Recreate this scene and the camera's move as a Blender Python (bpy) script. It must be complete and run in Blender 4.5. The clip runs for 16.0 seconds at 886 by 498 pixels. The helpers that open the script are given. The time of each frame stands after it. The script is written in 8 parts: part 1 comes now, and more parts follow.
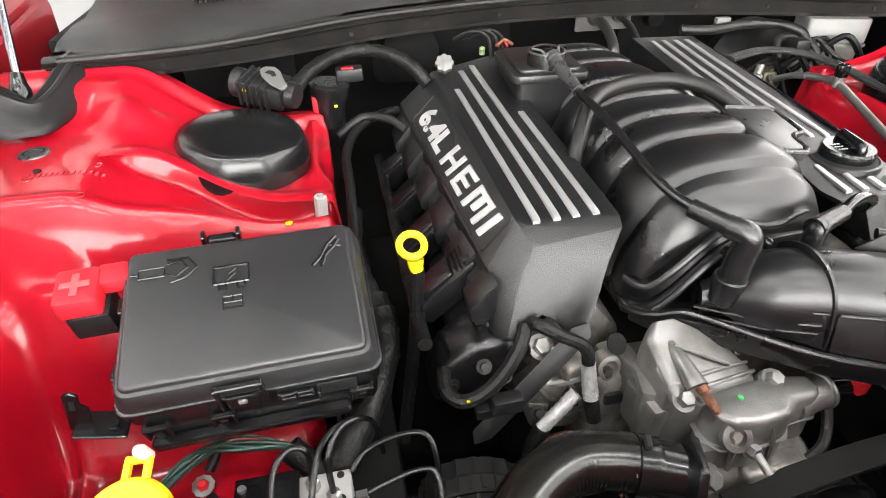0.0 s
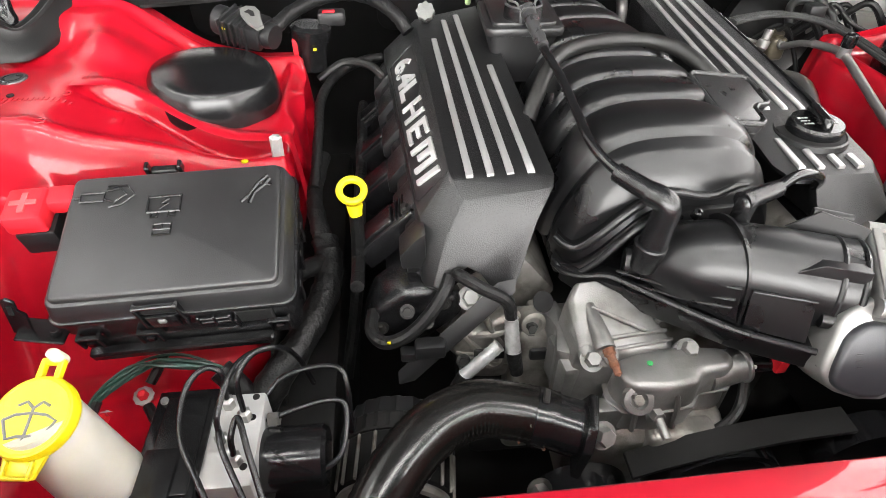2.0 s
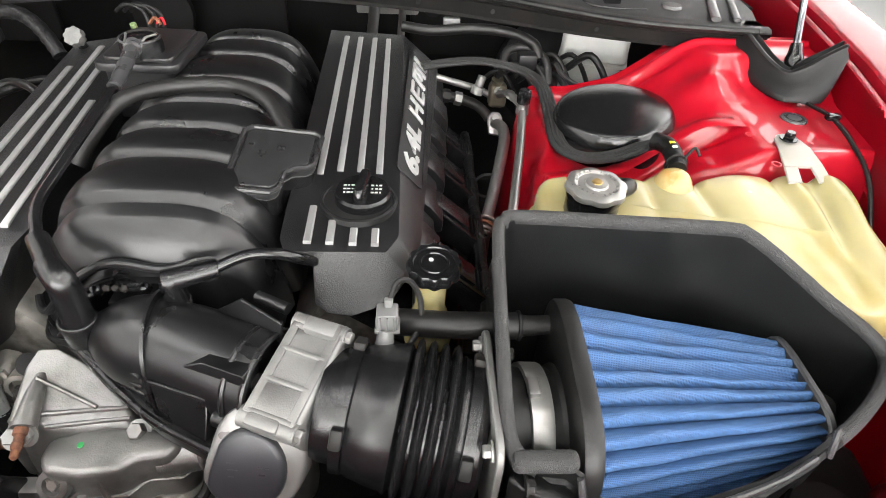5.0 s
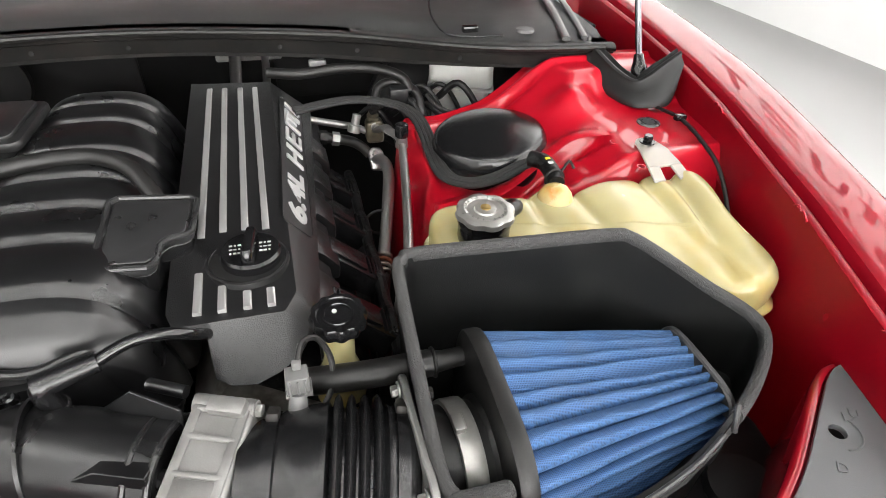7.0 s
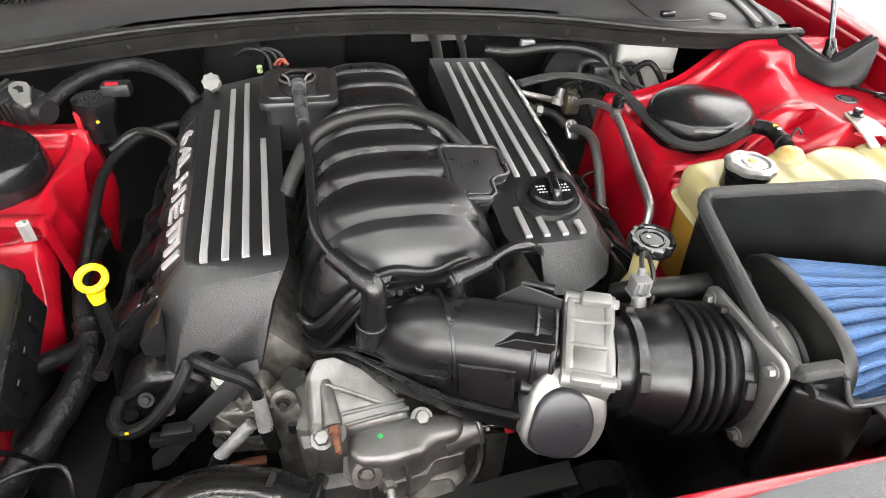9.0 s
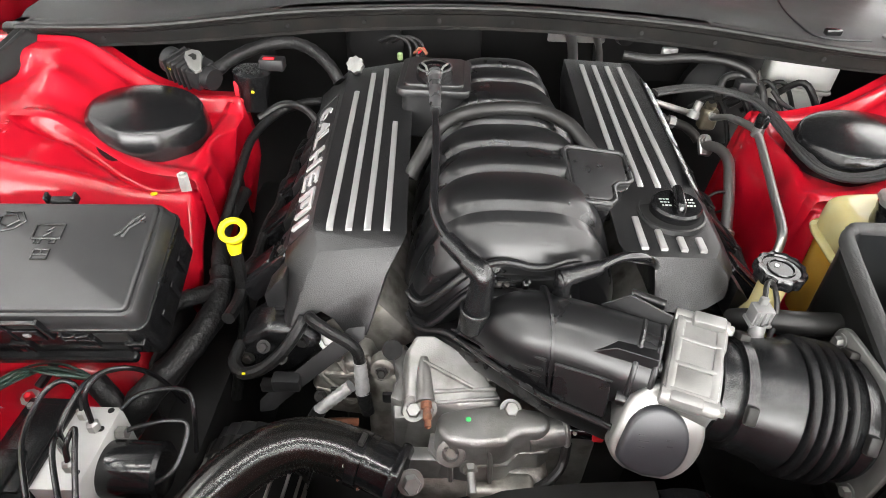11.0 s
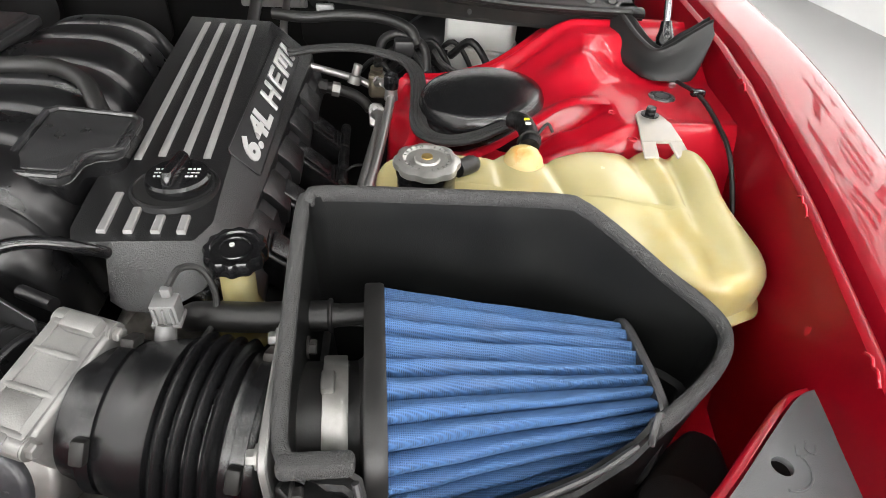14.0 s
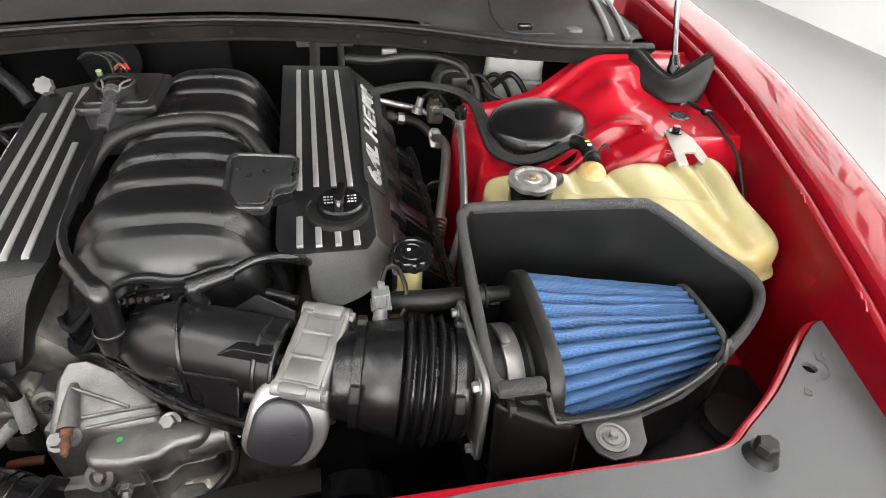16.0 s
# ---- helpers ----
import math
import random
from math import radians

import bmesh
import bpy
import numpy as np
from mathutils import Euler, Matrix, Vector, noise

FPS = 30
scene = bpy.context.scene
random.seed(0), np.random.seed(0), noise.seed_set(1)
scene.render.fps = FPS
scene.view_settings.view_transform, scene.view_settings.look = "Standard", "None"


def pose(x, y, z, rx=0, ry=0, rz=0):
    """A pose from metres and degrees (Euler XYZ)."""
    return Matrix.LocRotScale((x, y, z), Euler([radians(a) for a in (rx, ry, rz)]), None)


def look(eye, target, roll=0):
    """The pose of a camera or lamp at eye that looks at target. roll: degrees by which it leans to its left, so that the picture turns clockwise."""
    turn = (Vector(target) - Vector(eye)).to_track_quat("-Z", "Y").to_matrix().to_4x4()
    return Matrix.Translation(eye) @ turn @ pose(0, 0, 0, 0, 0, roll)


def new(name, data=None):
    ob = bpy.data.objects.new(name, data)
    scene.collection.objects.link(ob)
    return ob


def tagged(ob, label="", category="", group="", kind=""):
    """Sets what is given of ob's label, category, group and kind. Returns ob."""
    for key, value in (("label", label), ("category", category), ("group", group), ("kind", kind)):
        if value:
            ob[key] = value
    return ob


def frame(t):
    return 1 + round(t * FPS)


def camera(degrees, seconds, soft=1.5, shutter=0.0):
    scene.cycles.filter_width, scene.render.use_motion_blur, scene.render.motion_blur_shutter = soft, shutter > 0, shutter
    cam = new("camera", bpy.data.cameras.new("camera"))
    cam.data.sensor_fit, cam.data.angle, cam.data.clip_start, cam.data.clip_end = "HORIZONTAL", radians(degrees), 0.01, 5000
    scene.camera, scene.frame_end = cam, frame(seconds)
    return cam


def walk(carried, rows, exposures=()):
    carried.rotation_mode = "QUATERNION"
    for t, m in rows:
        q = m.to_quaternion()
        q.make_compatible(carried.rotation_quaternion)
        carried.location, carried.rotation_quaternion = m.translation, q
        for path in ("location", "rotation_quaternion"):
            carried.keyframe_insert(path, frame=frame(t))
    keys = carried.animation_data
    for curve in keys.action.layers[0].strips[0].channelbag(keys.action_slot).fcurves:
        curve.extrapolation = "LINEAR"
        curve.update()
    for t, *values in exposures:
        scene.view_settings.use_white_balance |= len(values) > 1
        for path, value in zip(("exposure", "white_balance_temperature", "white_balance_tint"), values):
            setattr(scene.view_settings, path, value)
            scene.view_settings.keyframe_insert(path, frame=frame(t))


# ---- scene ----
cam = camera(75.5, 16.0, soft=0.9)
PATH = [
    (0, (-0.399, -0.667, 1.207), (-0.093, 0.934, 0.048), -1.0),
    (0.5, (-0.427, -0.657, 1.212), (-0.18, 0.934, 0.025), -0.6),
    (1, (-0.407, -0.686, 1.19), (-0.225, 0.882, -0.038), -0.3),
    (1.5, (-0.385, -0.702, 1.19), (-0.238, 0.834, -0.082), -0.1),
    (2, (-0.287, -0.701, 1.213), (-0.143, 0.825, -0.073), 0.1),
    (2.5, (-0.14, -0.668, 1.222), (0.007, 0.86, -0.06), 1.4),
    (3, (-0.026, -0.652, 1.229), (0.058, 0.877, -0.057), 2.7),
    (3.5, (0.04, -0.664, 1.241), (0.097, 0.863, -0.049), 3.1),
    (4, (0.115, -0.665, 1.252), (0.186, 0.865, -0.035), 3.5),
    (4.5, (0.187, -0.665, 1.253), (0.278, 0.865, -0.032), 3.7),
    (5, (0.248, -0.657, 1.252), (0.361, 0.872, -0.033), 3.5),
    (5.2, (0.266, -0.649, 1.249), (0.407, 0.88, -0.033), 3.3),
    (7.3, (0.239, -0.644, 1.259), (0.718, 0.887, 0.064), 2.3),
    (7.5, (0.216, -0.646, 1.255), (0.691, 0.878, 0.051), 2.3),
    (8, (0.145, -0.658, 1.252), (0.605, 0.867, 0.043), 1.8),
    (8.5, (0.035, -0.68, 1.265), (0.475, 0.846, 0.048), 2.1),
    (9, (-0.074, -0.71, 1.276), (0.29, 0.829, 0.052), 2.2),
    (9.2, (-0.116, -0.717, 1.272), (0.205, 0.835, 0.052), 2.4),
    (11.3, (-0.069, -0.724, 1.278), (-0.067, 0.845, 0.038), 2.2),
    (11.5, (-0.02, -0.715, 1.276), (-0.002, 0.859, 0.042), 2.5),
    (12, (0.105, -0.688, 1.266), (0.145, 0.888, 0.035), 3.2),
    (12.5, (0.2, -0.68, 1.244), (0.269, 0.895, 0.013), 3.7),
    (13, (0.287, -0.662, 1.227), (0.398, 0.906, -0.01), 4.4),
    (13.5, (0.353, -0.65, 1.212), (0.509, 0.913, -0.026), 4.4),
    (14, (0.385, -0.643, 1.201), (0.614, 0.915, -0.033), 4.4),
    (14.5, (0.4, -0.647, 1.208), (0.688, 0.902, -0.024), 4.4),
    (15, (0.382, -0.67, 1.222), (0.713, 0.873, -0.007), 4.4),
    (15.5, (0.289, -0.712, 1.256), (0.632, 0.833, 0.034), 3.8),
    (16, (0.191, -0.764, 1.302), (0.544, 0.778, 0.078), 3.3),
]
EXPOSURES = [(0.0, 0.46), (1.0, 0.50), (2.0, 0.36), (3.5, 0.42), (5.0, 0.12), (7.5, -0.12), (8.5, 0.12), (9.2, 0.36), (11.5, 0.38), (12.5, 0.34), (13.5, 0.0), (14.5, -0.18), (16.0, -0.12)]
walk(cam, [(t, look(eye, target, roll)) for t, eye, target, roll in PATH], EXPOSURES)

# ---------------------------------------------------------------- world and lamps
world = bpy.data.worlds.new("world")
scene.world = world
world.use_nodes = True
world.node_tree.nodes["Background"].inputs["Color"].default_value = (0.85, 0.92, 1.0, 1)
world.node_tree.nodes["Background"].inputs["Strength"].default_value = 0.05

FLOOR, ROOF, HANG = 0.0, 6.6, 4.2
LAMP_POWER = 40.0
DAYLIGHT = 4.0
FRONT_LIGHT = 12.0


# ---------------------------------------------------------------- materials
def mat(name, color, rough=0.5, metal=0.0, vary=0.15, scale=30.0, fine=900.0, bump=0.15, coat=0.0, coat_rough=0.05,
        rough_vary=0.1, spec=0.5, sss=0.0, depth=0.0006, tint=None, tint_amount=0.0, tint_scale=14.0):
    m = bpy.data.materials.new(name)
    m.use_nodes = True
    nt = m.node_tree
    n, l = nt.nodes, nt.links
    p = n["Principled BSDF"]
    tc = n.new("ShaderNodeTexCoord")
    big = n.new("ShaderNodeTexNoise")
    big.inputs["Scale"].default_value, big.inputs["Detail"].default_value = scale, 5
    l.new(tc.outputs["Object"], big.inputs["Vector"])
    small = n.new("ShaderNodeTexNoise")
    small.inputs["Scale"].default_value, small.inputs["Detail"].default_value = fine, 2
    l.new(tc.outputs["Object"], small.inputs["Vector"])
    ramp = n.new("ShaderNodeMapRange")
    ramp.inputs["From Min"].default_value, ramp.inputs["From Max"].default_value = 0.3, 0.7
    ramp.inputs["To Min"].default_value, ramp.inputs["To Max"].default_value = 1 - vary, 1 + vary
    l.new(big.outputs["Fac"], ramp.inputs["Value"])
    mul = n.new("ShaderNodeVectorMath")
    mul.operation = "SCALE"
    mul.inputs[0].default_value = color
    l.new(ramp.outputs["Result"], mul.inputs["Scale"])
    out = mul.outputs["Vector"]
    if tint:
        patch = n.new("ShaderNodeTexNoise")
        patch.inputs["Scale"].default_value, patch.inputs["Detail"].default_value = tint_scale, 6
        l.new(tc.outputs["Object"], patch.inputs["Vector"])
        pr = n.new("ShaderNodeMapRange")
        pr.inputs["From Min"].default_value, pr.inputs["From Max"].default_value = 0.5, 0.72
        pr.inputs["To Max"].default_value = tint_amount
        l.new(patch.outputs["Fac"], pr.inputs["Value"])
        mix = n.new("ShaderNodeMix")
        mix.data_type = "RGBA"
        mix.inputs["B"].default_value = (*tint, 1)
        l.new(pr.outputs["Result"], mix.inputs["Factor"])
        l.new(out, mix.inputs["A"])
        out = mix.outputs["Result"]
    l.new(out, p.inputs["Base Color"])
    rr = n.new("ShaderNodeMapRange")
    rr.inputs["From Min"].default_value, rr.inputs["From Max"].default_value = 0.3, 0.7
    rr.inputs["To Min"].default_value, rr.inputs["To Max"].default_value = max(rough - rough_vary, 0.02), min(rough + rough_vary, 1)
    l.new(big.outputs["Fac"], rr.inputs["Value"])
    l.new(rr.outputs["Result"], p.inputs["Roughness"])
    p.inputs["Metallic"].default_value = metal
    p.inputs["Specular IOR Level"].default_value = spec
    p.inputs["Coat Weight"].default_value, p.inputs["Coat Roughness"].default_value = coat, coat_rough
    if sss:
        p.inputs["Subsurface Weight"].default_value = sss
        p.inputs["Subsurface Radius"].default_value = (0.02, 0.015, 0.006)
        p.inputs["Subsurface Scale"].default_value = 1.0
    if bump:
        b = n.new("ShaderNodeBump")
        b.inputs["Strength"].default_value, b.inputs["Distance"].default_value = bump, depth
        l.new(small.outputs["Fac"], b.inputs["Height"])
        l.new(b.outputs["Normal"], p.inputs["Normal"])
    return m


def weave(name, color, warp=700.0):
    m = mat(name, color, 0.75, vary=0.12, scale=25, bump=0)
    n, l = m.node_tree.nodes, m.node_tree.links
    tc = n.new("ShaderNodeTexCoord")
    heights = []
    for axis in ("X", "Y"):
        w = n.new("ShaderNodeTexWave")
        w.bands_direction = axis
        w.inputs["Scale"].default_value = warp / 6.28
        l.new(tc.outputs["Object"], w.inputs["Vector"])
        heights.append(w.outputs["Fac"])
    mx = n.new("ShaderNodeMath")
    mx.operation = "MAXIMUM"
    l.new(heights[0], mx.inputs[0])
    l.new(heights[1], mx.inputs[1])
    base = n["Principled BSDF"].inputs["Base Color"]
    thread = n.new("ShaderNodeMapRange")
    thread.inputs["To Min"].default_value, thread.inputs["To Max"].default_value = 0.28, 1.1
    l.new(mx.outputs["Value"], thread.inputs["Value"])
    dye = n.new("ShaderNodeVectorMath")
    dye.operation = "SCALE"
    l.new(base.links[0].from_socket, dye.inputs[0])
    l.new(thread.outputs["Result"], dye.inputs["Scale"])
    l.new(dye.outputs["Vector"], base)
    b = n.new("ShaderNodeBump")
    b.inputs["Strength"].default_value, b.inputs["Distance"].default_value = 0.5, 0.0006
    l.new(mx.outputs["Value"], b.inputs["Height"])
    l.new(b.outputs["Normal"], n["Principled BSDF"].inputs["Normal"])
    return m


def glow(name, color, power):
    m = bpy.data.materials.new(name)
    m.use_nodes = True
    p = m.node_tree.nodes["Principled BSDF"]
    p.inputs["Base Color"].default_value = (0.9, 0.9, 0.9, 1)
    p.inputs["Emission Color"].default_value = (*color, 1)
    p.inputs["Emission Strength"].default_value = power
    return m


RED = mat("red_paint", (0.34, 0.004, 0.015), 0.45, vary=0.06, scale=8, fine=260, bump=0.015, coat=1.0, coat_rough=0.04, rough_vary=0.04, spec=0.2)
RED_PLASTIC = mat("red_plastic", (0.46, 0.012, 0.02), 0.5, bump=0.08, spec=0.2)
CRINKLE = mat("crinkle_black", (0.0066, 0.0066, 0.0070), 0.33, vary=0.12, scale=25, fine=820, bump=0.4, depth=0.0012, rough_vary=0.04, tint=(0.04, 0.04, 0.04), tint_amount=0.10, tint_scale=9, spec=0.5)
SATIN = mat("satin_black_plastic", (0.0055, 0.0055, 0.006), 0.25, vary=0.12, scale=14, fine=1100, bump=0.3, rough_vary=0.025, spec=0.5)
MATTE = mat("matte_black_plastic", (0.009, 0.009, 0.0095), 0.42, vary=0.15, scale=20, fine=900, bump=0.2, rough_vary=0.04, spec=0.33)
LID = mat("grained_lid_plastic", (0.0125, 0.0125, 0.013), 0.36, vary=0.08, scale=14, fine=1100, bump=0.22, rough_vary=0.04, tint=(0.04, 0.04, 0.04), tint_amount=0.1, tint_scale=40, spec=0.55)
GREYBLACK = mat("grained_dark_plastic", (0.010, 0.0105, 0.0105), 0.45, vary=0.15, scale=20, fine=1100, bump=0.35, rough_vary=0.04, tint=(0.05, 0.05, 0.05), tint_amount=0.12, tint_scale=45, spec=0.33)
GLOSS = mat("gloss_black_plastic", (0.006, 0.006, 0.0065), 0.17, vary=0.1, scale=14, bump=0.03, rough_vary=0.02)
RUBBER = mat("black_rubber", (0.008, 0.0078, 0.0076), 0.42, vary=0.15, scale=25, fine=500, bump=0.15, rough_vary=0.04, spec=0.33)
TAPE = mat("black_tape", (0.0055, 0.0055, 0.0056), 0.45, vary=0.2, scale=90, fine=160, bump=0.8, depth=0.002, spec=0.22)
FOAM = mat("grey_foam_edge", (0.016, 0.016, 0.016), 0.75, vary=0.2, scale=60, fine=900, bump=0.8, depth=0.0016, tint=(0.07, 0.07, 0.07), tint_amount=0.7, tint_scale=1700)
BOX_BLACK = mat("smooth_airbox_plastic", (0.0042, 0.0044, 0.0044), 0.36, vary=0.2, scale=20, fine=900, bump=0.25, rough_vary=0.06, tint=(0.016, 0.017, 0.016), tint_amount=0.3, tint_scale=18, spec=0.22)
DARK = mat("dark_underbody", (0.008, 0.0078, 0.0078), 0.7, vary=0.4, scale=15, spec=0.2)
COWL = mat("grey_cowl_plastic", (0.062, 0.062, 0.062), 0.42, vary=0.14, scale=12, fine=900, bump=0.3, tint=(0.12, 0.12, 0.116), tint_amount=0.4, tint_scale=6)
STEEL_DARK = mat("dark_painted_steel", (0.012, 0.0115, 0.011), 0.5, vary=0.25, scale=18, bump=0.15, spec=0.2, tint=(0.045, 0.036, 0.03), tint_amount=0.35, tint_scale=20)
PANEL = mat("grey_trim_plastic", (0.085, 0.087, 0.090), 0.5, vary=0.06, scale=10, fine=1200, bump=0.3)
ALU = mat("cast_aluminium", (0.185, 0.183, 0.177), 0.46, metal=0.55, vary=0.14, scale=40, fine=700, bump=0.25, depth=0.0006, tint=(0.12, 0.115, 0.105), tint_amount=0.5, tint_scale=22)
ALU_DIRTY = mat("stained_aluminium", (0.25, 0.24, 0.22), 0.45, metal=0.7, vary=0.3, scale=40, fine=420, bump=0.5, tint=(0.06, 0.045, 0.034), tint_amount=0.8, tint_scale=34)
ALU_TUBE = mat("bare_aluminium_tube", (0.28, 0.27, 0.265), 0.36, metal=0.85, vary=0.04, scale=20, bump=0.0, rough_vary=0.03)
BRUSHED = mat("brushed_silver", (0.50, 0.50, 0.495), 0.34, metal=0.75, vary=0.03, scale=60, fine=1400, bump=0.05, rough_vary=0.03)
SILVER_PAINT = mat("silver_paint", (0.43, 0.43, 0.43), 0.35, metal=0.35, vary=0.06, bump=0.1)
CHROME = mat("plated_steel", (0.28, 0.275, 0.265), 0.38, metal=0.9, vary=0.05, scale=20, bump=0.0, rough_vary=0.04)
FOIL = mat("crumpled_foil", (0.33, 0.33, 0.33), 0.42, metal=0.45, vary=0.15, scale=140, fine=330, bump=0.8, depth=0.0014)
CASTING = mat("stained_casting", (0.235, 0.231, 0.224), 0.48, metal=0.82, vary=0.18, scale=26, fine=620, bump=0.3, depth=0.0008, tint=(0.11, 0.104, 0.094), tint_amount=0.7, tint_scale=30)
SEAL = mat("moulded_seal_rubber", (0.008, 0.008, 0.008), 0.5, vary=0.15, scale=25, fine=600, bump=0.25, rough_vary=0.06, spec=0.28)
RUST = mat("rusted_steel", (0.10, 0.038, 0.02), 0.85, vary=0.45, scale=160, fine=500, bump=0.8, tint=(0.20, 0.09, 0.04), tint_amount=0.8, tint_scale=120)
YELLOW = mat("yellow_plastic", (0.57, 0.46, 0.004), 0.4, vary=0.05, bump=0.05)
TANK = mat("translucent_tank_plastic", (0.325, 0.285, 0.145), 0.20, vary=0.10, scale=14, bump=0.05, sss=0.3, tint=(0.345, 0.235, 0.06), tint_amount=0.8, tint_scale=11)
ORANGE = mat("coolant_tinted_plastic", (0.40, 0.30, 0.12), 0.26, vary=0.2, scale=30, bump=0.05, sss=0.3, tint=(0.50, 0.13, 0.015), tint_amount=1.0, tint_scale=45)
CREAM = mat("cream_plastic", (0.40, 0.385, 0.33), 0.45, vary=0.08, bump=0.05, sss=0.2)
WHITE_PL = mat("white_plastic", (0.38, 0.38, 0.36), 0.45, vary=0.06, bump=0.05)
GREY_PL = mat("grey_plastic", (0.105, 0.105, 0.104), 0.45, vary=0.06, bump=0.05)
BLUE = weave("blue_filter_cloth", (0.026, 0.078, 0.19), 1350.0)
BRAID = weave("braided_sleeve", (0.010, 0.010, 0.010), 1600.0)
COPPER = mat("orange_hose", (0.13, 0.042, 0.018), 0.6, bump=0.1)
GREEN = mat("green_wire", (0.008, 0.035, 0.025), 0.45, bump=0.0)
GREEN_MARK = mat("green_paint_dot", (0.05, 0.42, 0.12), 0.5, bump=0.0)
CONCRETE = mat("epoxy_floor", (0.31, 0.31, 0.307), 0.4, vary=0.02, scale=1.5, fine=60, bump=0.0, coat=0.0, rough_vary=0.03)
WALL = mat("white_wall_paint", (0.78, 0.78, 0.775), 0.6, vary=0.03, scale=1.0, fine=90, bump=0.05)
CEIL = mat("ceiling_paint", (0.10, 0.105, 0.11), 0.8, vary=0.05, scale=1.0, fine=90, bump=0.05)
LED = glow("lamp_diffuser", (1.0, 0.99, 0.96), LAMP_POWER)
# darkened copy of the red, shade put into the colour of a hole
RED_SHADE = mat("red_paint_in_shade", (0.06, 0.003, 0.005), 0.45, vary=0.3, scale=20, bump=0.1)
DAY = glow("daylight_backdrop", (1.0, 0.985, 0.965), DAYLIGHT)
FRONT_GLOW = glow("assumed_front_light", (1.0, 0.985, 0.965), FRONT_LIGHT)
RIM_SILVER = mat("satin_cast_rim", (0.24, 0.238, 0.231), 0.34, metal=0.6, vary=0.06, scale=40, bump=0.1)
BOLT = mat("zinc_bolt", (0.20, 0.198, 0.19), 0.45, metal=0.6, vary=0.12, scale=90, bump=0.1)
STUD_GREY = mat("zinc_grey", (0.34, 0.335, 0.32), 0.4, metal=0.2, vary=0.08, scale=60, bump=0.1)
PALE = mat("pale_grey_plastic", (0.105, 0.105, 0.10), 0.45, vary=0.08, scale=30, bump=0.05)
CAP_BLACK = mat("smooth_cap_plastic", (0.0055, 0.0055, 0.006), 0.2, vary=0.1, scale=9, fine=1100, bump=0.1, rough_vary=0.03, spec=0.55)
MOTOR_GREY = mat("dark_motor_plastic", (0.020, 0.021, 0.024), 0.3, vary=0.1, scale=20, fine=900, bump=0.1, rough_vary=0.03)
JOINT_BROWN = mat("stained_brass_block", (0.10, 0.085, 0.06), 0.45, metal=0.5, vary=0.25, scale=90, fine=500, bump=0.3)
MANIFOLD = mat("moulded_manifold_plastic", (0.005, 0.005, 0.0054), 0.30, vary=0.14, scale=16, fine=1000, bump=0.12, rough_vary=0.05, spec=0.5)
RIM_GREY = mat("scuffed_grey_plastic", (0.030, 0.030, 0.031), 0.42, vary=0.12, scale=30, fine=900, bump=0.25, tint=(0.06, 0.06, 0.06), tint_amount=0.3, tint_scale=60)
PALE_STRAP = mat("milky_bracket_plastic", (0.255, 0.235, 0.21), 0.4, vary=0.08, bump=0.03, sss=0.15)
LID_PALE = mat("worn_lid_plastic", (0.016, 0.016, 0.0165), 0.30, vary=0.1, scale=30, fine=1100, bump=0.3, rough_vary=0.05)
SLEEVE = mat("ribbed_grey_sleeve", (0.035, 0.035, 0.036), 0.3, vary=0.15, scale=60, bump=0.1)
BLOCK_ALU = mat("machined_aluminium", (0.42, 0.42, 0.41), 0.4, metal=0.3, vary=0.06, scale=30, fine=900, bump=0.1)
RED_INNER = mat("inner_panel_paint", (0.30, 0.003, 0.011), 0.36, vary=0.10, scale=6, fine=420, bump=0.05, coat=0.5, coat_rough=0.075, rough_vary=0.05, spec=0.15)
AMBER = mat("coolant_filled_plastic", (0.40, 0.22, 0.035), 0.22, vary=0.12, scale=16, bump=0.03, sss=0.3)
POLISHED = mat("polished_rod", (0.16, 0.165, 0.18), 0.08, metal=1.0, vary=0.03, bump=0.0)
BRASS = mat("worn_brass", (0.36, 0.25, 0.09), 0.35, metal=0.8, vary=0.15, scale=90, bump=0.1)
CAP_METAL = mat("stamped_cap_steel", (0.30, 0.295, 0.28), 0.36, metal=0.7, vary=0.18, scale=60, fine=700, bump=0.15)
PALE_RED = mat("pale_red_plastic", (0.42, 0.05, 0.055), 0.5, vary=0.2, scale=120, bump=0.1)
SIGN_RED = mat("sign_red", (0.10, 0.005, 0.008), 0.5, bump=0.0)


# ---------------------------------------------------------------- mesh tools
def merge(*bms):
    for b in bms[1:]:
        me = bpy.data.meshes.new("tmp")
        b.to_mesh(me)
        bms[0].from_mesh(me)
        bpy.data.meshes.remove(me)
        b.free()
    return bms[0]


def move(bm, m):
    bmesh.ops.transform(bm, matrix=m, verts=bm.verts)
    return bm


def soften(bm, width, seg=2, angle=25):
    bm.normal_update()
    edges = [e for e in bm.edges if len(e.link_faces) == 2 and e.calc_face_angle() > radians(angle)]
    if width > 0 and edges:
        bmesh.ops.bevel(bm, geom=edges, offset=width, segments=seg, profile=0.5, affect="EDGES", clamp_overlap=True)
    return bm


def box(c, s, bevel=0.002, seg=2, m=None):
    bm = bmesh.new()
    bmesh.ops.create_cube(bm, size=1)
    bmesh.ops.scale(bm, vec=s, verts=bm.verts)
    soften(bm, bevel, seg)
    bmesh.ops.translate(bm, vec=c, verts=bm.verts)
    return move(bm, m) if m else bm


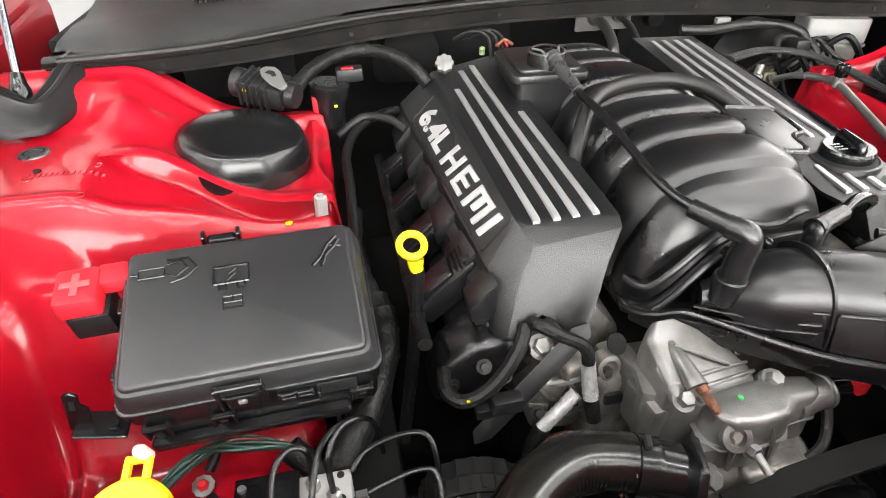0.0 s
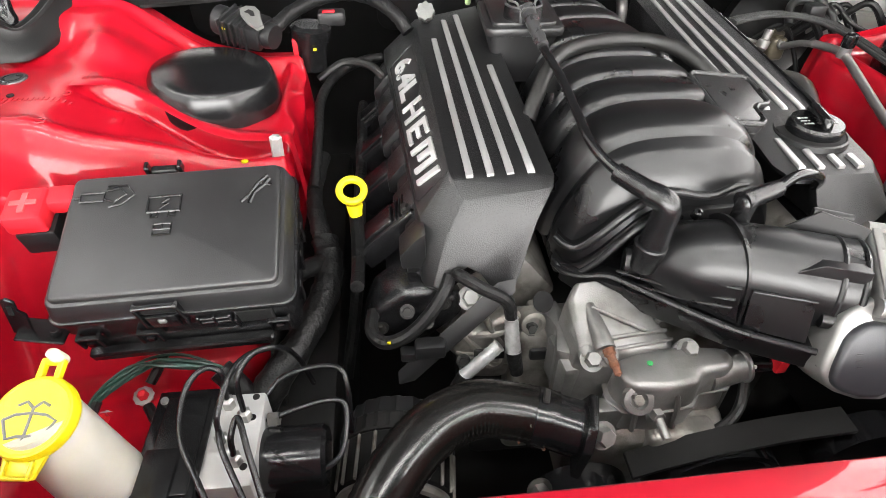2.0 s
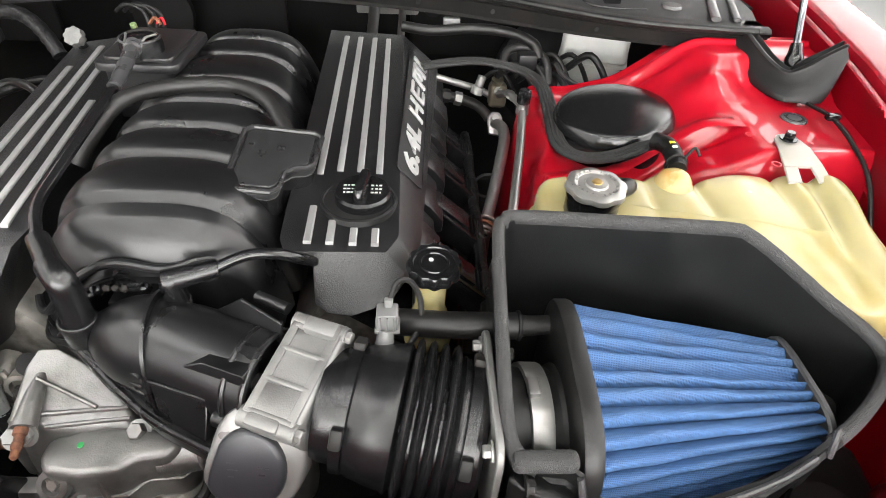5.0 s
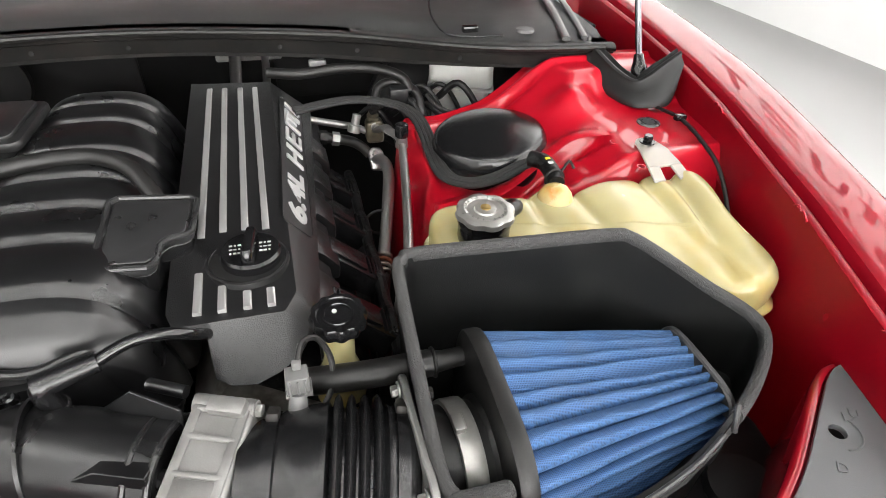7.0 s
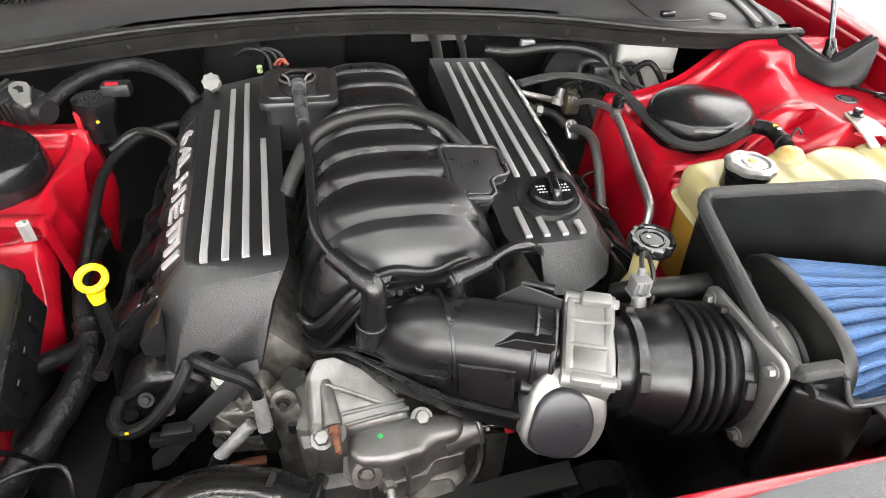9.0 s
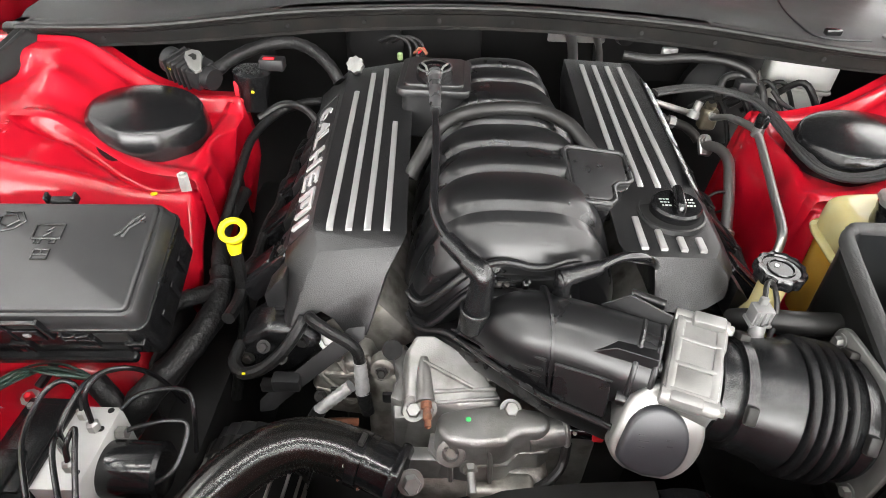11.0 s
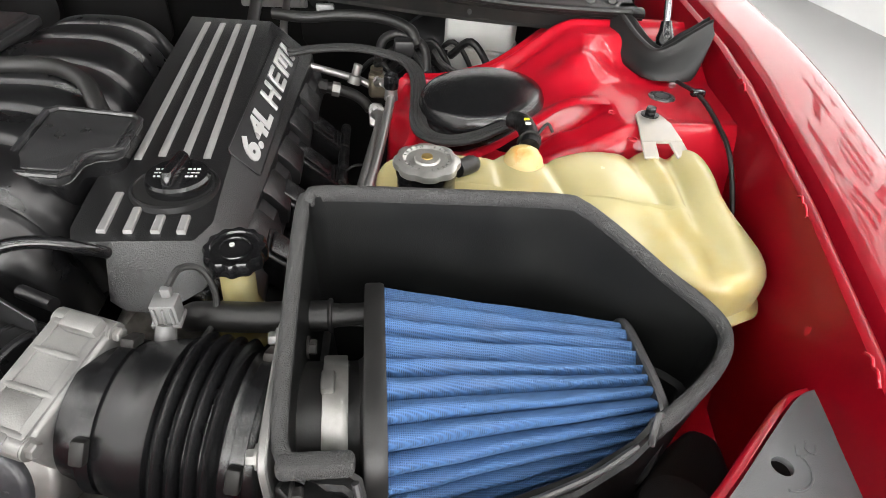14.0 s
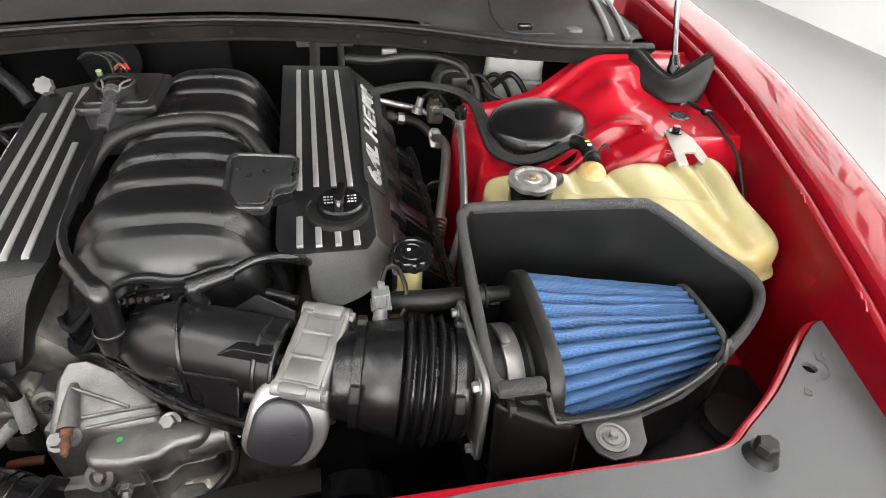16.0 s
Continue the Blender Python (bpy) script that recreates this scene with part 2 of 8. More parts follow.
def prism(pts, z0, z1, bevel=0.002, seg=2, m=None, taper=1.0):
    bm = bmesh.new()
    cx, cy = sum(p[0] for p in pts) / len(pts), sum(p[1] for p in pts) / len(pts)
    low = [bm.verts.new((p[0], p[1], z0)) for p in pts]
    high = [bm.verts.new((cx + (p[0] - cx) * taper, cy + (p[1] - cy) * taper, z1)) for p in pts]
    bm.faces.new(low[::-1])
    bm.faces.new(high)
    for i in range(len(pts)):
        j = (i + 1) % len(pts)
        bm.faces.new((low[i], low[j], high[j], high[i]))
    bmesh.ops.recalc_face_normals(bm, faces=bm.faces)
    soften(bm, bevel, seg)
    return move(bm, m) if m else bm


def spline(pts, sub=6):
    p = [Vector(q) for q in pts]
    if len(p) < 3 or sub < 2:
        return p
    p = [2 * p[0] - p[1]] + p + [2 * p[-1] - p[-2]]
    out = []
    for i in range(1, len(p) - 2):
        a, b, c, d = p[i - 1], p[i], p[i + 1], p[i + 2]
        for k in range(sub):
            t = k / sub
            out.append(0.5 * (2 * b + (c - a) * t + (2 * a - 5 * b + 4 * c - d) * t * t + (3 * b - a - 3 * c + d) * t ** 3))
    return out + [p[-2]]


def tube(pts, r, seg=12, sub=6, ripple=0.0, pitch=3, flat=1.0):
    line = spline(pts, sub)
    n = len(line)
    rings, up = [], Vector((0, 0, 1))
    for i, q in enumerate(line):
        d = (line[min(i + 1, n - 1)] - line[max(i - 1, 0)]).normalized()
        if abs(d.dot(up)) > 0.98:
            up = Vector((0, 1, 0))
        s = d.cross(up).normalized()
        u = s.cross(d).normalized()
        up = u
        rad = r[0] + (r[-1] - r[0]) * i / max(n - 1, 1) if isinstance(r, (tuple, list)) else r
        if ripple and i % pitch == 0:
            rad += ripple
        rings.append([q + s * rad * math.cos(2 * math.pi * k / seg) + u * rad * flat * math.sin(2 * math.pi * k / seg) for k in range(seg)])
    return loft(rings)


def loft(rings, cap=True, close=True):
    bm = bmesh.new()
    rows = [[bm.verts.new(v) for v in ring] for ring in rings]
    n = len(rows[0])
    for a, b in zip(rows, rows[1:]):
        for i in range(n if close else n - 1):
            j = (i + 1) % n
            bm.faces.new((a[i], a[j], b[j], b[i]))
    if cap:
        bm.faces.new(rows[0][::-1])
        bm.faces.new(rows[-1])
    bmesh.ops.recalc_face_normals(bm, faces=bm.faces)
    return bm


def axis(origin, way, up=(0, 0, 1)):
    """A frame whose z runs along way."""
    z = Vector(way).normalized()
    u = Vector(up) if abs(z.dot(Vector(up).normalized())) < 0.98 else Vector((0, 1, 0))
    x = u.cross(z).normalized()
    y = z.cross(x)
    m = Matrix((x, y, z)).transposed().to_4x4()
    m.translation = origin
    return m


def lathe(profile, m, seg=32, lobes=0, depth=0.0, sharpness=1.0):
    """Turned about z; lobes press a scalloped edge into the wider rings."""
    widest = max(r for r, _ in profile)
    rings = []
    for r, h in profile:
        ring = []
        for k in range(seg):
            a = 2 * math.pi * k / seg
            rr = r
            if lobes and r > 0.8 * widest:
                rr = r - depth * (0.5 - 0.5 * math.cos(lobes * a)) ** sharpness
            ring.append(Vector((rr * math.cos(a), rr * math.sin(a), h)))
        rings.append(ring)
    return move(loft(rings), m)


def pipe_ring(m, big, small, seg=32, sub=10):
    bm = bmesh.new()
    rows = []
    for i in range(seg):
        a = 2 * math.pi * i / seg
        rows.append([bm.verts.new(((big + small * math.cos(b)) * math.cos(a), (big + small * math.cos(b)) * math.sin(a), small * math.sin(b)))
                     for b in (2 * math.pi * k / sub for k in range(sub))])
    for i in range(seg):
        a, b = rows[i], rows[(i + 1) % seg]
        for k in range(sub):
            bm.faces.new((a[k], b[k], b[(k + 1) % sub], a[(k + 1) % sub]))
    return move(bm, m)


def sheet(us, vs, f, thick=0.0):
    bm = bmesh.new()
    rows = [[bm.verts.new(f(u, v)) for u in us] for v in vs]
    for a, b in zip(rows, rows[1:]):
        for i in range(len(us) - 1):
            bm.faces.new((a[i], a[i + 1], b[i + 1], b[i]))
    if thick:
        bmesh.ops.solidify(bm, geom=bm.faces[:], thickness=thick)
    return bm


def steps(a, b, n):
    return [a + (b - a) * i / (n - 1) for i in range(n)]


def ss(a, b, x):
    t = min(max((x - a) / (b - a), 0), 1)
    return t * t * (3 - 2 * t)


def curve_at(table, x):
    for (a, p), (b, q) in zip(table, table[1:]):
        if x <= b:
            return p + (q - p) * (max(x, a) - a) / (b - a)
    return table[-1][1]


def lettering(text, size, m, depth=0.0006, wide=1.0, heavy=0.0):
    c = bpy.data.curves.new("lettering", "FONT")
    c.body, c.size, c.extrude, c.resolution_u, c.offset = text, size, depth, 3, size * heavy
    ob = bpy.data.objects.new("lettering", c)
    me = ob.to_mesh()
    bm = bmesh.new()
    bm.from_mesh(me)
    ob.to_mesh_clear()
    bpy.data.objects.remove(ob)
    bpy.data.curves.remove(c)
    return move(bm, m @ Matrix.Diagonal((wide, 1, 1, 1)))


def mesh_object(name, bm, material, sharp=32):
    bm.normal_update()
    for f in bm.faces:
        f.smooth = True
    for e in bm.edges:
        if len(e.link_faces) == 2 and e.calc_face_angle(0) > radians(sharp):
            e.smooth = False
    me = bpy.data.meshes.new(name)
    bm.to_mesh(me)
    bm.free()
    me.materials.append(material)
    return new(name, me)


def thing(name, place, label, category, group="", kind=""):
    ob = new(name)
    ob.empty_display_size = 0.02
    ob.location = place
    return tagged(ob, label, category, group, kind)


def part(name, bm, material, parent, label="", sharp=32):
    ob = mesh_object(name, bm, material, sharp)
    ob.parent = parent
    ob.matrix_parent_inverse = Matrix.Translation(-Vector(parent.location))
    return tagged(ob, label)


def solo(name, bm, material, label, category, group="", kind="", sharp=32):
    return tagged(mesh_object(name, bm, material, sharp), label, category, group, kind)


def hexbolt(m, r=0.006, h=0.006, washer=True):
    """A hex head on a washer, its shank along -z of m."""
    head = lathe([(0.001, 0), (r, 0), (r, h * 0.8), (r * 0.85, h), (0.001, h)], m @ Matrix.Translation((0, 0, 0.0015)), 6)
    if washer:
        return merge(head, lathe([(0.001, 0), (r * 1.45, 0), (r * 1.45, 0.0018), (0.001, 0.0018)], m, 20))
    return head


UP = (0, 0, 1)
BACK = (0, 1, 0)


def loop_rect(w, d, r, n=4):
    """A rounded rectangle, counter-clockwise."""
    out = []
    for cx, cy, a0 in ((w / 2 - r, d / 2 - r, 0), (-w / 2 + r, d / 2 - r, 90), (-w / 2 + r, -d / 2 + r, 180), (w / 2 - r, -d / 2 + r, 270)):
        for k in range(n + 1):
            a = radians(a0 + 90 * k / n)
            out.append((cx + r * math.cos(a), cy + r * math.sin(a)))
    return out

# ---------------------------------------------------------------- the workshop
def room():
    x0, x1, y0, y1 = -4.2, 4.2, -5.2, 6.2
    h, mid, long = ROOF - FLOOR, (y0 + y1) / 2, y1 - y0
    solo("floor", box((0, mid, FLOOR - 0.05), (9.0, long + 0.6, 0.1), 0), CONCRETE, "pale grey satin epoxy workshop floor", "floor", kind="structure")
    solo("ceiling", box((0, mid, ROOF + 0.05), (9.0, long + 0.6, 0.1), 0), CEIL, "grey painted workshop ceiling", "ceiling", kind="structure")
    solo("wall_west", box((x0 - 0.1, mid, h / 2), (0.2, long, h), 0), WALL, "plain white painted wall", "wall", kind="structure")
    # the east wall has a wide lettered window; the south wall's open roller door is assumed, not in view
    wy0, wy1, wz0, wz1 = -4.7, 5.8, 1.0, 6.2
    solo("wall_east", merge(box((x1 + 0.1, mid, wz0 / 2), (0.2, long, wz0), 0), box((x1 + 0.1, mid, (wz1 + h) / 2), (0.2, long, h - wz1), 0),
                            box((x1 + 0.1, (y0 + wy0) / 2, (wz0 + wz1) / 2), (0.2, wy0 - y0, wz1 - wz0), 0), box((x1 + 0.1, (wy1 + y1) / 2, (wz0 + wz1) / 2), (0.2, y1 - wy1, wz1 - wz0), 0)),
         WALL, "white painted wall round a wide window", "wall", kind="structure")
    win = thing("window_1", (x1, 0.55, wz0), "wide workshop window with red bar lettering", "window", kind="structure")
    part("window_frame", merge(box((x1 + 0.06, (wy0 + wy1) / 2, wz0 + 0.03), (0.1, wy1 - wy0, 0.06), 0.004), box((x1 + 0.06, (wy0 + wy1) / 2, wz1 - 0.03), (0.1, wy1 - wy0, 0.06), 0.004),
                               box((x1 + 0.06, wy0 + 0.03, 3.6), (0.1, 0.06, 5.08), 0.004), box((x1 + 0.06, wy1 - 0.03, 3.6), (0.1, 0.06, 5.08), 0.004)), WALL, win)
    part("window_sill", box((x1 - 0.02, (wy0 + wy1) / 2, wz0 - 0.02), (0.2, wy1 - wy0 + 0.1, 0.04), 0.006), WALL, win)
    solo("backdrop", merge(box((x1 + 0.5, 0.55, 3.6), (0.02, 12.0, 6.6), 0)), DAY, "plain bright daylight outside the window", "backdrop", kind="structure")
    # door and glowing sheet added for the bright light from the front
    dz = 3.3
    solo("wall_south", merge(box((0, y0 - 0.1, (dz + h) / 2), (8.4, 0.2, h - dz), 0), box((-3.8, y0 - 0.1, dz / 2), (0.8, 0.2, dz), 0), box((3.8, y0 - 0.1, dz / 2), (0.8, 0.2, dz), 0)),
         WALL, "white painted wall round an assumed open door", "wall", kind="structure")
    door = thing("assumed_door_1", (0, y0, dz), "assumed rolled-up steel door, not in view", "roller door", kind="structure")
    part("drum", tube([(-3.4, y0 + 0.2, dz + 0.15), (3.4, y0 + 0.2, dz + 0.15)], 0.16, 20, 1), PANEL, door)
    for x in (-3.42, 3.42):
        part("guide_rail", box((x, y0 + 0.03, dz / 2), (0.06, 0.06, dz), 0.004), PANEL, door)
    solo("backdrop", box((0, y0 - 1.2, 1.9), (9.0, 0.02, 4.2), 0), FRONT_GLOW, "glowing sheet added to light the bay from the front", "backdrop", kind="structure")
    solo("wall_north", box((0, y1 + 0.1, h / 2), (8.4, 0.2, h), 0), WALL, "plain white painted wall", "wall", kind="structure")


def strip_light(x, y, length, along):
    lamp = thing("ceiling_light", (x, y, HANG), "long white strip light hung on two rods", "lamp", "strip lights of the workshop")
    sx, sy = (length, 0.18) if along == "x" else (0.18, length)
    part("housing", box((x, y, HANG + 0.025), (sx, sy, 0.05), 0.004), WHITE_PL, lamp)
    part("diffuser", box((x, y, HANG - 0.014), (sx - 0.03, sy - 0.02, 0.026), 0.004), LED, lamp, "glowing white diffuser")
    for k in (-0.35, 0.35):
        part("rod", tube([(x + k * (sx - 0.1), y + k * (sy - 0.1), HANG + 0.05), (x + k * (sx - 0.1), y + k * (sy - 0.1), ROOF)], 0.008, 8, 1), CHROME, lamp)


def window_lettering():
    """Rows of lettering on the window; the words are plain bars."""
    ob = thing("window_lettering", (4.19, 1.4, 2.0), "rows of dark red bar lettering on the window", "lettering")
    for z, high, wide, count in ((4.95, 0.78, 0.72, 8), (3.95, 0.74, 0.70, 8), (3.05, 0.50, 0.52, 11), (2.45, 0.16, 0.17, 28)):
        pitch = 7.6 / count
        for k in range(count):
            y = -4.1 + pitch * (k + 0.5)
            if k % 3 == 1:
                part("bar", box((4.19, y, z), (0.006, wide * 0.28, high), 0), SIGN_RED, ob)
                part("bar", box((4.19, y, z - high / 2 + high * 0.12), (0.0062, wide, high * 0.22), 0), SIGN_RED, ob)
            elif k % 3 == 2:
                for d in (-0.38, 0.38):
                    part("bar", box((4.19, y + d * wide, z), (0.006, wide * 0.26, high), 0), SIGN_RED, ob)
                part("bar", box((4.19, y, z + high * 0.39), (0.0062, wide, high * 0.22), 0), SIGN_RED, ob)
            else:
                for d in (-0.38, 0.0, 0.38):
                    part("bar", box((4.19, y, z + d * high), (0.006, wide, high * 0.2), 0), SIGN_RED, ob)


room()
window_lettering()
for lamp_y in (-4.4, -2.9, -1.4):
    for lamp_x in (-2.3, 0.0, 2.3):
        strip_light(lamp_x, lamp_y, 1.9, "x")
for lamp_x in (-3.2, 3.2):
    strip_light(lamp_x, -0.4, 1.8, "y")


# ---------------------------------------------------------------- car body round the engine bay
def seam_z(y):
    return 0.973 + 0.095 * y if y > -0.268 else 0.9475 + 0.165 * (y + 0.268)


def seam_x(y):
    """Half width of the bay at the fender flange; it narrows to the front."""
    return curve_at([(-0.95, 0.575), (-0.60, 0.668), (-0.424, 0.716), (-0.268, 0.752), (-0.055, 0.804), (0.05, 0.822), (0.2, 0.832), (0.8, 0.84)], y)


RIDGE = [(0.38, -0.075), (0.405, -0.066), (0.43, -0.058), (0.478, -0.052), (0.53, -0.038), (0.575, -0.018), (0.62, -0.010), (0.661, -0.020), (0.8, -0.02)]


def ridge_y(X):
    return sum(curve_at(RIDGE, X + d) for d in (-0.024, -0.016, -0.008, 0, 0.008, 0.016, 0.024)) / 7


def apron_z(X, y, deep=0.0):
    top = 0.862 + 0.068 * ss(0.47, 0.675, X) + 0.036 * ss(0.03, 0.12, y) * ss(0.54, 0.66, X)
    top += 0.018 * math.exp(-((X - 0.645) / 0.03) ** 2 - ((y - 0.06) / 0.028) ** 2) - 0.016 * math.exp(-((X - 0.705) / 0.026) ** 2 - ((y - 0.085) / 0.026) ** 2)
    top += 0.016 * ss(0.125, 0.165, y) * (1 - ss(0.5, 0.62, X))
    d = y - ridge_y(X)
    fade = 1 - ss(0.615, 0.672, X)
    # rolled lip of the tower sheet over the lower sheet
    top += 0.005 * math.exp(-((d - 0.010) / 0.009) ** 2) * fade
    top -= (0.014 + 0.005 * math.exp(-((X - 0.51) / 0.05) ** 2) * math.exp(-(d / 0.02) ** 2)) * fade * (1 - ss(-0.006, 0.004, d))
    # the sheet below is undercut behind the lip
    top -= 0.012 * math.exp(-((d + 0.012) / 0.011) ** 2) * fade * ss(0.42, 0.47, X)
    # rolled bead round the rear and inner border, with a sunk field inside it
    rim = min(abs(y - 0.158), abs(X - 0.434) if y < 0.15 else 1.0)
    top += 0.007 * math.exp(-(rim / 0.007) ** 2) * ss(-0.03, 0.03, y) - 0.005 * math.exp(-((rim - 0.018) / 0.008) ** 2) * ss(-0.01, 0.04, y) * (1 - ss(0.60, 0.66, X))
    top -= 0.012 * math.exp(-((X - 0.625) / 0.030) ** 2 - ((y - 0.105) / 0.028) ** 2)
    # front fall of the lower sheet
    crease = -0.085 - 0.035 * ss(0.52, 0.66, X) if deep == 0 else -0.074 - 0.010 * ss(0.52, 0.66, X)
    swell = 0.006 * math.exp(-((y - crease) / 0.010) ** 2)
    top += swell * (1 if deep == 0 else 0.3) - (0.075 if deep == 0 else 0.11) * ss(crease, crease - 0.055, y)
    # a shallow pressed dish with a raised rib in the lower sheet
    top += 0.004 * math.exp(-((X - 0.60) / 0.012) ** 2) * ss(-0.10, -0.06, y) * (1 - ss(-0.035, -0.02, y))
    groove = 0.010 * math.exp(-((X - 0.700) / 0.008) ** 2) - 0.012 * math.exp(-((X - 0.714) / 0.006) ** 2)
    groove += 0.010 * math.exp(-((y + 0.305) / 0.010) ** 2) - 0.008 * math.exp(-((y + 0.283) / 0.008) ** 2)
    low = 0.665 + groove * ss(0.46, 0.52, X) * (1 - ss(-0.30, -0.28, y) * ss(0.705, 0.709, X)) - deep * (1 + 4.5 * ss(-0.27, -0.38, y)) + 0.15 * ss(0.715, 0.748, X) - 0.02 * ss(-0.3, -0.5, y) + 0.015 * math.exp(-((X - 0.56) / 0.03) ** 2)
    z = low + (top - low) * ss(-0.265, -0.165, y)
    # rolled upper border of the wheel-house panel
    z += (0.007 * math.exp(-((y + 0.176) / 0.007) ** 2) - 0.007 * math.exp(-((y + 0.158) / 0.006) ** 2)) * ss(0.47, 0.50, X) * (1 - ss(0.70, 0.73, X))
    # the inner flank falls away to the frame rail
    edge = 0.425 + (0.035 * ss(-0.12, -0.3, y) if deep > 0 else 0.060 * ss(-0.12, -0.19, y)) + 0.010 * math.sin(y * 40) * ss(-0.12, 0.0, y)
    fall = 1 - ss(0.385, edge, X)
    return z - (0.30 if deep > 0 else 0.42) * fall ** 1.5


def apron(side):
    us = steps(0.385 if side > 0 else 0.403, 0.46, 26)[:-1] + steps(0.46, 0.835, 118)
    vs = steps(-0.58, -0.255, 20)[:-1] + steps(-0.255, -0.17, 24)[:-1] + steps(-0.17, -0.03, 50)[:-1] + steps(-0.03, 0.03, 44)[:-1] + steps(0.03, 0.19, 54)

    def pressed(X, v):
        # the rows of the sheet follow the ridge, so that its lip runs clean
        y = v + ridge_y(X) * ss(-0.11, -0.03, v) * (1 - ss(0.03, 0.12, v))
        z = apron_z(X, y, 0.05 if side > 0 else 0.0)
        if side < 0:
            # the lower border of the flank is folded back outwards
            fall = 1 - ss(0.385, 0.425 + 0.060 * ss(-0.12, -0.19, y), X)
            X += 0.13 * max(0.0, fall - 0.22)
        return Vector((side * X, y, z))

    bm = sheet(us, vs, pressed, 0.0)
    where = "passenger-side" if side < 0 else "driver-side"
    ob = thing("inner_fender", (side * 0.6, 0, 0.7), "glossy red pressed-steel inner fender with strut tower", "inner fender", "inner fenders of the bay")
    part("panel", bm, RED_INNER, ob, sharp=80)
    # outer wall up to the hood gap
    vs = steps(-0.75, 0.42, 60)
    prof = [(-0.002, None), (-0.004, -0.05), (-0.006, -0.014), (-0.004, 0.0), (0.001, 0.002), (0.006, 0.001), (0.010, -0.004)]

    def wall(k, y):
        x, dz = prof[int(k)]
        z = seam_z(y) + dz if dz is not None else 0.70
        crease = 0.006 * ss(-0.135, -0.15, y) * (dz is None or dz < -0.02)
        return Vector((side * (x + seam_x(y) - crease), y, z))

    part("side_wall", sheet(list(range(len(prof))), vs, wall, 0.0015), RED_INNER, ob, sharp=40)
    # dark fillers added below the tower and under the cowl, for shade in open gaps
    part("tower_filler", box((side * 0.525, 0.0, 0.69), (0.17, 0.33, 0.26), 0.02, 3), DARK, ob, "unseen dark filler below the strut tower")
    part("cowl_gap_filler", box((side * 0.800, 0.44, 0.80), (0.012, 0.28, 0.35), 0.002, 1), DARK, ob, "unseen dark filler under the cowl")
    # grommet and holes
    g = axis((side * 0.735, -0.006, apron_z(0.735, -0.006, 0.05 if side > 0 else 0.0)), UP)
    ring = part("grommet", lathe([(0.0105, 0.0), (0.0165, 0.0), (0.0160, 0.0016), (0.0125, 0.0024), (0.0105, 0.0020)], g, 32), SLEEVE, ob, "grey drain grommet")
    part("hole", merge(pipe_ring(g @ pose(0, 0, 0.001), 0.0102, 0.0016, 28, 8), lathe([(0.0005, 0.0002), (0.0102, 0.0002), (0.0102, 0.0010), (0.0005, 0.0010)], g, 24)), DARK, ring)
    for x, y in ((0.775, -0.058), (0.735, -0.055)) if side < 0 else ():
        part("hole", lathe([(0.0005, 0), (0.004, 0), (0.004, 0.0015), (0.0005, 0.0015)], axis((side * (x - 0.02), y, apron_z(x - 0.02, y) + 0.0005), UP), 14), DARK, ob)
    # edge flange of the tower sheet, standing clear of the sheet below
    rings = []
    for X in steps(0.405, 0.662, 70):
        y = ridge_y(X)
        lift = 0.0035 * (1 - ss(0.625, 0.66, X))
        back = apron_z(X, y + 0.012) + 0.0008
        rise = 0.004 * math.exp(-((X - 0.61) / 0.02) ** 2)
        rings.append([Vector((side * X, y + 0.013, back - 0.002)), Vector((side * X, y + 0.011, back + 0.001)), Vector((side * X, y + 0.001, back + lift * 0.7 + rise)), Vector((side * X, y - 0.009, back + lift * 0.5 + rise)),
                      Vector((side * X, y - 0.0118, back - 0.0002 + rise)), Vector((side * X, y - 0.0095, back - 0.0014 + rise)), Vector((side * X, y + 0.002, back - 0.003))])
    part("edge_flange", loft(rings), RED_INNER, ob, sharp=60)
    # low tab with a hole on the outer wall
    tab = pose(side * 0.718, -0.362, 0.785, 0, side * 18, 0)
    if side < 0:
        part("bracket_tab", prism([(-0.045, -0.012), (0.025, -0.014), (0.036, -0.006), (0.036, 0.006), (0.025, 0.014), (-0.045, 0.012)], 0, 0.003, 0.001, 1, tab @ Matrix.Diagonal((-side, 1, 1, 1))), RED_INNER, ob)
    if side < 0:
        part("tab_hole", lathe([(0.0004, 0), (0.004, 0), (0.004, 0.001), (0.0004, 0.001)], tab @ pose(-side * 0.022, 0, 0.0026), 12), RED_SHADE, ob)
    rng = random.Random(5)
    for k in range(14 if side < 0 else 0):
        X, y = 0.650 + 0.0055 * k, -0.064
        part("stamped_mark", box((side * X, y, apron_z(X, y) + 0.0004), (0.0034, 0.006 + 0.002 * (k % 2), 0.0008), 0.0002, 1), RED_INNER, ob)
    for X, y in ((0.66, -0.045), (0.72, -0.07), (0.655, -0.12)):
        part("stamped_ring", pipe_ring(axis((side * X, y, apron_z(X, y)), UP), 0.005, 0.0008, 20, 6), RED_INNER, ob)
    # folded seam and weld nicks of the side wall
    seam = [Vector((side * (seam_x(y) - 0.003), y, seam_z(y) - 0.070)) for y in steps(-0.70, 0.0, 30)]
    part("wall_fold", tube(seam, 0.003, 6, 1), RED_INNER, ob)
    for y in (-0.055, -0.268, -0.424, -0.56):
        part("weld_nick", merge(tube([(side * (seam_x(y + d) - 0.005), y + d, seam_z(y + d) + h) for d, h in ((-0.014, -0.001), (-0.005, 0.003), (0.0, 0.0005), (0.005, 0.0035), (0.012, -0.001))], 0.0012, 8, 3)), RED_INNER, ob)
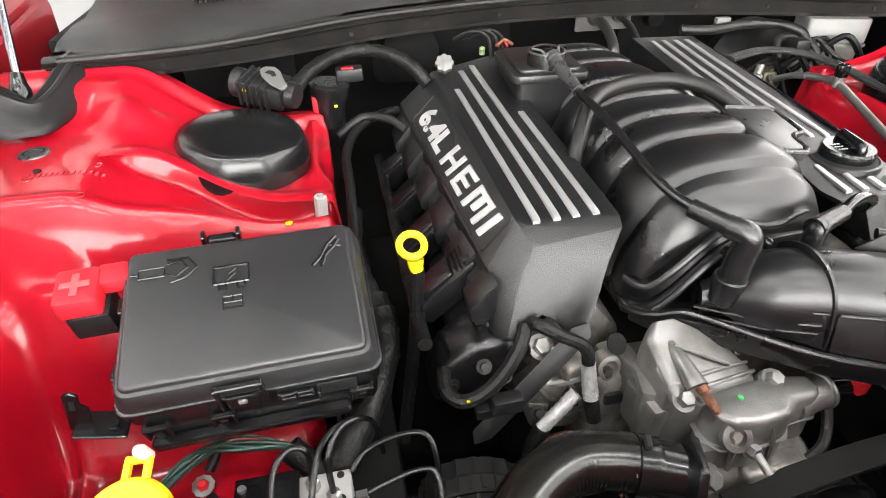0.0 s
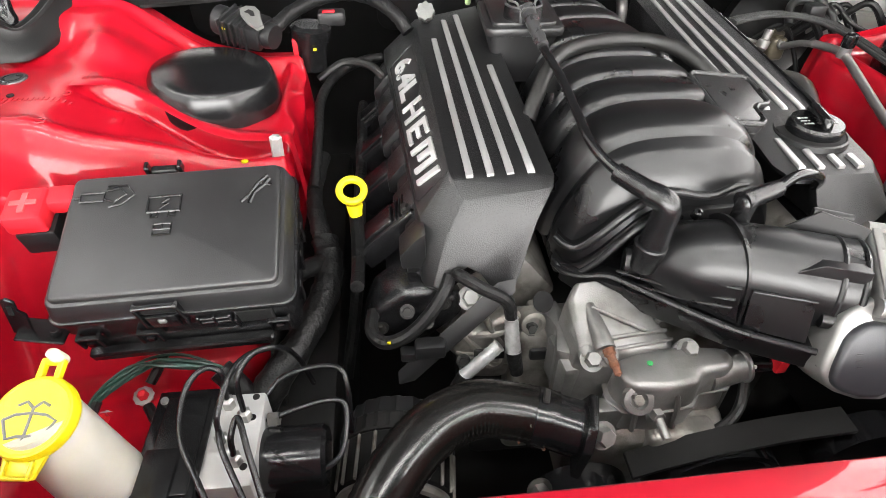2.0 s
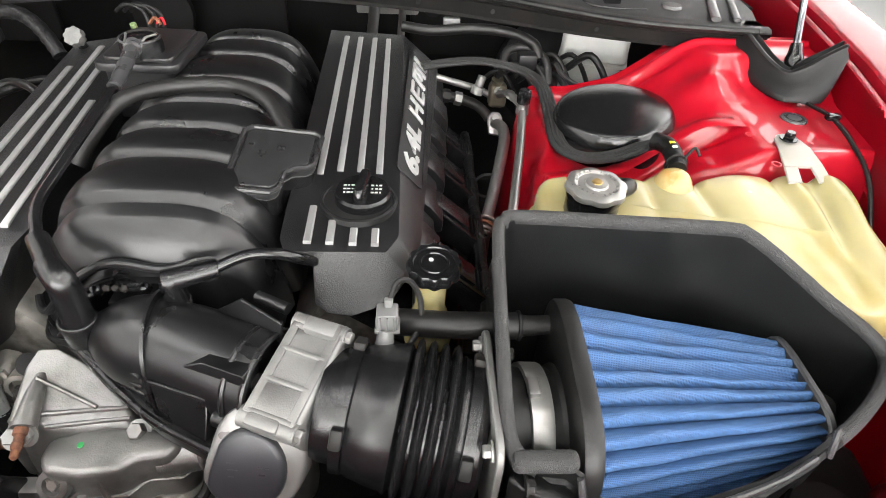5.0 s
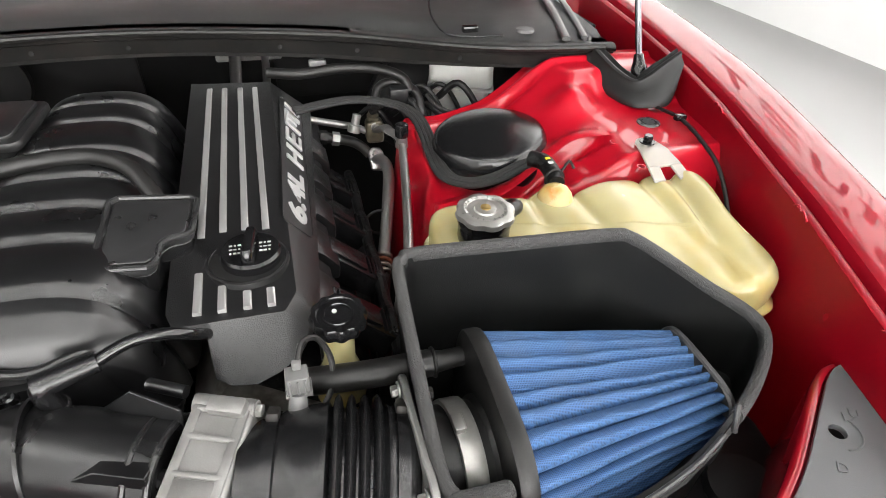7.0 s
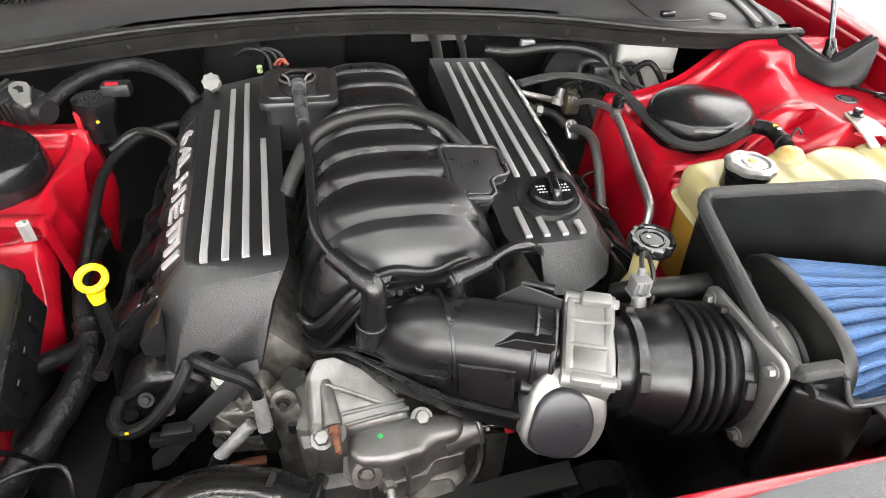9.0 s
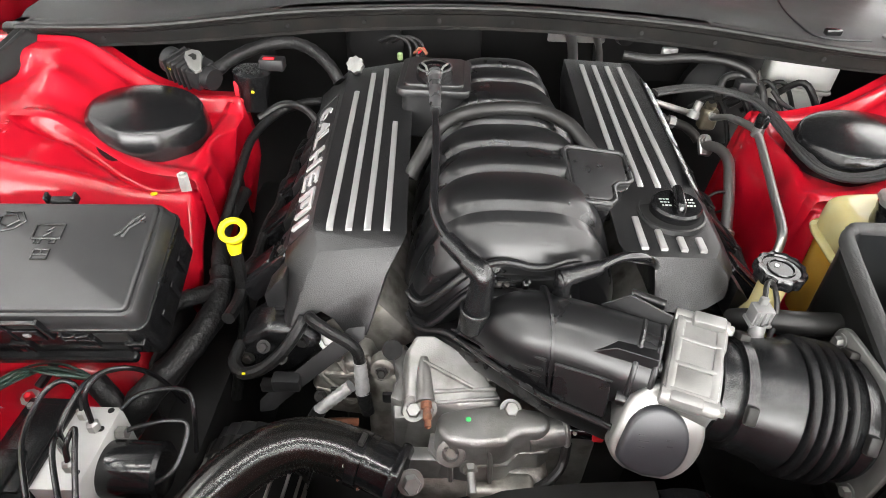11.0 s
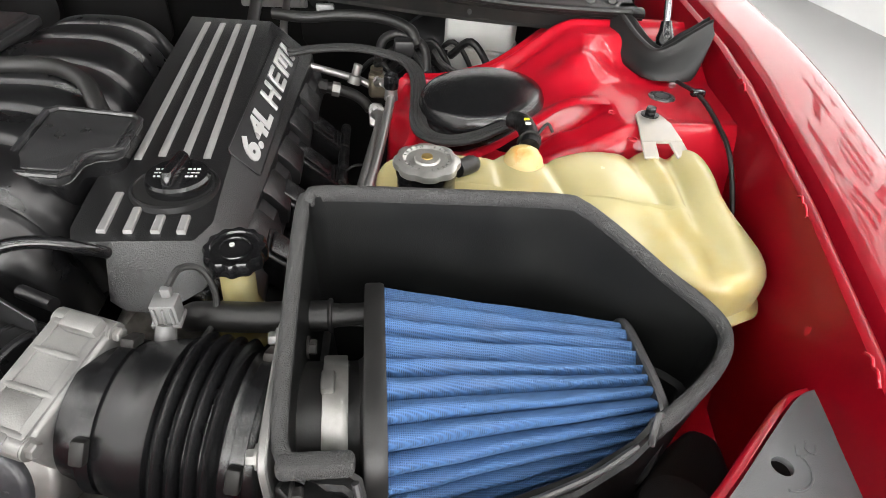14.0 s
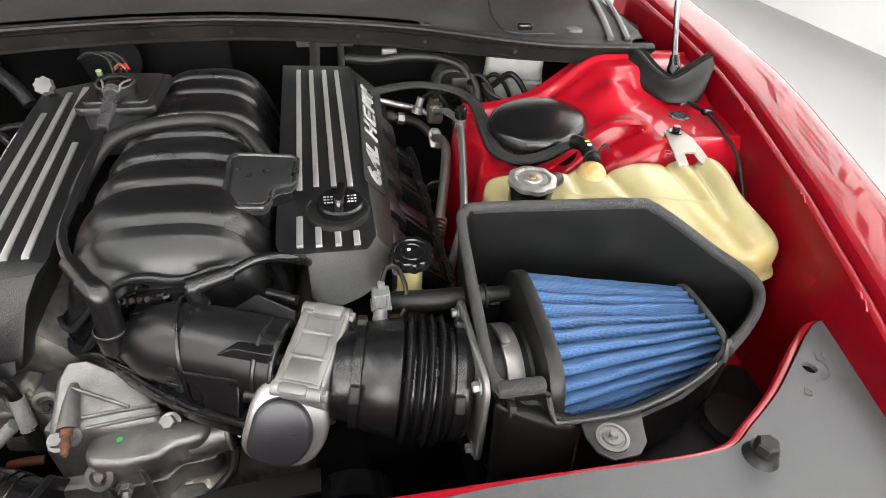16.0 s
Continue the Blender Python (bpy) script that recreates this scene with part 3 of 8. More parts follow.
    part("panel_clip", lathe([(0.0004, 0), (0.009, 0), (0.009, 0.001), (0.0055, 0.0014), (0.005, 0.003), (0.0004, 0.0034)], axis((side * (seam_x(-0.362) - 0.006), -0.362, 0.889), (-side, 0, 0.1)), 18), RED_INNER, ob)
    for y in (-0.47, -0.21):
        part("spot_weld", lathe([(0.0004, 0.0006), (0.004, 0.0006), (0.0052, 0.0), (0.0004, 0.0)], axis((side * (seam_x(y) - 0.0052), y, seam_z(y) - 0.024), (-side, 0, 0)), 14), RED_INNER, ob)
    return ob


APRON_R, APRON_L = apron(-1), apron(1)


def outer_fender(side):
    prof = [(0.008, -0.012), (0.010, -0.0135), (0.0135, -0.0135), (0.016, -0.011), (0.0175, -0.001), (0.0195, 0.004), (0.024, 0.0062), (0.036, 0.0068), (0.052, 0.0069), (0.064, 0.0066), (0.076, 0.0060), (0.087, 0.0050), (0.097, 0.0036),
            (0.105, 0.0014), (0.111, -0.002), (0.116, -0.008), (0.120, -0.018), (0.125, -0.045), (0.130, -0.10), (0.134, -0.2), (0.137, -0.42)]
    vs = steps(-0.95, 0.75, 70)

    def f(k, y):
        x, dz = prof[int(k)]
        return Vector((side * (x + seam_x(y)), y, seam_z(y) + dz))

    ob = thing("outer_fender", (side * 0.85, 0, 0.9), "glossy red outer fender with a rolled inner edge", "fender", "outer fenders")
    part("inner_flange", sheet(list(range(6)), vs, f, 0.0012), RED, ob, sharp=50)
    part("skin", sheet(list(range(5, len(prof))), vs, f, 0.0012), RED, ob, sharp=50)
    return ob


outer_fender(-1)
outer_fender(1)


def strut_cap(side):
    c = Vector((side * 0.525, 0.05, 0.866))
    tilt = axis(c, (-side * 0.10, -0.02, 1))
    prof = [(0.001, -0.012), (0.0835, -0.012), (0.0855, -0.004), (0.0856, 0.010), (0.0835, 0.024), (0.0805, 0.035), (0.0780, 0.0415), (0.0755, 0.0450), (0.0715, 0.0470), (0.066, 0.0483), (0.055, 0.0505), (0.042, 0.0525), (0.025, 0.0545), (0.010, 0.055), (0.001, 0.055)]
    return solo("strut_tower_cap", lathe(prof, tilt, 56), CAP_BLACK, "smooth black plastic dome cap on the strut tower", "strut cap", "strut tower caps", sharp=60)


strut_cap(-1)
strut_cap(1)

# front crossmember and the trim over it
EDGE = [(-0.735, -0.385), (-0.676, -0.416), (-0.616, -0.470), (-0.585, -0.494), (-0.545, -0.510), (-0.47, -0.519), (-0.363, -0.526), (-0.2, -0.526), (0.0, -0.523),
        (0.2, -0.521), (0.36, -0.522), (0.47, -0.524), (0.515, -0.520), (0.542, -0.505), (0.595, -0.472), (0.653, -0.426), (0.687, -0.400), (0.708, -0.391), (0.735, -0.389)]


def crossmember():
    rail = spline([(x, y, 0.862) for x, y in EDGE], 4)
    bm = bmesh.new()
    rows = []
    for i, p in enumerate(rail):
        d = (rail[min(i + 1, len(rail) - 1)] - rail[max(i - 1, 0)]).normalized()
        s = Vector((d.y, -d.x, 0))
        wide = 0.007 + 0.028 * ss(0.45, 0.05, abs(p.x + 0.1))
        rows.append([bm.verts.new(p + s * a + Vector((0, 0, b))) for a, b in ((0.004, -0.16), (0.0, -0.012), (0.001, -0.003), (0.004, 0.0), (wide, 0.0), (wide + 0.003, -0.004), (wide + 0.004, -0.02), (wide + 0.02, -0.022))])
    for a, b in zip(rows, rows[1:]):
        for k in range(7):
            bm.faces.new((a[k], a[k + 1], b[k + 1], b[k]))
    return solo("front_crossmember", bm, RED, "glossy red front crossmember lip of the engine bay", "crossmember", sharp=50)


crossmember()


def radiator_trim():
    ob = thing("radiator_trim_panel", (0, -0.75, 0.86), "matte grey plastic trim panel over the radiator", "trim panel")
    rail = spline([(x, y, 0.0) for x, y in EDGE], 4)
    pts = []
    for i, p in enumerate(rail):
        d = (rail[min(i + 1, len(rail) - 1)] - rail[max(i - 1, 0)]).normalized()
        wide = 0.009 + 0.028 * ss(0.45, 0.05, abs(p.x + 0.1))
        pts.append((p.x + d.y * wide, p.y - d.x * wide))
    pts = [q for q in pts if abs(q[0]) < 0.735]
    pts = [(-0.705, -1.0), (-0.703, -0.49), (-0.722, -0.44)] + pts + [(0.722, -0.44), (0.703, -0.49), (0.705, -1.0)]
    bm = bmesh.new()
    loops = [pts] + [[(s * 0.65 + 0.0072 * math.cos(a), -0.459 + 0.0072 * math.sin(a)) for a in steps(0, 2 * math.pi * 19 / 20, 20)] for s in (-1, 1)]
    edges = []
    for one in loops:
        vs = [bm.verts.new((x, y, 0.862)) for x, y in one]
        edges += [bm.edges.new((vs[i - 1], vs[i])) for i in range(len(vs))]
    bmesh.ops.triangle_fill(bm, use_beauty=True, use_dissolve=False, edges=edges, normal=(0, 0, 1))
    ext = bmesh.ops.extrude_face_region(bm, geom=list(bm.faces))
    bmesh.ops.translate(bm, vec=(0, 0, 0.006), verts=[v for v in ext["geom"] if isinstance(v, bmesh.types.BMVert)])
    bmesh.ops.recalc_face_normals(bm, faces=bm.faces)
    part("panel", soften(bm, 0.0015, 2, 40), PANEL, ob)
    for s in (-1, 1):
        c = Vector((s * 0.65, -0.459, 0.8685))
        part("hole_floor", lathe([(0.0005, 0), (0.014, 0), (0.014, 0.0008), (0.0005, 0.0008)], axis(c - Vector((0, 0, 0.02)), UP), 24), RED, ob, "red metal seen through a round opening")
        part("hole_sleeve", lathe([(0.0085, -0.02), (0.0085, -0.0075), (0.0095, -0.0075), (0.0095, -0.02)], axis(c, UP), 24), DARK, ob)
        arc = [c + Vector((0.018 * math.cos(a), 0.018 * math.sin(a), 0.0003)) for a in steps(radians(-110), radians(20), 10)]
        part("arrow", merge(tube(arc, 0.0009, 6, 1), prism([(0, 0.005), (-0.004, -0.003), (0.004, -0.003)], 0, 0.001, 0, m=axis(arc[-1] + Vector((0, 0.003, 0)), UP))), PANEL, ob)
        mark = Matrix.Translation(c + Vector((0.021, 0.010, 0.0)))
        part("marking", lettering("U", 0.013, mark @ pose(0, 0, 0, 0, 0, -35)), PANEL, ob)
        mark = Matrix.Translation(c + Vector((-0.03, -0.029, 0.0)))
        part("marking", lettering("D", 0.013, mark @ pose(0, 0, 0, 0, 0, -35)), PANEL, ob)
    return ob


radiator_trim()
solo("bump_stop", merge(lathe([(0.001, 0), (0.016, 0), (0.017, 0.006), (0.014, 0.010), (0.012, 0.018), (0.001, 0.018)], axis((0.535, -0.542, 0.860), UP), 24),
     lathe([(0.001, 0), (0.010, 0), (0.010, 0.009), (0.008, 0.011), (0.001, 0.011)], axis((0.535, -0.542, 0.878), UP), 6)), RUBBER, "black rubber hood bump stop on the front corner", "bump stop")

# cowl
COWL_Y = [(0.0, 0.338), (0.1, 0.332), (0.2, 0.315), (0.3, 0.292), (0.37, 0.268), (0.44, 0.232), (0.5, 0.20), (0.56, 0.175), (0.62, 0.162), (0.74, 0.150), (0.8, 0.15)]


def cowl_y(x):
    return sum(curve_at(COWL_Y, abs(x + d)) for d in (-0.03, 0, 0.03)) / 3


def cowl():
    ob = thing("cowl_panel", (0, 0.45, 0.98), "dull grey plastic cowl panel below the windscreen", "cowl panel")
    us = steps(-0.76, 0.76, 90)
    rows = [(0.0, 0.0), (0.006, 0.004), (0.016, 0.0045), (0.022, 0.001), (0.05, 0.001), (0.07, 0.008), (0.14, 0.013), (0.2, 0.010), (0.26, 0.02), (0.42, 0.045)]

    def f(x, k):
        dy, dz = rows[int(k)]
        dip = -0.006 * math.exp(-((abs(x) - 0.56) / 0.05) ** 2 - ((dy - 0.06) / 0.02) ** 2)
        return Vector((x, cowl_y(x) + dy, 0.984 + dz + dip))

    part("top", sheet(us, list(range(len(rows))), f, 0.003), COWL, ob, sharp=40)
    flange = [(0.004, -0.001), (0.0, -0.004), (0.001, -0.012), (0.006, -0.016), (0.008, -0.046), (0.004, -0.052), (0.014, -0.055)]

    def g(x, k):
        dy, dz = flange[int(k)]
        return Vector((x, cowl_y(x) + dy, 0.984 + dz * (0.70 - 0.15 * ss(0.35, 0.6, abs(x)))))

    part("front_flange", sheet(us, list(range(len(flange))), g, 0.0015), STEEL_DARK, ob, "dark worn steel flange with small round holes", sharp=40)
    for x in (-0.62, -0.36, -0.233, -0.101, 0.03, 0.255, 0.372, 0.52):
        way = Vector((0, -1, 0.05))
        part("flange_hole", lathe([(0.0003, 0), (0.0038, 0), (0.0038, 0.001), (0.0003, 0.001)], axis((x, cowl_y(x) + 0.0055, 0.984 - 0.031 * (0.70 - 0.15 * ss(0.35, 0.6, abs(x)))), way), 12), DARK, ob)
    seal = [Vector((x, cowl_y(x) + 0.001, 0.985)) for x in steps(-0.74, 0.74, 40)]
    part("edge_seal", tube(seal, 0.0045, 8, 2), RUBBER, ob, "black rubber edge seal")
    for x in steps(-0.6, -0.28, 40):
        part("vent_slot", box((x, cowl_y(x) + 0.235, 1.0015), (0.004, 0.05, 0.003), 0), DARK, ob)
    part("clip", box((0.553, 0.255, 0.992), (0.026, 0.012, 0.01), 0.002), GLOSS, ob)
    part("round_cover", lathe([(0.001, 0), (0.016, 0), (0.014, 0.004), (0.001, 0.005)], axis((0.64, 0.235, 0.990), UP), 24), COWL, ob)
    # outline of the access panel and the moulded ridges at the outer end
    access = [(0.531, 0.434, 1.0035), (0.508, 0.34, 1.0005), (0.500, 0.27, 0.9985), (0.506, 0.228, 0.9945), (0.540, 0.214, 0.992), (0.594, 0.214, 0.992)]
    part("access_seam", tube(access, 0.0016, 6, 5), MATTE, ob)
    for xa, xb, r in ((0.745, 0.690, 0.007), (0.775, 0.722, 0.0055)):
        part("end_ridge", tube([(xa, 0.42, 1.004), ((xa + xb) / 2, 0.30, 1.000), (xb, 0.185, 0.990)], r, 10, 5, flat=0.6), COWL, ob)
    return ob


cowl()
def firewall():
    ob = thing("firewall", (0, 0.575, 0.6), "black insulated firewall behind the engine", "firewall")
    part("panel", sheet(steps(-0.8, 0.8, 40), steps(0.0, 1.0, 12), lambda x, v: Vector((x, 0.575 - 0.008 * math.sin(v * 9 + x * 7), 0.365 + 0.595 * v)), 0.004), DARK, ob)
    for x, w in ((-0.58, 0.22), (-0.16, 0.30), (0.36, 0.24)):
        part("insulation_pad", prism(loop_rect(w, 0.16, 0.03), 0, 0.014, 0.005, 2, pose(x, 0.568, 0.86, 90, 0, 0)), DARK, ob)
        for d in (-0.4, 0.4):
            part("pad_clip", lathe([(0.0005, 0.002), (0.012, 0.001), (0.012, 0.0), (0.0005, 0.0)], axis((x + d * w, 0.5535, 0.90), (0, -1, 0)), 16), MATTE, ob)
    return ob


firewall()


def corner_seal(s):
    ob = thing("hood_corner_seal", (s * 0.76, 0.06, 0.94), "moulded black rubber corner seal beside the cowl", "rubber seal", "hood corner seals")
    crest = [(0.724, 0.165, 0.988), (0.727, 0.130, 0.980), (0.733, 0.095, 0.971), (0.744, 0.062, 0.966), (0.760, 0.055, 0.975), (0.778, 0.055, 0.988), (0.793, 0.053, 1.000), (0.803, 0.052, 1.007)]
    foot = [(0.706, 0.168, 0.952), (0.710, 0.128, 0.943), (0.716, 0.085, 0.936), (0.730, 0.036, 0.936), (0.752, 0.024, 0.938), (0.771, 0.020, 0.939), (0.787, 0.024, 0.946), (0.806, 0.045, 0.988)]
    top = spline([(s * x, y, z) for x, y, z in crest], 5)
    low = spline([(s * x, y, z) for x, y, z in foot], 5)
    rings = []
    for i, (p, q) in enumerate(zip(top, low)):
        t = i / (len(top) - 1)
        d = (top[min(i + 1, len(top) - 1)] - top[max(i - 1, 0)]).normalized()
        back = Vector((-d.y, d.x, 0)).normalized() * s
        if back.dot(p - q) < 0:
            back = -back
        w = 0.024 - 0.010 * ss(0.6, 1, t)
        deep = 0.034 * (1 - 0.6 * ss(0.7, 1, t))
        face = p - back * 0.004 + Vector((0, 0, -0.006))
        bulge = -back * 0.006 + Vector((0, 0, -0.001))
        rings.append([q + back * 0.004, q, q.lerp(face, 0.12) + bulge * 0.6, q.lerp(face, 0.4) + bulge, q.lerp(face, 0.75) + bulge * 0.7, face, p - back * 0.0035 + Vector((0, 0, -0.0015)), p, p + back * 0.003,
                      p + back * 0.0055 + Vector((0, 0, -0.003)), p + back * 0.008 + Vector((0, 0, -0.0032)), p + back * 0.0105 + Vector((0, 0, -0.0005)), p + back * 0.0135, p + back * 0.016 + Vector((0, 0, -0.0035)),
                      p + back * w + Vector((0, 0, -0.008)), p + back * (w + 0.002) + Vector((0, 0, -0.5 * deep)), p + back * (w + 0.002) + Vector((0, 0, -deep))])
    part("lip", loft(rings), SEAL, ob, sharp=60)
    part("boot", merge(box((s * 0.762, 0.092, 0.935), (0.046, 0.05, 0.044), 0.012, 4), lathe([(0.001, 0), (0.016, 0), (0.014, 0.006), (0.010, 0.009), (0.001, 0.009)], axis((s * 0.766, 0.094, 0.954), UP), 20)), SEAL, ob)
    return ob


corner_seal(-1)
corner_seal(1)


def gas_strut(s):
    ob = thing("hood_gas_strut", (s * 0.768, 0.09, 0.97), "slim hood gas strut with a polished rod", "gas strut", "hood gas struts")
    a, b = Vector((s * 0.768, 0.088, 0.962)), Vector((s * 0.77, 0.345, 1.50))
    part("socket", lathe([(0.001, 0), (0.011, 0), (0.012, 0.01), (0.009, 0.018), (0.007, 0.03), (0.001, 0.03)], axis(a, b - a), 20), GLOSS, ob)
    part("rod", tube([a + (b - a) * 0.03, b], 0.0045, 14, 1), POLISHED, ob, "polished steel rod")


gas_strut(-1)
gas_strut(1)



def hood():
    """The raised hood, held up by the struts; it shades the bay from behind."""
    ob = thing("raised_hood", (0, 0.45, 1.0), "raised red hood with a black insulated underside", "hood")
    base, way = Vector((0, 0.50, 1.02)), Vector((0, -0.30, 1.0)).normalized()

    def f(x, v, lift):
        half = 0.78 - 0.06 * v
        p = base + way * (1.08 * v)
        return Vector((x * half, p.y + lift + 0.05 * (1 - x * x) * v * (1 - v), p.z))

    part("outer_skin", sheet(steps(-1, 1, 30), steps(0, 1, 20), lambda x, v: f(x, v, 0.03), 0.002), RED, ob)
    part("liner", sheet(steps(-0.95, 0.95, 30), steps(0.03, 0.96, 20), lambda x, v: f(x, v, 0.0), 0.004), DARK, ob, "black insulating liner")


hood()

# what lies under everything
# dark sheet added so that the depths of the bay stay dark
solo("undertray", box((0, 0.25, 0.36), (1.56, 1.8, 0.02), 0.004), DARK, "unseen dark sheet under the engine, standing for shade", "undertray")
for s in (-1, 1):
    # the black colour stands for shade low in the bay
    solo("frame_rail", box((s * 0.42, -0.12, 0.50), (0.09, 0.86, 0.26), 0.01), DARK, "frame rail low in the bay, blackened for shade", "frame rail", "frame rails")
# assumed block, put in to keep the deep front corner dark
corner_block = thing("corner_filler", (0.57, -0.43, 0.60), "black block added low in the corner to stand for shade", "headlamp housing")
part("shell", prism([(0.41, -0.52), (0.62, -0.47), (0.705, -0.40), (0.712, -0.35), (0.69, -0.335), (0.46, -0.475), (0.41, -0.49)], 0.50, 0.735, 0.012, 3), MATTE, corner_block)
part("filler_disc", lathe([(0.001, 0), (0.034, 0), (0.036, 0.004), (0.034, 0.016), (0.001, 0.018)], axis((0.63, -0.43, 0.735), UP), 28), MATTE, corner_block)
# unseen shroud, added as a black box to darken the gap
solo("fan_shroud", box((0, -0.555, 0.62), (1.0, 0.05, 0.42), 0.01), MATTE, "assumed fan shroud, a black box in the dark gap behind the crossmember", "fan shroud")

# ---------------------------------------------------------------- engine
def engine_block():
    ob = thing("engine_block", (0, 0, 0.45), "stained cast-aluminium engine with black valve covers", "engine")
    part("block", box((0, 0.0, 0.57), (0.42, 0.5, 0.3), 0.02), DARK, ob, "dark oily cylinder block")
    for s in (-1, 1):
        tilt = pose(s * 0.215, 0.015, 0.76, 0, s * 38, 0)
        part("cylinder_head", box((0, 0, -0.03), (0.15, 0.50, 0.10), 0.01, 2, tilt), ALU_DIRTY, ob, "stained bare aluminium head")
        part("valve_cover", box((0, 0, 0.035), (0.155, 0.51, 0.05), 0.014, 3, tilt), SATIN, ob, "satin black valve cover")
        for y in (0.150, 0.045, -0.060, -0.165):
            c = Vector((s * 0.302, y, 0.800))
            m = axis(c, (s * 0.66, 0, 0.75), BACK)
            coil = part("ignition_coil", merge(prism(loop_rect(0.094, 0.046, 0.005), -0.02, 0.010, 0.003, 2, m @ pose(0, 0, 0, 0, 0, 0)), prism(loop_rect(0.060, 0.034, 0.004), 0.009, 0.014, 0.002, 2, m @ pose(-0.012, 0.0, 0))), SATIN, ob, "black ignition coil")
            for d in (-0.006, 0.0, 0.006):
                part("coil_rib", box((0.030 + d, 0, 0.0115), (0.0022, 0.036, 0.004), 0.0008, 1, m), SATIN, coil)
            part("coil_bolt", hexbolt(m @ pose(0.040, -0.012, 0.010), 0.0055, 0.005), STEEL_DARK, coil)
        rail = [(s * 0.338, y, 0.776 - 0.006 * math.cos(y * 60)) for y in steps(-0.24, 0.22, 12)]
        part("coil_harness", tube(rail, 0.008, 10, 4), TAPE, ob, "taped wiring along the coils")
    # front of the block: timing cover with ribs and bosses
    part("timing_cover", box((-0.02, -0.265, 0.62), (0.30, 0.05, 0.24), 0.015, 3), ALU_DIRTY, ob, "stained aluminium timing cover")
    front_end = [[Vector((x, y, z)) for x, z in ((-0.338, 0.712), (-0.322, 0.762), (-0.286, 0.788), (-0.250, 0.786), (-0.224, 0.766), (-0.222, 0.742), (-0.262, 0.706), (-0.310, 0.690))] for y in (-0.20, -0.262)]
    part("cover_front", soften(loft(front_end), 0.012, 3, 30), SATIN, ob, "satin black front of the valve cover")
    for x, z in ((-0.315, 0.735), (-0.245, 0.768)):
        part("cover_bolt", hexbolt(axis((x, -0.263, z), (0, -1, 0.2)), 0.006, 0.005), STEEL_DARK, ob)
    # uneven pads, webs and bolt bosses of the casting
    for x, z, w, h, turn in ((-0.212, 0.712, 0.044, 0.050, 18), (-0.176, 0.728, 0.036, 0.060, -12), (-0.136, 0.706, 0.034, 0.085, 5), (-0.196, 0.668, 0.060, 0.034, 8)):
        pad = pose(x, -0.262, z, 8, turn, 0)
        part("casting_pad", soften(loft([[pad @ Vector((px * w * g, py, pz * h * g)) for px, pz in ((-0.5, -0.35), (-0.38, -0.5), (0.36, -0.5), (0.5, -0.3), (0.46, 0.36), (0.2, 0.5), (-0.42, 0.42))] for py, g in ((0.02, 1.1), (-0.012, 1.0), (-0.018, 0.86))]), 0.004, 2, 30), ALU_DIRTY, ob)
    for xa, za, xb, zb in ((-0.232, 0.742, -0.196, 0.690), (-0.200, 0.752, -0.168, 0.684), (-0.168, 0.760, -0.140, 0.700), (-0.232, 0.700, -0.150, 0.676), (-0.222, 0.726, -0.152, 0.738)):
        part("casting_rib", tube([(xa, -0.276, za), ((xa + xb) / 2, -0.281, (za + zb) / 2), (xb, -0.277, zb)], 0.0042, 8, 4), ALU_DIRTY, ob)
    part("orange_hose", tube([(-0.222, -0.291, 0.648), (-0.200, -0.294, 0.655), (-0.182, -0.292, 0.652)], 0.0055, 12, 5), COPPER, ob, "faded orange hose behind the wiring")
    for x, z in ((-0.19, 0.69), (-0.15, 0.745), (-0.12, 0.70)):
        part("boss", lathe([(0.001, 0), (0.015, 0), (0.014, 0.016), (0.009, 0.017), (0.009, 0.01), (0.001, 0.01)], axis((x, -0.272, z), (0.1, -1, 0.3)), 20), ALU_DIRTY, ob)
    part("head_bolt", hexbolt(axis((-0.214, -0.252, 0.760), (0, -0.6, 0.8)), 0.010, 0.010), CHROME, ob, "plated flange bolt")
    part("id_tag", box((-0.195, -0.287, 0.705), (0.035, 0.003, 0.018), 0.001, 1, None), STEEL_DARK, ob)
    return ob


engine_block()

R_FRONT = [(-0.268, -0.268, 0.782), (-0.267, -0.233, 0.848), (-0.233, -0.214, 0.890), (-0.124, -0.226, 0.890), (-0.140, -0.241, 0.858), (-0.166, -0.266, 0.779),
           (-0.190, -0.267, 0.781), (-0.205, -0.262, 0.803), (-0.220, -0.259, 0.812), (-0.236, -0.262, 0.803), (-0.248, -0.267, 0.785)]
R_BACK = [(-0.300, 0.215, 0.800), (-0.297, 0.215, 0.866), (-0.246, 0.200, 0.918), (-0.140, 0.235, 0.926), (-0.142, 0.235, 0.89), (-0.165, 0.235, 0.80),
          (-0.19, 0.23, 0.80), (-0.205, 0.23, 0.815), (-0.22, 0.228, 0.82), (-0.236, 0.226, 0.815), (-0.255, 0.225, 0.80)]
L_FRONT = [(0.247, -0.244, 0.851), (0.256, -0.228, 0.857), (0.236, -0.219, 0.884), (0.117, -0.226, 0.886), (0.122, -0.231, 0.879), (0.148, -0.234, 0.878),
           (0.154, -0.258, 0.842), (0.167, -0.263, 0.834), (0.190, -0.266, 0.833), (0.213, -0.262, 0.840), (0.234, -0.252, 0.848)]
L_BACK = [(0.295, 0.27, 0.80), (0.288, 0.27, 0.872), (0.232, 0.265, 0.923), (0.118, 0.265, 0.927), (0.117, 0.265, 0.89), (0.13, 0.265, 0.81),
          (0.15, 0.265, 0.81), (0.175, 0.265, 0.81), (0.197, 0.265, 0.81), (0.222, 0.265, 0.81), (0.25, 0.265, 0.81)]


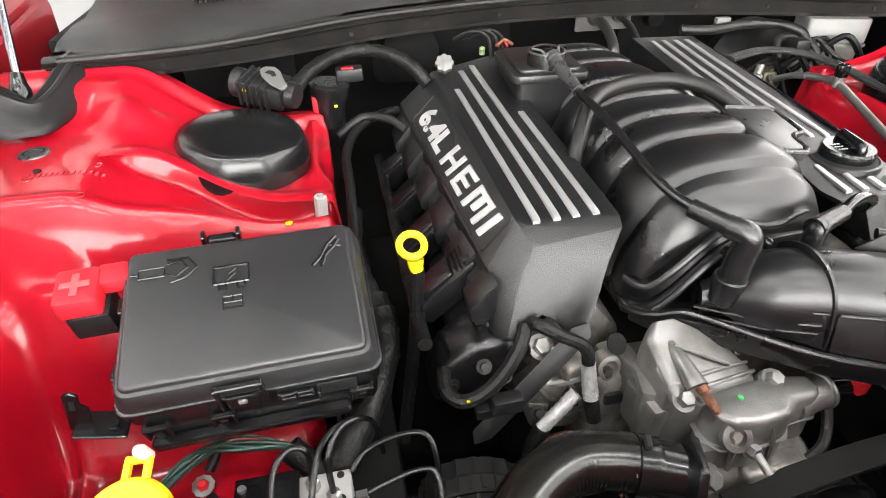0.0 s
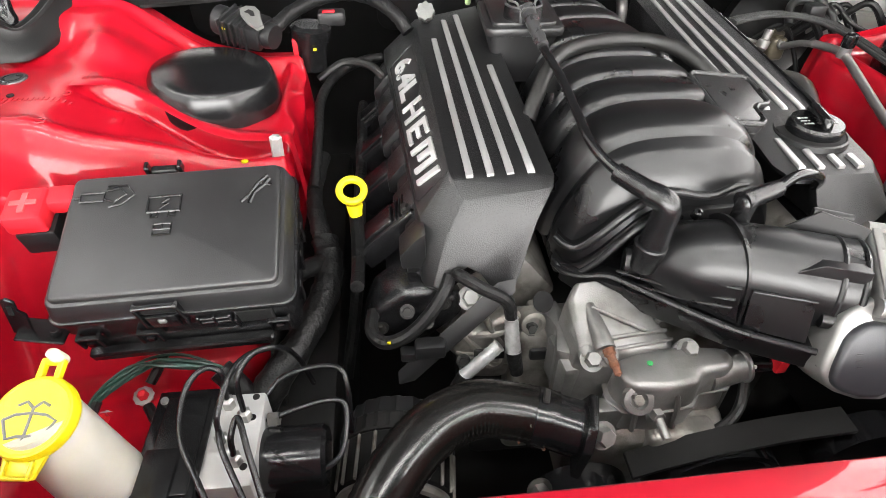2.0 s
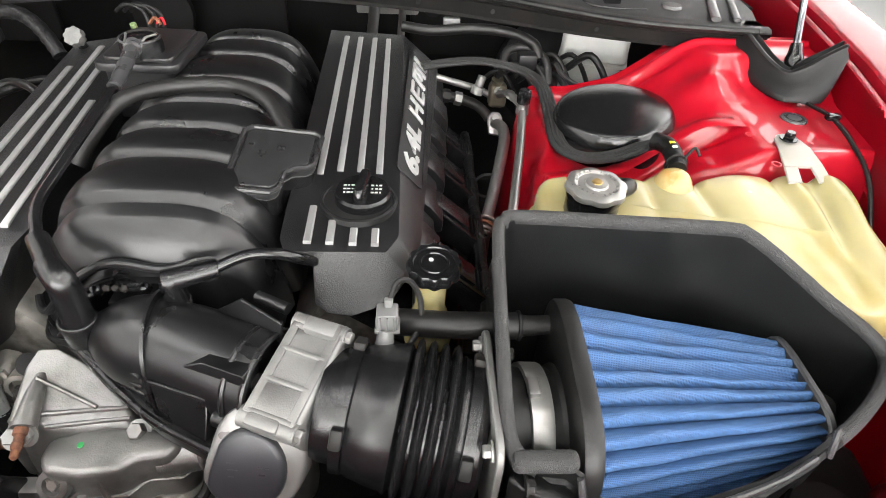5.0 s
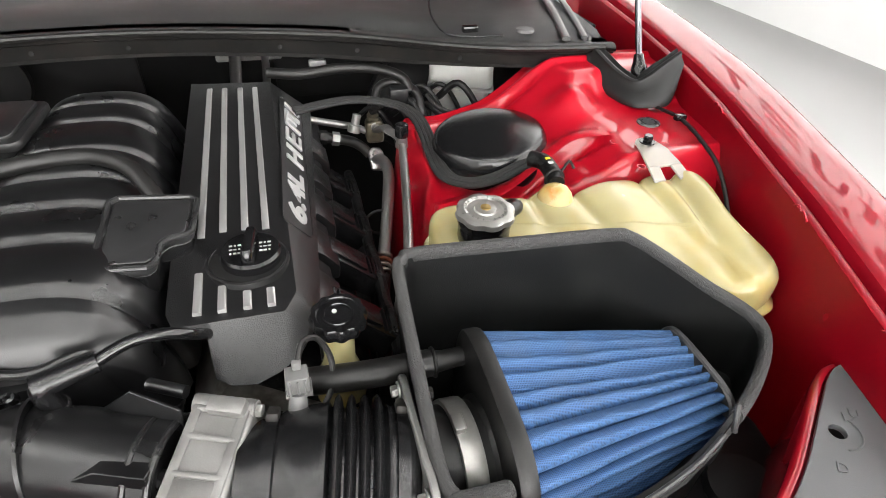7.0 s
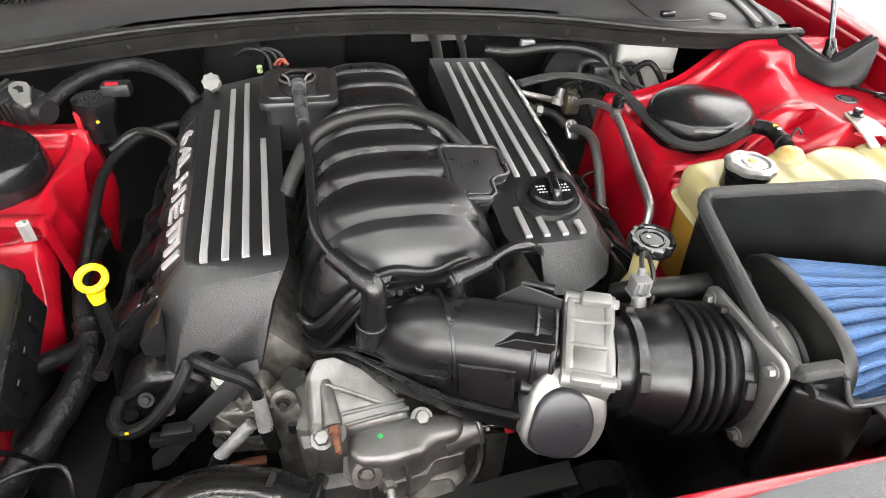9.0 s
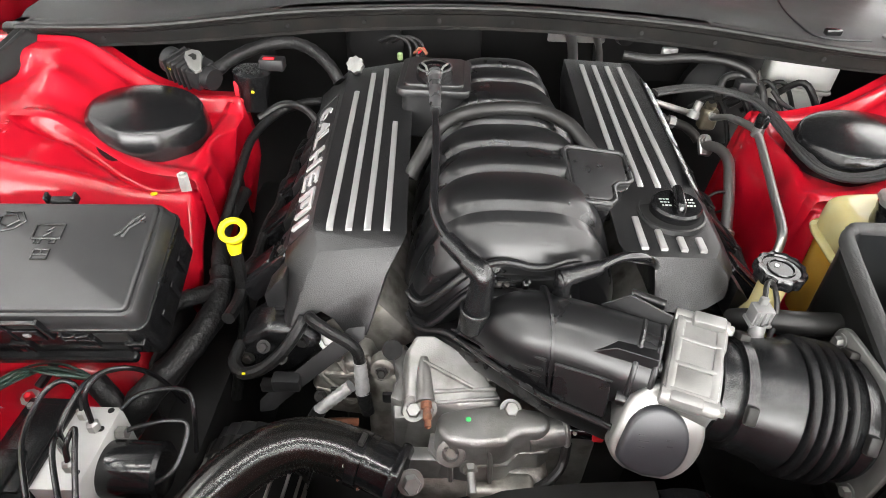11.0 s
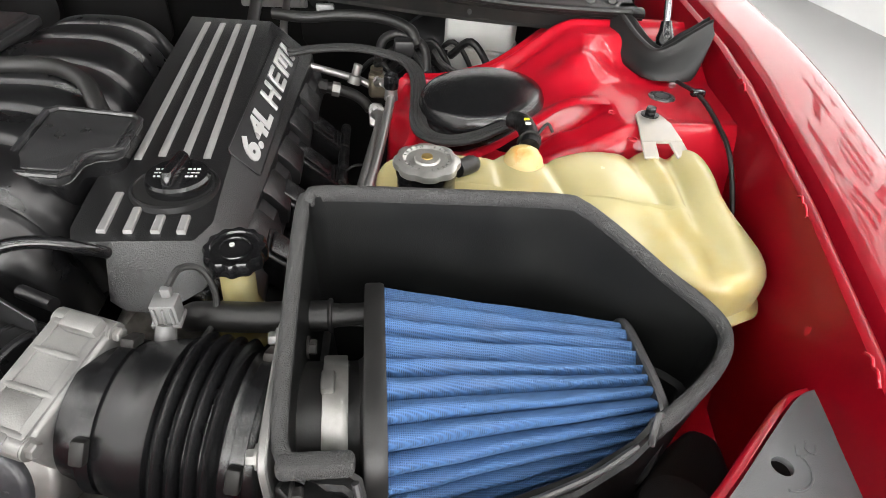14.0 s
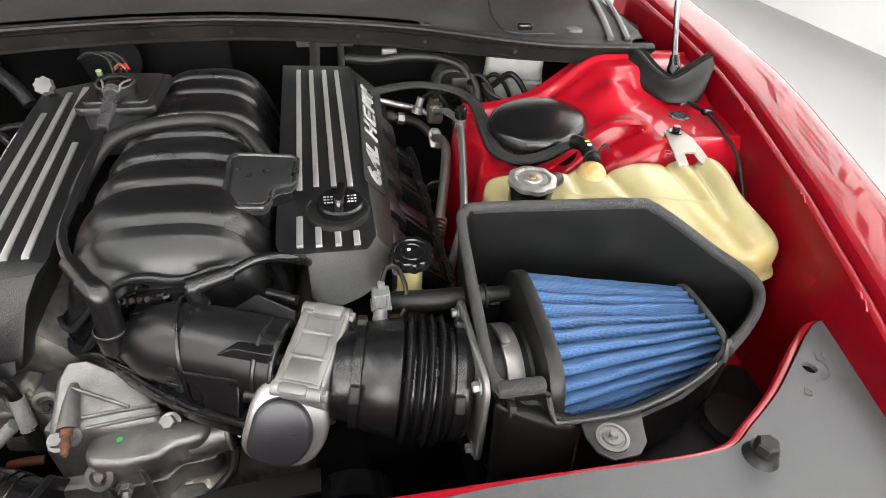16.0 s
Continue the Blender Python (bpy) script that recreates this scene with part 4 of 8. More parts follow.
def bars_word(origin, along, up, size):
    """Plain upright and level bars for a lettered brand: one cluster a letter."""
    a, u = Vector(along).normalized(), Vector(up).normalized()
    m = Matrix((a, u, a.cross(u))).transposed().to_4x4()
    m.translation = origin
    h, w = size, 0.8 * size
    t = 0.19 * size
    out = []
    x = 0.0
    out += [(x + t / 2, h / 2, t, h), (x + w - t / 2, h / 2, t, h), (x + w / 2, h / 2, w, t)]
    x += w + 0.28 * size
    out += [(x + t / 2, h / 2, t, h), (x + w * 0.45, t / 2, w * 0.9, t), (x + w * 0.42, h / 2, w * 0.84, t), (x + w * 0.45, h - t / 2, w * 0.9, t)]
    x += w + 0.18 * size
    out += [(x + t / 2, h / 2, t, h), (x + w * 1.2 - t / 2, h / 2, t, h), (x + w * 0.6, h * 0.62, t * 1.2, h * 0.76), (x + w * 0.6, h - t / 2, w * 1.1, t)]
    x += w * 1.2 + 0.26 * size
    out += [(x + t / 2, h / 2, t, h)]
    made = [box((cx, cy, 0.0012), (sx, sy, 0.0026 + 0.0001 * i), 0.0005, 1, m) for i, (cx, cy, sx, sy) in enumerate(out)]
    return made


def fitted(bm, width, height, m, span=None):
    """Scales a flat mark to a box and lays it into the frame m, with a slight italic lean."""
    x0, x1 = min(v.co.x for v in bm.verts), max(v.co.x for v in bm.verts)
    y0, y1 = min(v.co.y for v in bm.verts), max(v.co.y for v in bm.verts)
    x0, x1, y0, y1 = span or (x0, x1, y0, y1)
    for v in bm.verts:
        u, w = (v.co.x - x0) / (x1 - x0), (v.co.y - y0) / (y1 - y0)
        v.co = Vector((u * (width - 0.22 * height) + 0.22 * height * w, w * height, v.co.z))
    return move(bm, m)


def cover(front, back, side):
    label = "crinkle-black coil cover with silver stripes and lettering"
    ob = thing("engine_cover", (side * 0.19, 0, 0.80), label, "engine cover", "engine covers")
    n = 9
    rings = [[Vector(a).lerp(Vector(b), k / (n - 1)) for a, b in zip(front, back)] for k in range(n)]
    # the front face is set in from a broad rounded edge
    face = [Vector(p) for p in front]
    mid = (face[0] + face[1] + face[2] + face[3] + face[4] + face[5]) / 6
    inset = [0.018, 0.034, 0.024, 0.007, 0.006, 0.005] + [0.0015] * 5 if side < 0 else [0.010, 0.016, 0.014, 0.008, 0.007, 0.005] + [0.0015] * 5
    lead = []
    for grow, back_by in ((1.0, 0.0), (0.86, 0.0010), (0.20, 0.0145), (0.05, 0.0185)):
        lead.append([p + (mid - p).normalized() * w * grow + Vector((0, back_by, 0)) for p, w in zip(face, inset)])
    rings[0] = [p + Vector((0, 0.023, 0)) for p in face]
    shell = loft(lead + rings)
    part("shell", soften(shell, 0.006, 3, 34), CRINKLE, ob, sharp=24)

    def on_top(x_front, y, lift=0.0):
        a, b, c, d = (Vector(p) for p in (front[2], front[3], back[2], back[3]))
        t = (y - a.y) / (c.y - a.y)
        u = (x_front - a.x) / (b.x - a.x)
        p = a.lerp(b, u).lerp(c.lerp(d, u), t)
        return Vector((p.x, y, p.z + lift))

    def stripe(x, y0, y1, wide=0.0076):
        rings = []
        for k in range(9):
            y = y0 + (y1 - y0) * (0.0, 0.012, 0.2, 0.35, 0.5, 0.65, 0.8, 0.988, 1.0)[k]
            p = on_top(x, y, 0.0010 - 0.0016 * (k in (0, 8)))
            rings.append([p + Vector(v) for v in ((-wide / 2, 0, -0.003), (-wide / 2, 0, 0.0006), (-wide / 2 + 0.0012, 0, 0.0014), (wide / 2 - 0.0012, 0, 0.0014), (wide / 2, 0, 0.0006), (wide / 2, 0, -0.003))])
        part("stripe", loft(rings), BRUSHED, ob, "brushed silver stripe")

    if side < 0:
        for x, y0, y1 in ((-0.212, -0.203, 0.125), (-0.190, -0.203, 0.186), (-0.169, -0.203, 0.2), (-0.147, -0.203, 0.032)):
            stripe(x, y0, y1)
    else:
        for x, ya, yb in ((0.145, -0.160, -0.105), (0.167, -0.182, -0.098), (0.190, -0.193, -0.098), (0.212, -0.193, -0.100)):
            stripe(x, -0.215, ya)
            stripe(x, yb, 0.247)
    # lettering on the outer slope
    ya, yb = (0.125, -0.180) if side < 0 else (-0.078, 0.215)

    def on_slope(y, u):
        a, b, c, d = (Vector(p) for p in (front[1], front[2], back[1], back[2]))
        t = (y - (a.y + b.y) / 2) / ((c.y + d.y) / 2 - (a.y + b.y) / 2)
        p = a.lerp(b, u).lerp(c.lerp(d, u), t)
        p.y = y
        return p

    base_u = 0.20 if side < 0 else 0.34
    p0, p1 = on_slope(ya, base_u), on_slope(yb, base_u)
    along = (p1 - p0).normalized()
    up = (on_slope(ya, 1.0) - p0)
    up = (up - along * up.dot(along)).normalized()
    normal = along.cross(up)
    size, total = (0.034 if side < 0 else 0.028), (p1 - p0).length
    flat = Matrix((along, up, normal)).transposed().to_4x4()
    flat.translation = p0 + along * (total / 2) + up * (size / 2)
    part("recessed_plate", prism(loop_rect(total + 0.024, size + 0.014, 0.006), -0.001, 0.0007, 0, 1, flat), MATTE, ob, "smooth dark plate behind the lettering")
    part("plate_border", merge(*[tube([flat @ Vector((x, y, 0.0006)) for x, y in loop_rect(total + 0.026, size + 0.016, 0.007)][a:b + 1], 0.0009, 6, 1) for a, b in ((0, 19),)]), CRINKLE, ob)
    m = Matrix((along, up, normal)).transposed().to_4x4()
    m.translation = p0 + normal * 0.0012
    part("lettering", fitted(lettering("6.4L", 0.04, Matrix(), heavy=0.045), total * 0.385, size, m), SILVER_PAINT, ob, "silver raised lettering")
    m.translation = p0 + along * total * 0.425 + normal * 0.0012
    bars = bars_word((0, 0, 0), (1, 0, 0), (0, 1, 0), size)
    span = (0.0, max(v.co.x for b in bars for v in b.verts), 0.0, size)
    for b in bars:
        part("badge_bar", fitted(b, total * 0.575, size, m, span), SILVER_PAINT, ob, "silver raised badge bar")
    # stepped tabs along the outer edge, with the smooth coil rail outside them
    for yc in (0.165, 0.085, 0.005, -0.075, -0.155, -0.222):
        t = (yc - front[1][1]) / (back[1][1] - front[1][1])
        e = Vector(front[1]).lerp(Vector(back[1]), t)
        half = 0.027 if yc > -0.2 else 0.018
        tab = []
        for d in (-half, half):
            tab.append([Vector((e.x - side * 0.006, yc + d, e.z - 0.002)), Vector((e.x + side * 0.006, yc + d, e.z - 0.013)), Vector((e.x + side * 0.022, yc + d + 0.003, e.z - 0.034)), Vector((e.x + side * 0.020, yc + d, e.z - 0.050)), Vector((e.x - side * 0.006, yc + d, e.z - 0.050))])
        part("edge_tab", soften(loft(tab), 0.0022, 2, 30), CRINKLE, ob)
    skirt = []
    for k in range(7):
        t = k / 6
        e = Vector(front[1]).lerp(Vector(back[1]), t)
        skirt.append([e + Vector((-side * 0.004, 0, -0.012)), e + Vector((side * 0.011, 0, -0.030)), e + Vector((side * 0.015, 0, -0.060)), e + Vector((-side * 0.004, 0, -0.060))])
    part("edge_skirt", loft(skirt), MATTE, ob)
    if side > 0:
        c = on_top(0.192, -0.148)
        part("cap_well", merge(lathe([(0.036, -0.03), (0.0365, 0.001), (0.0385, 0.003), (0.041, 0.002), (0.042, -0.004)], axis(c, UP), 40)), CRINKLE, ob)
        # dark disc on the closed cover top, drawn as the shade inside a well
        part("well_shade", lathe([(0.001, 0), (0.037, 0), (0.037, 0.0009), (0.001, 0.0009)], axis(c + Vector((0, 0, 0.0012)), UP), 36), DARK, ob)
    return ob


cover(R_FRONT, R_BACK, -1)
cover(L_FRONT, L_BACK, 1)


def oil_cap():
    c = Vector((0.196, -0.147, 0.880))
    ob = thing("oil_filler_cap", c, "black oil filler cap with white print and a finger grip", "oil cap")
    m = axis(c, (0, -0.02, 1))
    part("body", lathe([(0.001, 0), (0.029, 0), (0.030, 0.004), (0.030, 0.022), (0.028, 0.025), (0.001, 0.0255)], m, 40), GLOSS, ob)
    part("grip", prism(loop_rect(0.013, 0.054, 0.006), 0.024, 0.039, 0.004, 2, m @ pose(0, 0, 0, 0, 0, -8), 0.8), GLOSS, ob)
    for s in (-1, 1):
        for k in range(3):
            for j in range(3):
                part("print", box((s * (0.0105 + 0.0042 * j), 0.007 - 0.0065 * k, 0.0257), (0.0032 - 0.0014 * ((k + j) % 3 == 1), 0.0022 - 0.0008 * (k == 1), 0.0006), 0, 1, m), WHITE_PL, ob, "white printed bar")
    return ob


oil_cap()

GROOVES = (-0.211, -0.139, -0.078, -0.016, 0.055, 0.143, 0.214, 0.268)
PLENUM_TOP = [(-0.254, 0.884), (-0.252, 0.892), (-0.248, 0.902), (-0.241, 0.914), (-0.230, 0.926), (-0.215, 0.933), (-0.15, 0.935), (0.0, 0.935), (0.15, 0.930), (0.25, 0.922), (0.28, 0.905), (0.295, 0.87)]
PLENUM_HALF = [(-0.254, 0.096), (-0.245, 0.102), (-0.228, 0.107), (-0.218, 0.104), (0.0, 0.102), (0.05, 0.097), (0.10, 0.092), (0.27, 0.084), (0.295, 0.07)]


def plate(pts, thick, bevel=0.0006):
    """A flat plate through the given corners, thick behind them."""
    p = [Vector(q) for q in pts]
    nrm = (p[1] - p[0]).cross(p[-1] - p[0]).normalized()
    bm = loft([p, [q - nrm * thick for q in p]])
    return soften(bm, bevel, 1, 50) if bevel else bm


def manifold():
    ob = thing("intake_manifold", (0, 0, 0.80), "satin black plastic intake manifold with ribbed runners", "intake manifold")
    ys = [-0.254, -0.2525, -0.250, -0.247, -0.243, -0.238] + steps(-0.234, 0.28, 170) + [0.288, 0.295]
    seg = 40
    rings = []
    for y in ys:
        g = min(abs(y - q) for q in GROOVES)
        cut = math.exp(-(g / 0.0028) ** 2)
        lobe = 0.0
        for a, b in zip(GROOVES, GROOVES[1:]):
            if a <= y <= b:
                u = (y - a) / (b - a)
                lobe = math.sin(math.pi * u ** 0.8) ** 0.6
        top = curve_at(PLENUM_TOP, y) + 0.0095 * lobe - 0.006 * cut
        half = curve_at(PLENUM_HALF, y) + 0.008 * lobe - 0.005 * cut
        ring = []
        for k in range(seg):
            a = math.pi * k / (seg - 1)
            c, s = math.cos(a), math.sin(a)
            x = half * math.copysign(abs(c) ** 0.66, c)
            z = 0.80 + (top - 0.80) * s ** 0.62
            x *= 1 + 0.16 * (1 - ss(0.80, 0.90, z))
            ring.append(Vector((x, y + 0.012 * (1 - s), z)))
        rings.append(ring)
    part("plenum", loft(rings), MANIFOLD, ob, sharp=55)
    # wavy front lips and the gutter between them
    lip = [(-0.122, -0.236, 0.829), (-0.115, -0.248, 0.827), (-0.103, -0.257, 0.830), (-0.085, -0.262, 0.850), (-0.063, -0.263, 0.874), (-0.040, -0.259, 0.889), (-0.016, -0.256, 0.893),
           (0.012, -0.256, 0.887), (0.030, -0.254, 0.887), (0.050, -0.248, 0.891), (0.072, -0.240, 0.887), (0.090, -0.226, 0.870), (0.100, -0.21, 0.85)]
    low = [(-0.121, -0.240, 0.799), (-0.115, -0.252, 0.797), (-0.103, -0.262, 0.798), (-0.088, -0.268, 0.814), (-0.072, -0.270, 0.836), (-0.052, -0.270, 0.860), (-0.03, -0.266, 0.872)]
    part("front_lip", tube(lip, 0.0042, 10, 6), MANIFOLD, ob)
    part("shoulder_lip", tube(low, 0.0036, 10, 6), MANIFOLD, ob)
    top_row, low_row = spline(lip[:7], 5), spline(low, 5)
    rows = []
    for i in range(31):
        p, q = top_row[i], low_row[i]
        way = (q - p)
        dent = Vector((0.3, 1, 0)).normalized() * 0.006
        rows.append((p + Vector((0.016, 0.030, 0.006)), p + Vector((0.004, 0.010, 0.003)), p, p + way * 0.25 + dent, p + way * 0.6 + dent * 0.8, p + way * 0.62 + dent * 0.2, p + way * 0.72 + dent * 0.2, p + way * 0.74 + dent * 0.7, q, q + Vector((0.004, 0.006, -0.012)), q + Vector((0.02, 0.02, -0.02))))
    part("shoulder_skin", sheet(list(range(11)), list(range(31)), lambda k, i: rows[int(i)][int(k)], 0.002), MANIFOLD, ob, sharp=50)
    part("front_wall", prism([(-0.045, -0.258), (-0.02, -0.262), (0.06, -0.256), (0.088, -0.235), (0.085, -0.2), (-0.05, -0.2)], 0.795, 0.872, 0.004, 2), MANIFOLD, ob)
    part("base_flange", prism([(-0.122, -0.245), (-0.06, -0.275), (0.09, -0.28), (0.115, -0.24), (0.115, 0.26), (-0.115, 0.26)], 0.785, 0.80, 0.004, 2), MANIFOLD, ob)
    # snout to the throttle body
    rings = []
    spine = spline([(-0.060, -0.276, 0.822), (-0.035, -0.284, 0.829), (-0.005, -0.295, 0.834), (0.04, -0.311, 0.837), (0.09, -0.330, 0.838), (0.128, -0.343, 0.838)], 5)
    for i, p in enumerate(spine):
        t = i / (len(spine) - 1)
        d = (spine[min(i + 1, len(spine) - 1)] - spine[max(i - 1, 0)]).normalized()
        side_way = Vector((d.y, -d.x, 0))
        wide = 0.016 + 0.026 * ss(0.0, 0.5, t) + 0.003 * ss(0.6, 1, t)
        tall = 0.018 + 0.030 * ss(0.0, 0.5, t) - 0.003 * ss(0.6, 1, t)
        rings.append([p + side_way * wide * math.cos(a) + Vector((0, 0, tall * math.sin(a))) for a in (2 * math.pi * k / 36 for k in range(36))])
    part("snout", loft(rings), MANIFOLD, ob, sharp=60)
    way = Vector((0.93, -0.37, 0)).normalized()
    for s in (0.0, 0.018):
        part("snout_band", pipe_ring(axis(Vector((0.112, -0.338, 0.838)) + way * s, way), 0.044, 0.003, 32, 8), MANIFOLD, ob)
    # thin upright rib over the snout
    arc = [(-0.304 + 0.049 * math.cos(a), 0.836 + 0.054 * math.sin(a)) for a in steps(radians(40), radians(172), 14)] + [(-0.356, 0.828), (-0.358, 0.806)]
    part("snout_rib", loft([[Vector((0.022 + s, y, z)), Vector((0.025 + s, y, z)), Vector((0.025 + s, -0.30 + (y + 0.30) * 0.6, 0.83 + (z - 0.83) * 0.6)), Vector((0.022 + s, -0.30 + (y + 0.30) * 0.6, 0.83 + (z - 0.83) * 0.6))]
                            for s, (y, z) in ((0.004 * k / 15, q) for k, q in enumerate(arc))]), MANIFOLD, ob, sharp=50)
    # flat wedge plates below the snout
    part("wedge_plate", plate([(-0.066, -0.285, 0.821), (-0.062, -0.287, 0.827), (0.022, -0.349, 0.848), (0.026, -0.357, 0.808), (-0.02, -0.323, 0.812)][::-1], 0.012), MANIFOLD, ob)
    part("wedge_plate", plate([(0.030, -0.353, 0.847), (0.082, -0.371, 0.846), (0.078, -0.386, 0.808), (0.031, -0.360, 0.806)][::-1], 0.012), MANIFOLD, ob)
    part("wedge_edge", tube([(-0.062, -0.288, 0.826), (-0.02, -0.321, 0.838), (0.022, -0.350, 0.848)], 0.0016, 8, 4), MANIFOLD, ob)
    part("wedge_edge", tube([(0.030, -0.354, 0.848), (0.056, -0.363, 0.8475), (0.082, -0.372, 0.847)], 0.0016, 8, 3), MANIFOLD, ob)
    for dz in (0.0, 0.010):
        part("snout_seam", tube([(-0.070, -0.287, 0.812 + dz), (-0.045, -0.306, 0.814 + dz), (-0.015, -0.329, 0.818 + dz), (0.020, -0.350, 0.824 + dz)], 0.0018, 8, 4), MANIFOLD, ob)
    for x, y, z in ((-0.038, -0.268, 0.868), (0.006, -0.268, 0.872)):
        part("moulded_post", lathe([(0.0005, 0), (0.0048, 0), (0.0044, 0.009), (0.002, 0.010), (0.0005, 0.006)], axis((x, y, z), (0, -0.5, 1)), 14), GLOSS, ob)
    deck = prism([(-0.118, -0.25), (-0.105, -0.268), (-0.062, -0.296), (-0.015, -0.332), (0.030, -0.366), (0.085, -0.394), (0.10, -0.35), (0.05, -0.28)], 0.780, 0.804, 0.003, 2)
    part("lower_deck", deck, MANIFOLD, ob)
    rail = [(-0.122, -0.240, 0.796), (-0.114, -0.258, 0.798), (-0.098, -0.272, 0.803), (-0.078, -0.283, 0.812), (-0.058, -0.297, 0.812), (-0.015, -0.333, 0.808), (0.030, -0.366, 0.806), (0.085, -0.394, 0.805)]
    part("deck_edge", tube(rail, 0.0034, 8, 5), MANIFOLD, ob)
    part("snout_pocket", plate([(0.051, -0.351, 0.862), (0.082, -0.360, 0.880), (0.118, -0.374, 0.880), (0.118, -0.376, 0.858)][::-1], 0.02), MANIFOLD, ob)
    part("rear_gusset", plate([(0.080, -0.298, 0.878), (0.105, -0.304, 0.898), (0.142, -0.326, 0.891), (0.14, -0.328, 0.868)], 0.003), MANIFOLD, ob)
    for a in ((0.108, -0.356, 0.858), (0.118, -0.388, 0.83)):
        part("mount_sleeve", tube([Vector(a) + Vector((-0.03, 0.012, 0.0)), Vector(a) + Vector((0.02, -0.008, 0))], 0.008, 14, 1), MANIFOLD, ob)
    part("mount_sleeve", tube([(0.112, -0.288, 0.884), (0.142, -0.304, 0.884)], 0.0055, 14, 1), MANIFOLD, ob)
    part("moulded_mark", box((-0.012, -0.262, 0.866), (0.020, 0.004, 0.006), 0.0015, 2), GLOSS, ob)
    for x in (-0.030, -0.022, -0.014):
        part("moulded_screw", lathe([(0.0005, 0), (0.0035, 0), (0.003, 0.003), (0.0005, 0.0035)], axis((x, -0.268, 0.872), (0, -0.6, 1)), 12), STEEL_DARK, ob)
    part("wall_ledge", box((-0.005, -0.268, 0.860), (0.05, 0.016, 0.003), 0.001, 1), MANIFOLD, ob)
    return ob


manifold()




def side_box():
    """The L-shaped resonator on the manifold."""
    ob = thing("manifold_resonator", (0.10, -0.13, 0.86), "black plastic notched box on the manifold's side", "engine box")
    pts = [(0.068, -0.070), (0.138, -0.064), (0.146, -0.070), (0.144, -0.124), (0.138, -0.131), (0.124, -0.136), (0.116, -0.146), (0.114, -0.172), (0.107, -0.180), (0.068, -0.183), (0.060, -0.176), (0.060, -0.080)]
    tilt = Matrix.Translation((0.1, -0.13, 0.921)) @ pose(0, 0, 0, 5, 9, 0) @ Matrix.Translation((-0.1, 0.13, -0.918))
    lid = prism(pts, 0.912, 0.922, 0.003, 2, tilt)
    part("lid", lid, LID_PALE, ob)
    cx, cy = 0.1, -0.125
    inner = [(cx + (x - cx) * 0.84, cy + (y - cy) * 0.86) for x, y in pts]
    part("lid_plate", prism(inner, 0.9205, 0.9245, 0.0018, 3, tilt), LID_PALE, ob)
    part("lid_rim", merge(*[tube([tilt @ Vector((cx + (x - cx) * 0.965, cy + (y - cy) * 0.965, 0.9230)) for x, y in pts + pts[:1]], 0.0032, 8, 1)]), LID_PALE, ob)
    part("body", prism([(cx + (x - cx) * 0.95, cy + (y - cy) * 0.95) for x, y in pts], 0.86, 0.9125, 0.002, 1, tilt), SATIN, ob)
    return ob


side_box()


def separator_box():
    ob = thing("breather_box", (-0.10, 0.115, 0.90), "black breather box with a clipped hose neck", "engine box")
    m = pose(-0.102, 0.122, 0, 0, 0, -2)
    part("body", prism(loop_rect(0.092, 0.115, 0.01), 0.87, 0.938, 0.002, 1, m), MATTE, ob)
    part("lid", prism(loop_rect(0.108, 0.128, 0.012), 0.936, 0.948, 0.003, 2, m), LID, ob)
    part("lid_step", prism(loop_rect(0.088, 0.110, 0.01), 0.947, 0.953, 0.002, 2, m), LID, ob)
    c = Vector((-0.103, 0.092, 0.952))
    part("neck", lathe([(0.0205, -0.002), (0.0265, -0.002), (0.0265, 0.010), (0.0255, 0.018), (0.0235, 0.0195), (0.0205, 0.0195), (0.0195, 0.004)], axis(c, UP), 36), SATIN, ob)
    part("neck_ring", pipe_ring(axis(c + Vector((0, 0, 0.0185)), UP), 0.0245, 0.0016, 36, 8), RIM_GREY, ob, "scuffed grey neck edge")
    part("neck_floor", lathe([(0.0005, 0), (0.0205, 0), (0.0205, 0.001), (0.0005, 0.001)], axis(c + Vector((0, 0, 0.003)), UP), 24), DARK, ob)
    clip = [c + Vector((0.0205 * math.cos(a), 0.0205 * math.sin(a), 0.0205)) for a in steps(radians(20), radians(160), 16)]
    part("clip", tube(clip, 0.0018, 8, 1), STEEL_DARK, ob, "dark wire quick-connect clip")
    part("neck_plug", prism(loop_rect(0.022, 0.020, 0.006), 0.0, 0.018, 0.003, 2, axis(c + Vector((0, -0.006, 0.004)), UP)), SATIN, ob)
    for s in (-1, 1):
        part("clip_foot", tube([c + Vector((s * 0.019, 0.006, 0.0205)), c + Vector((s * 0.012, -0.012, 0.022)), c + Vector((s * 0.010, -0.026, 0.016))], 0.0016, 8, 3), BOLT, ob)
    return ob


separator_box()




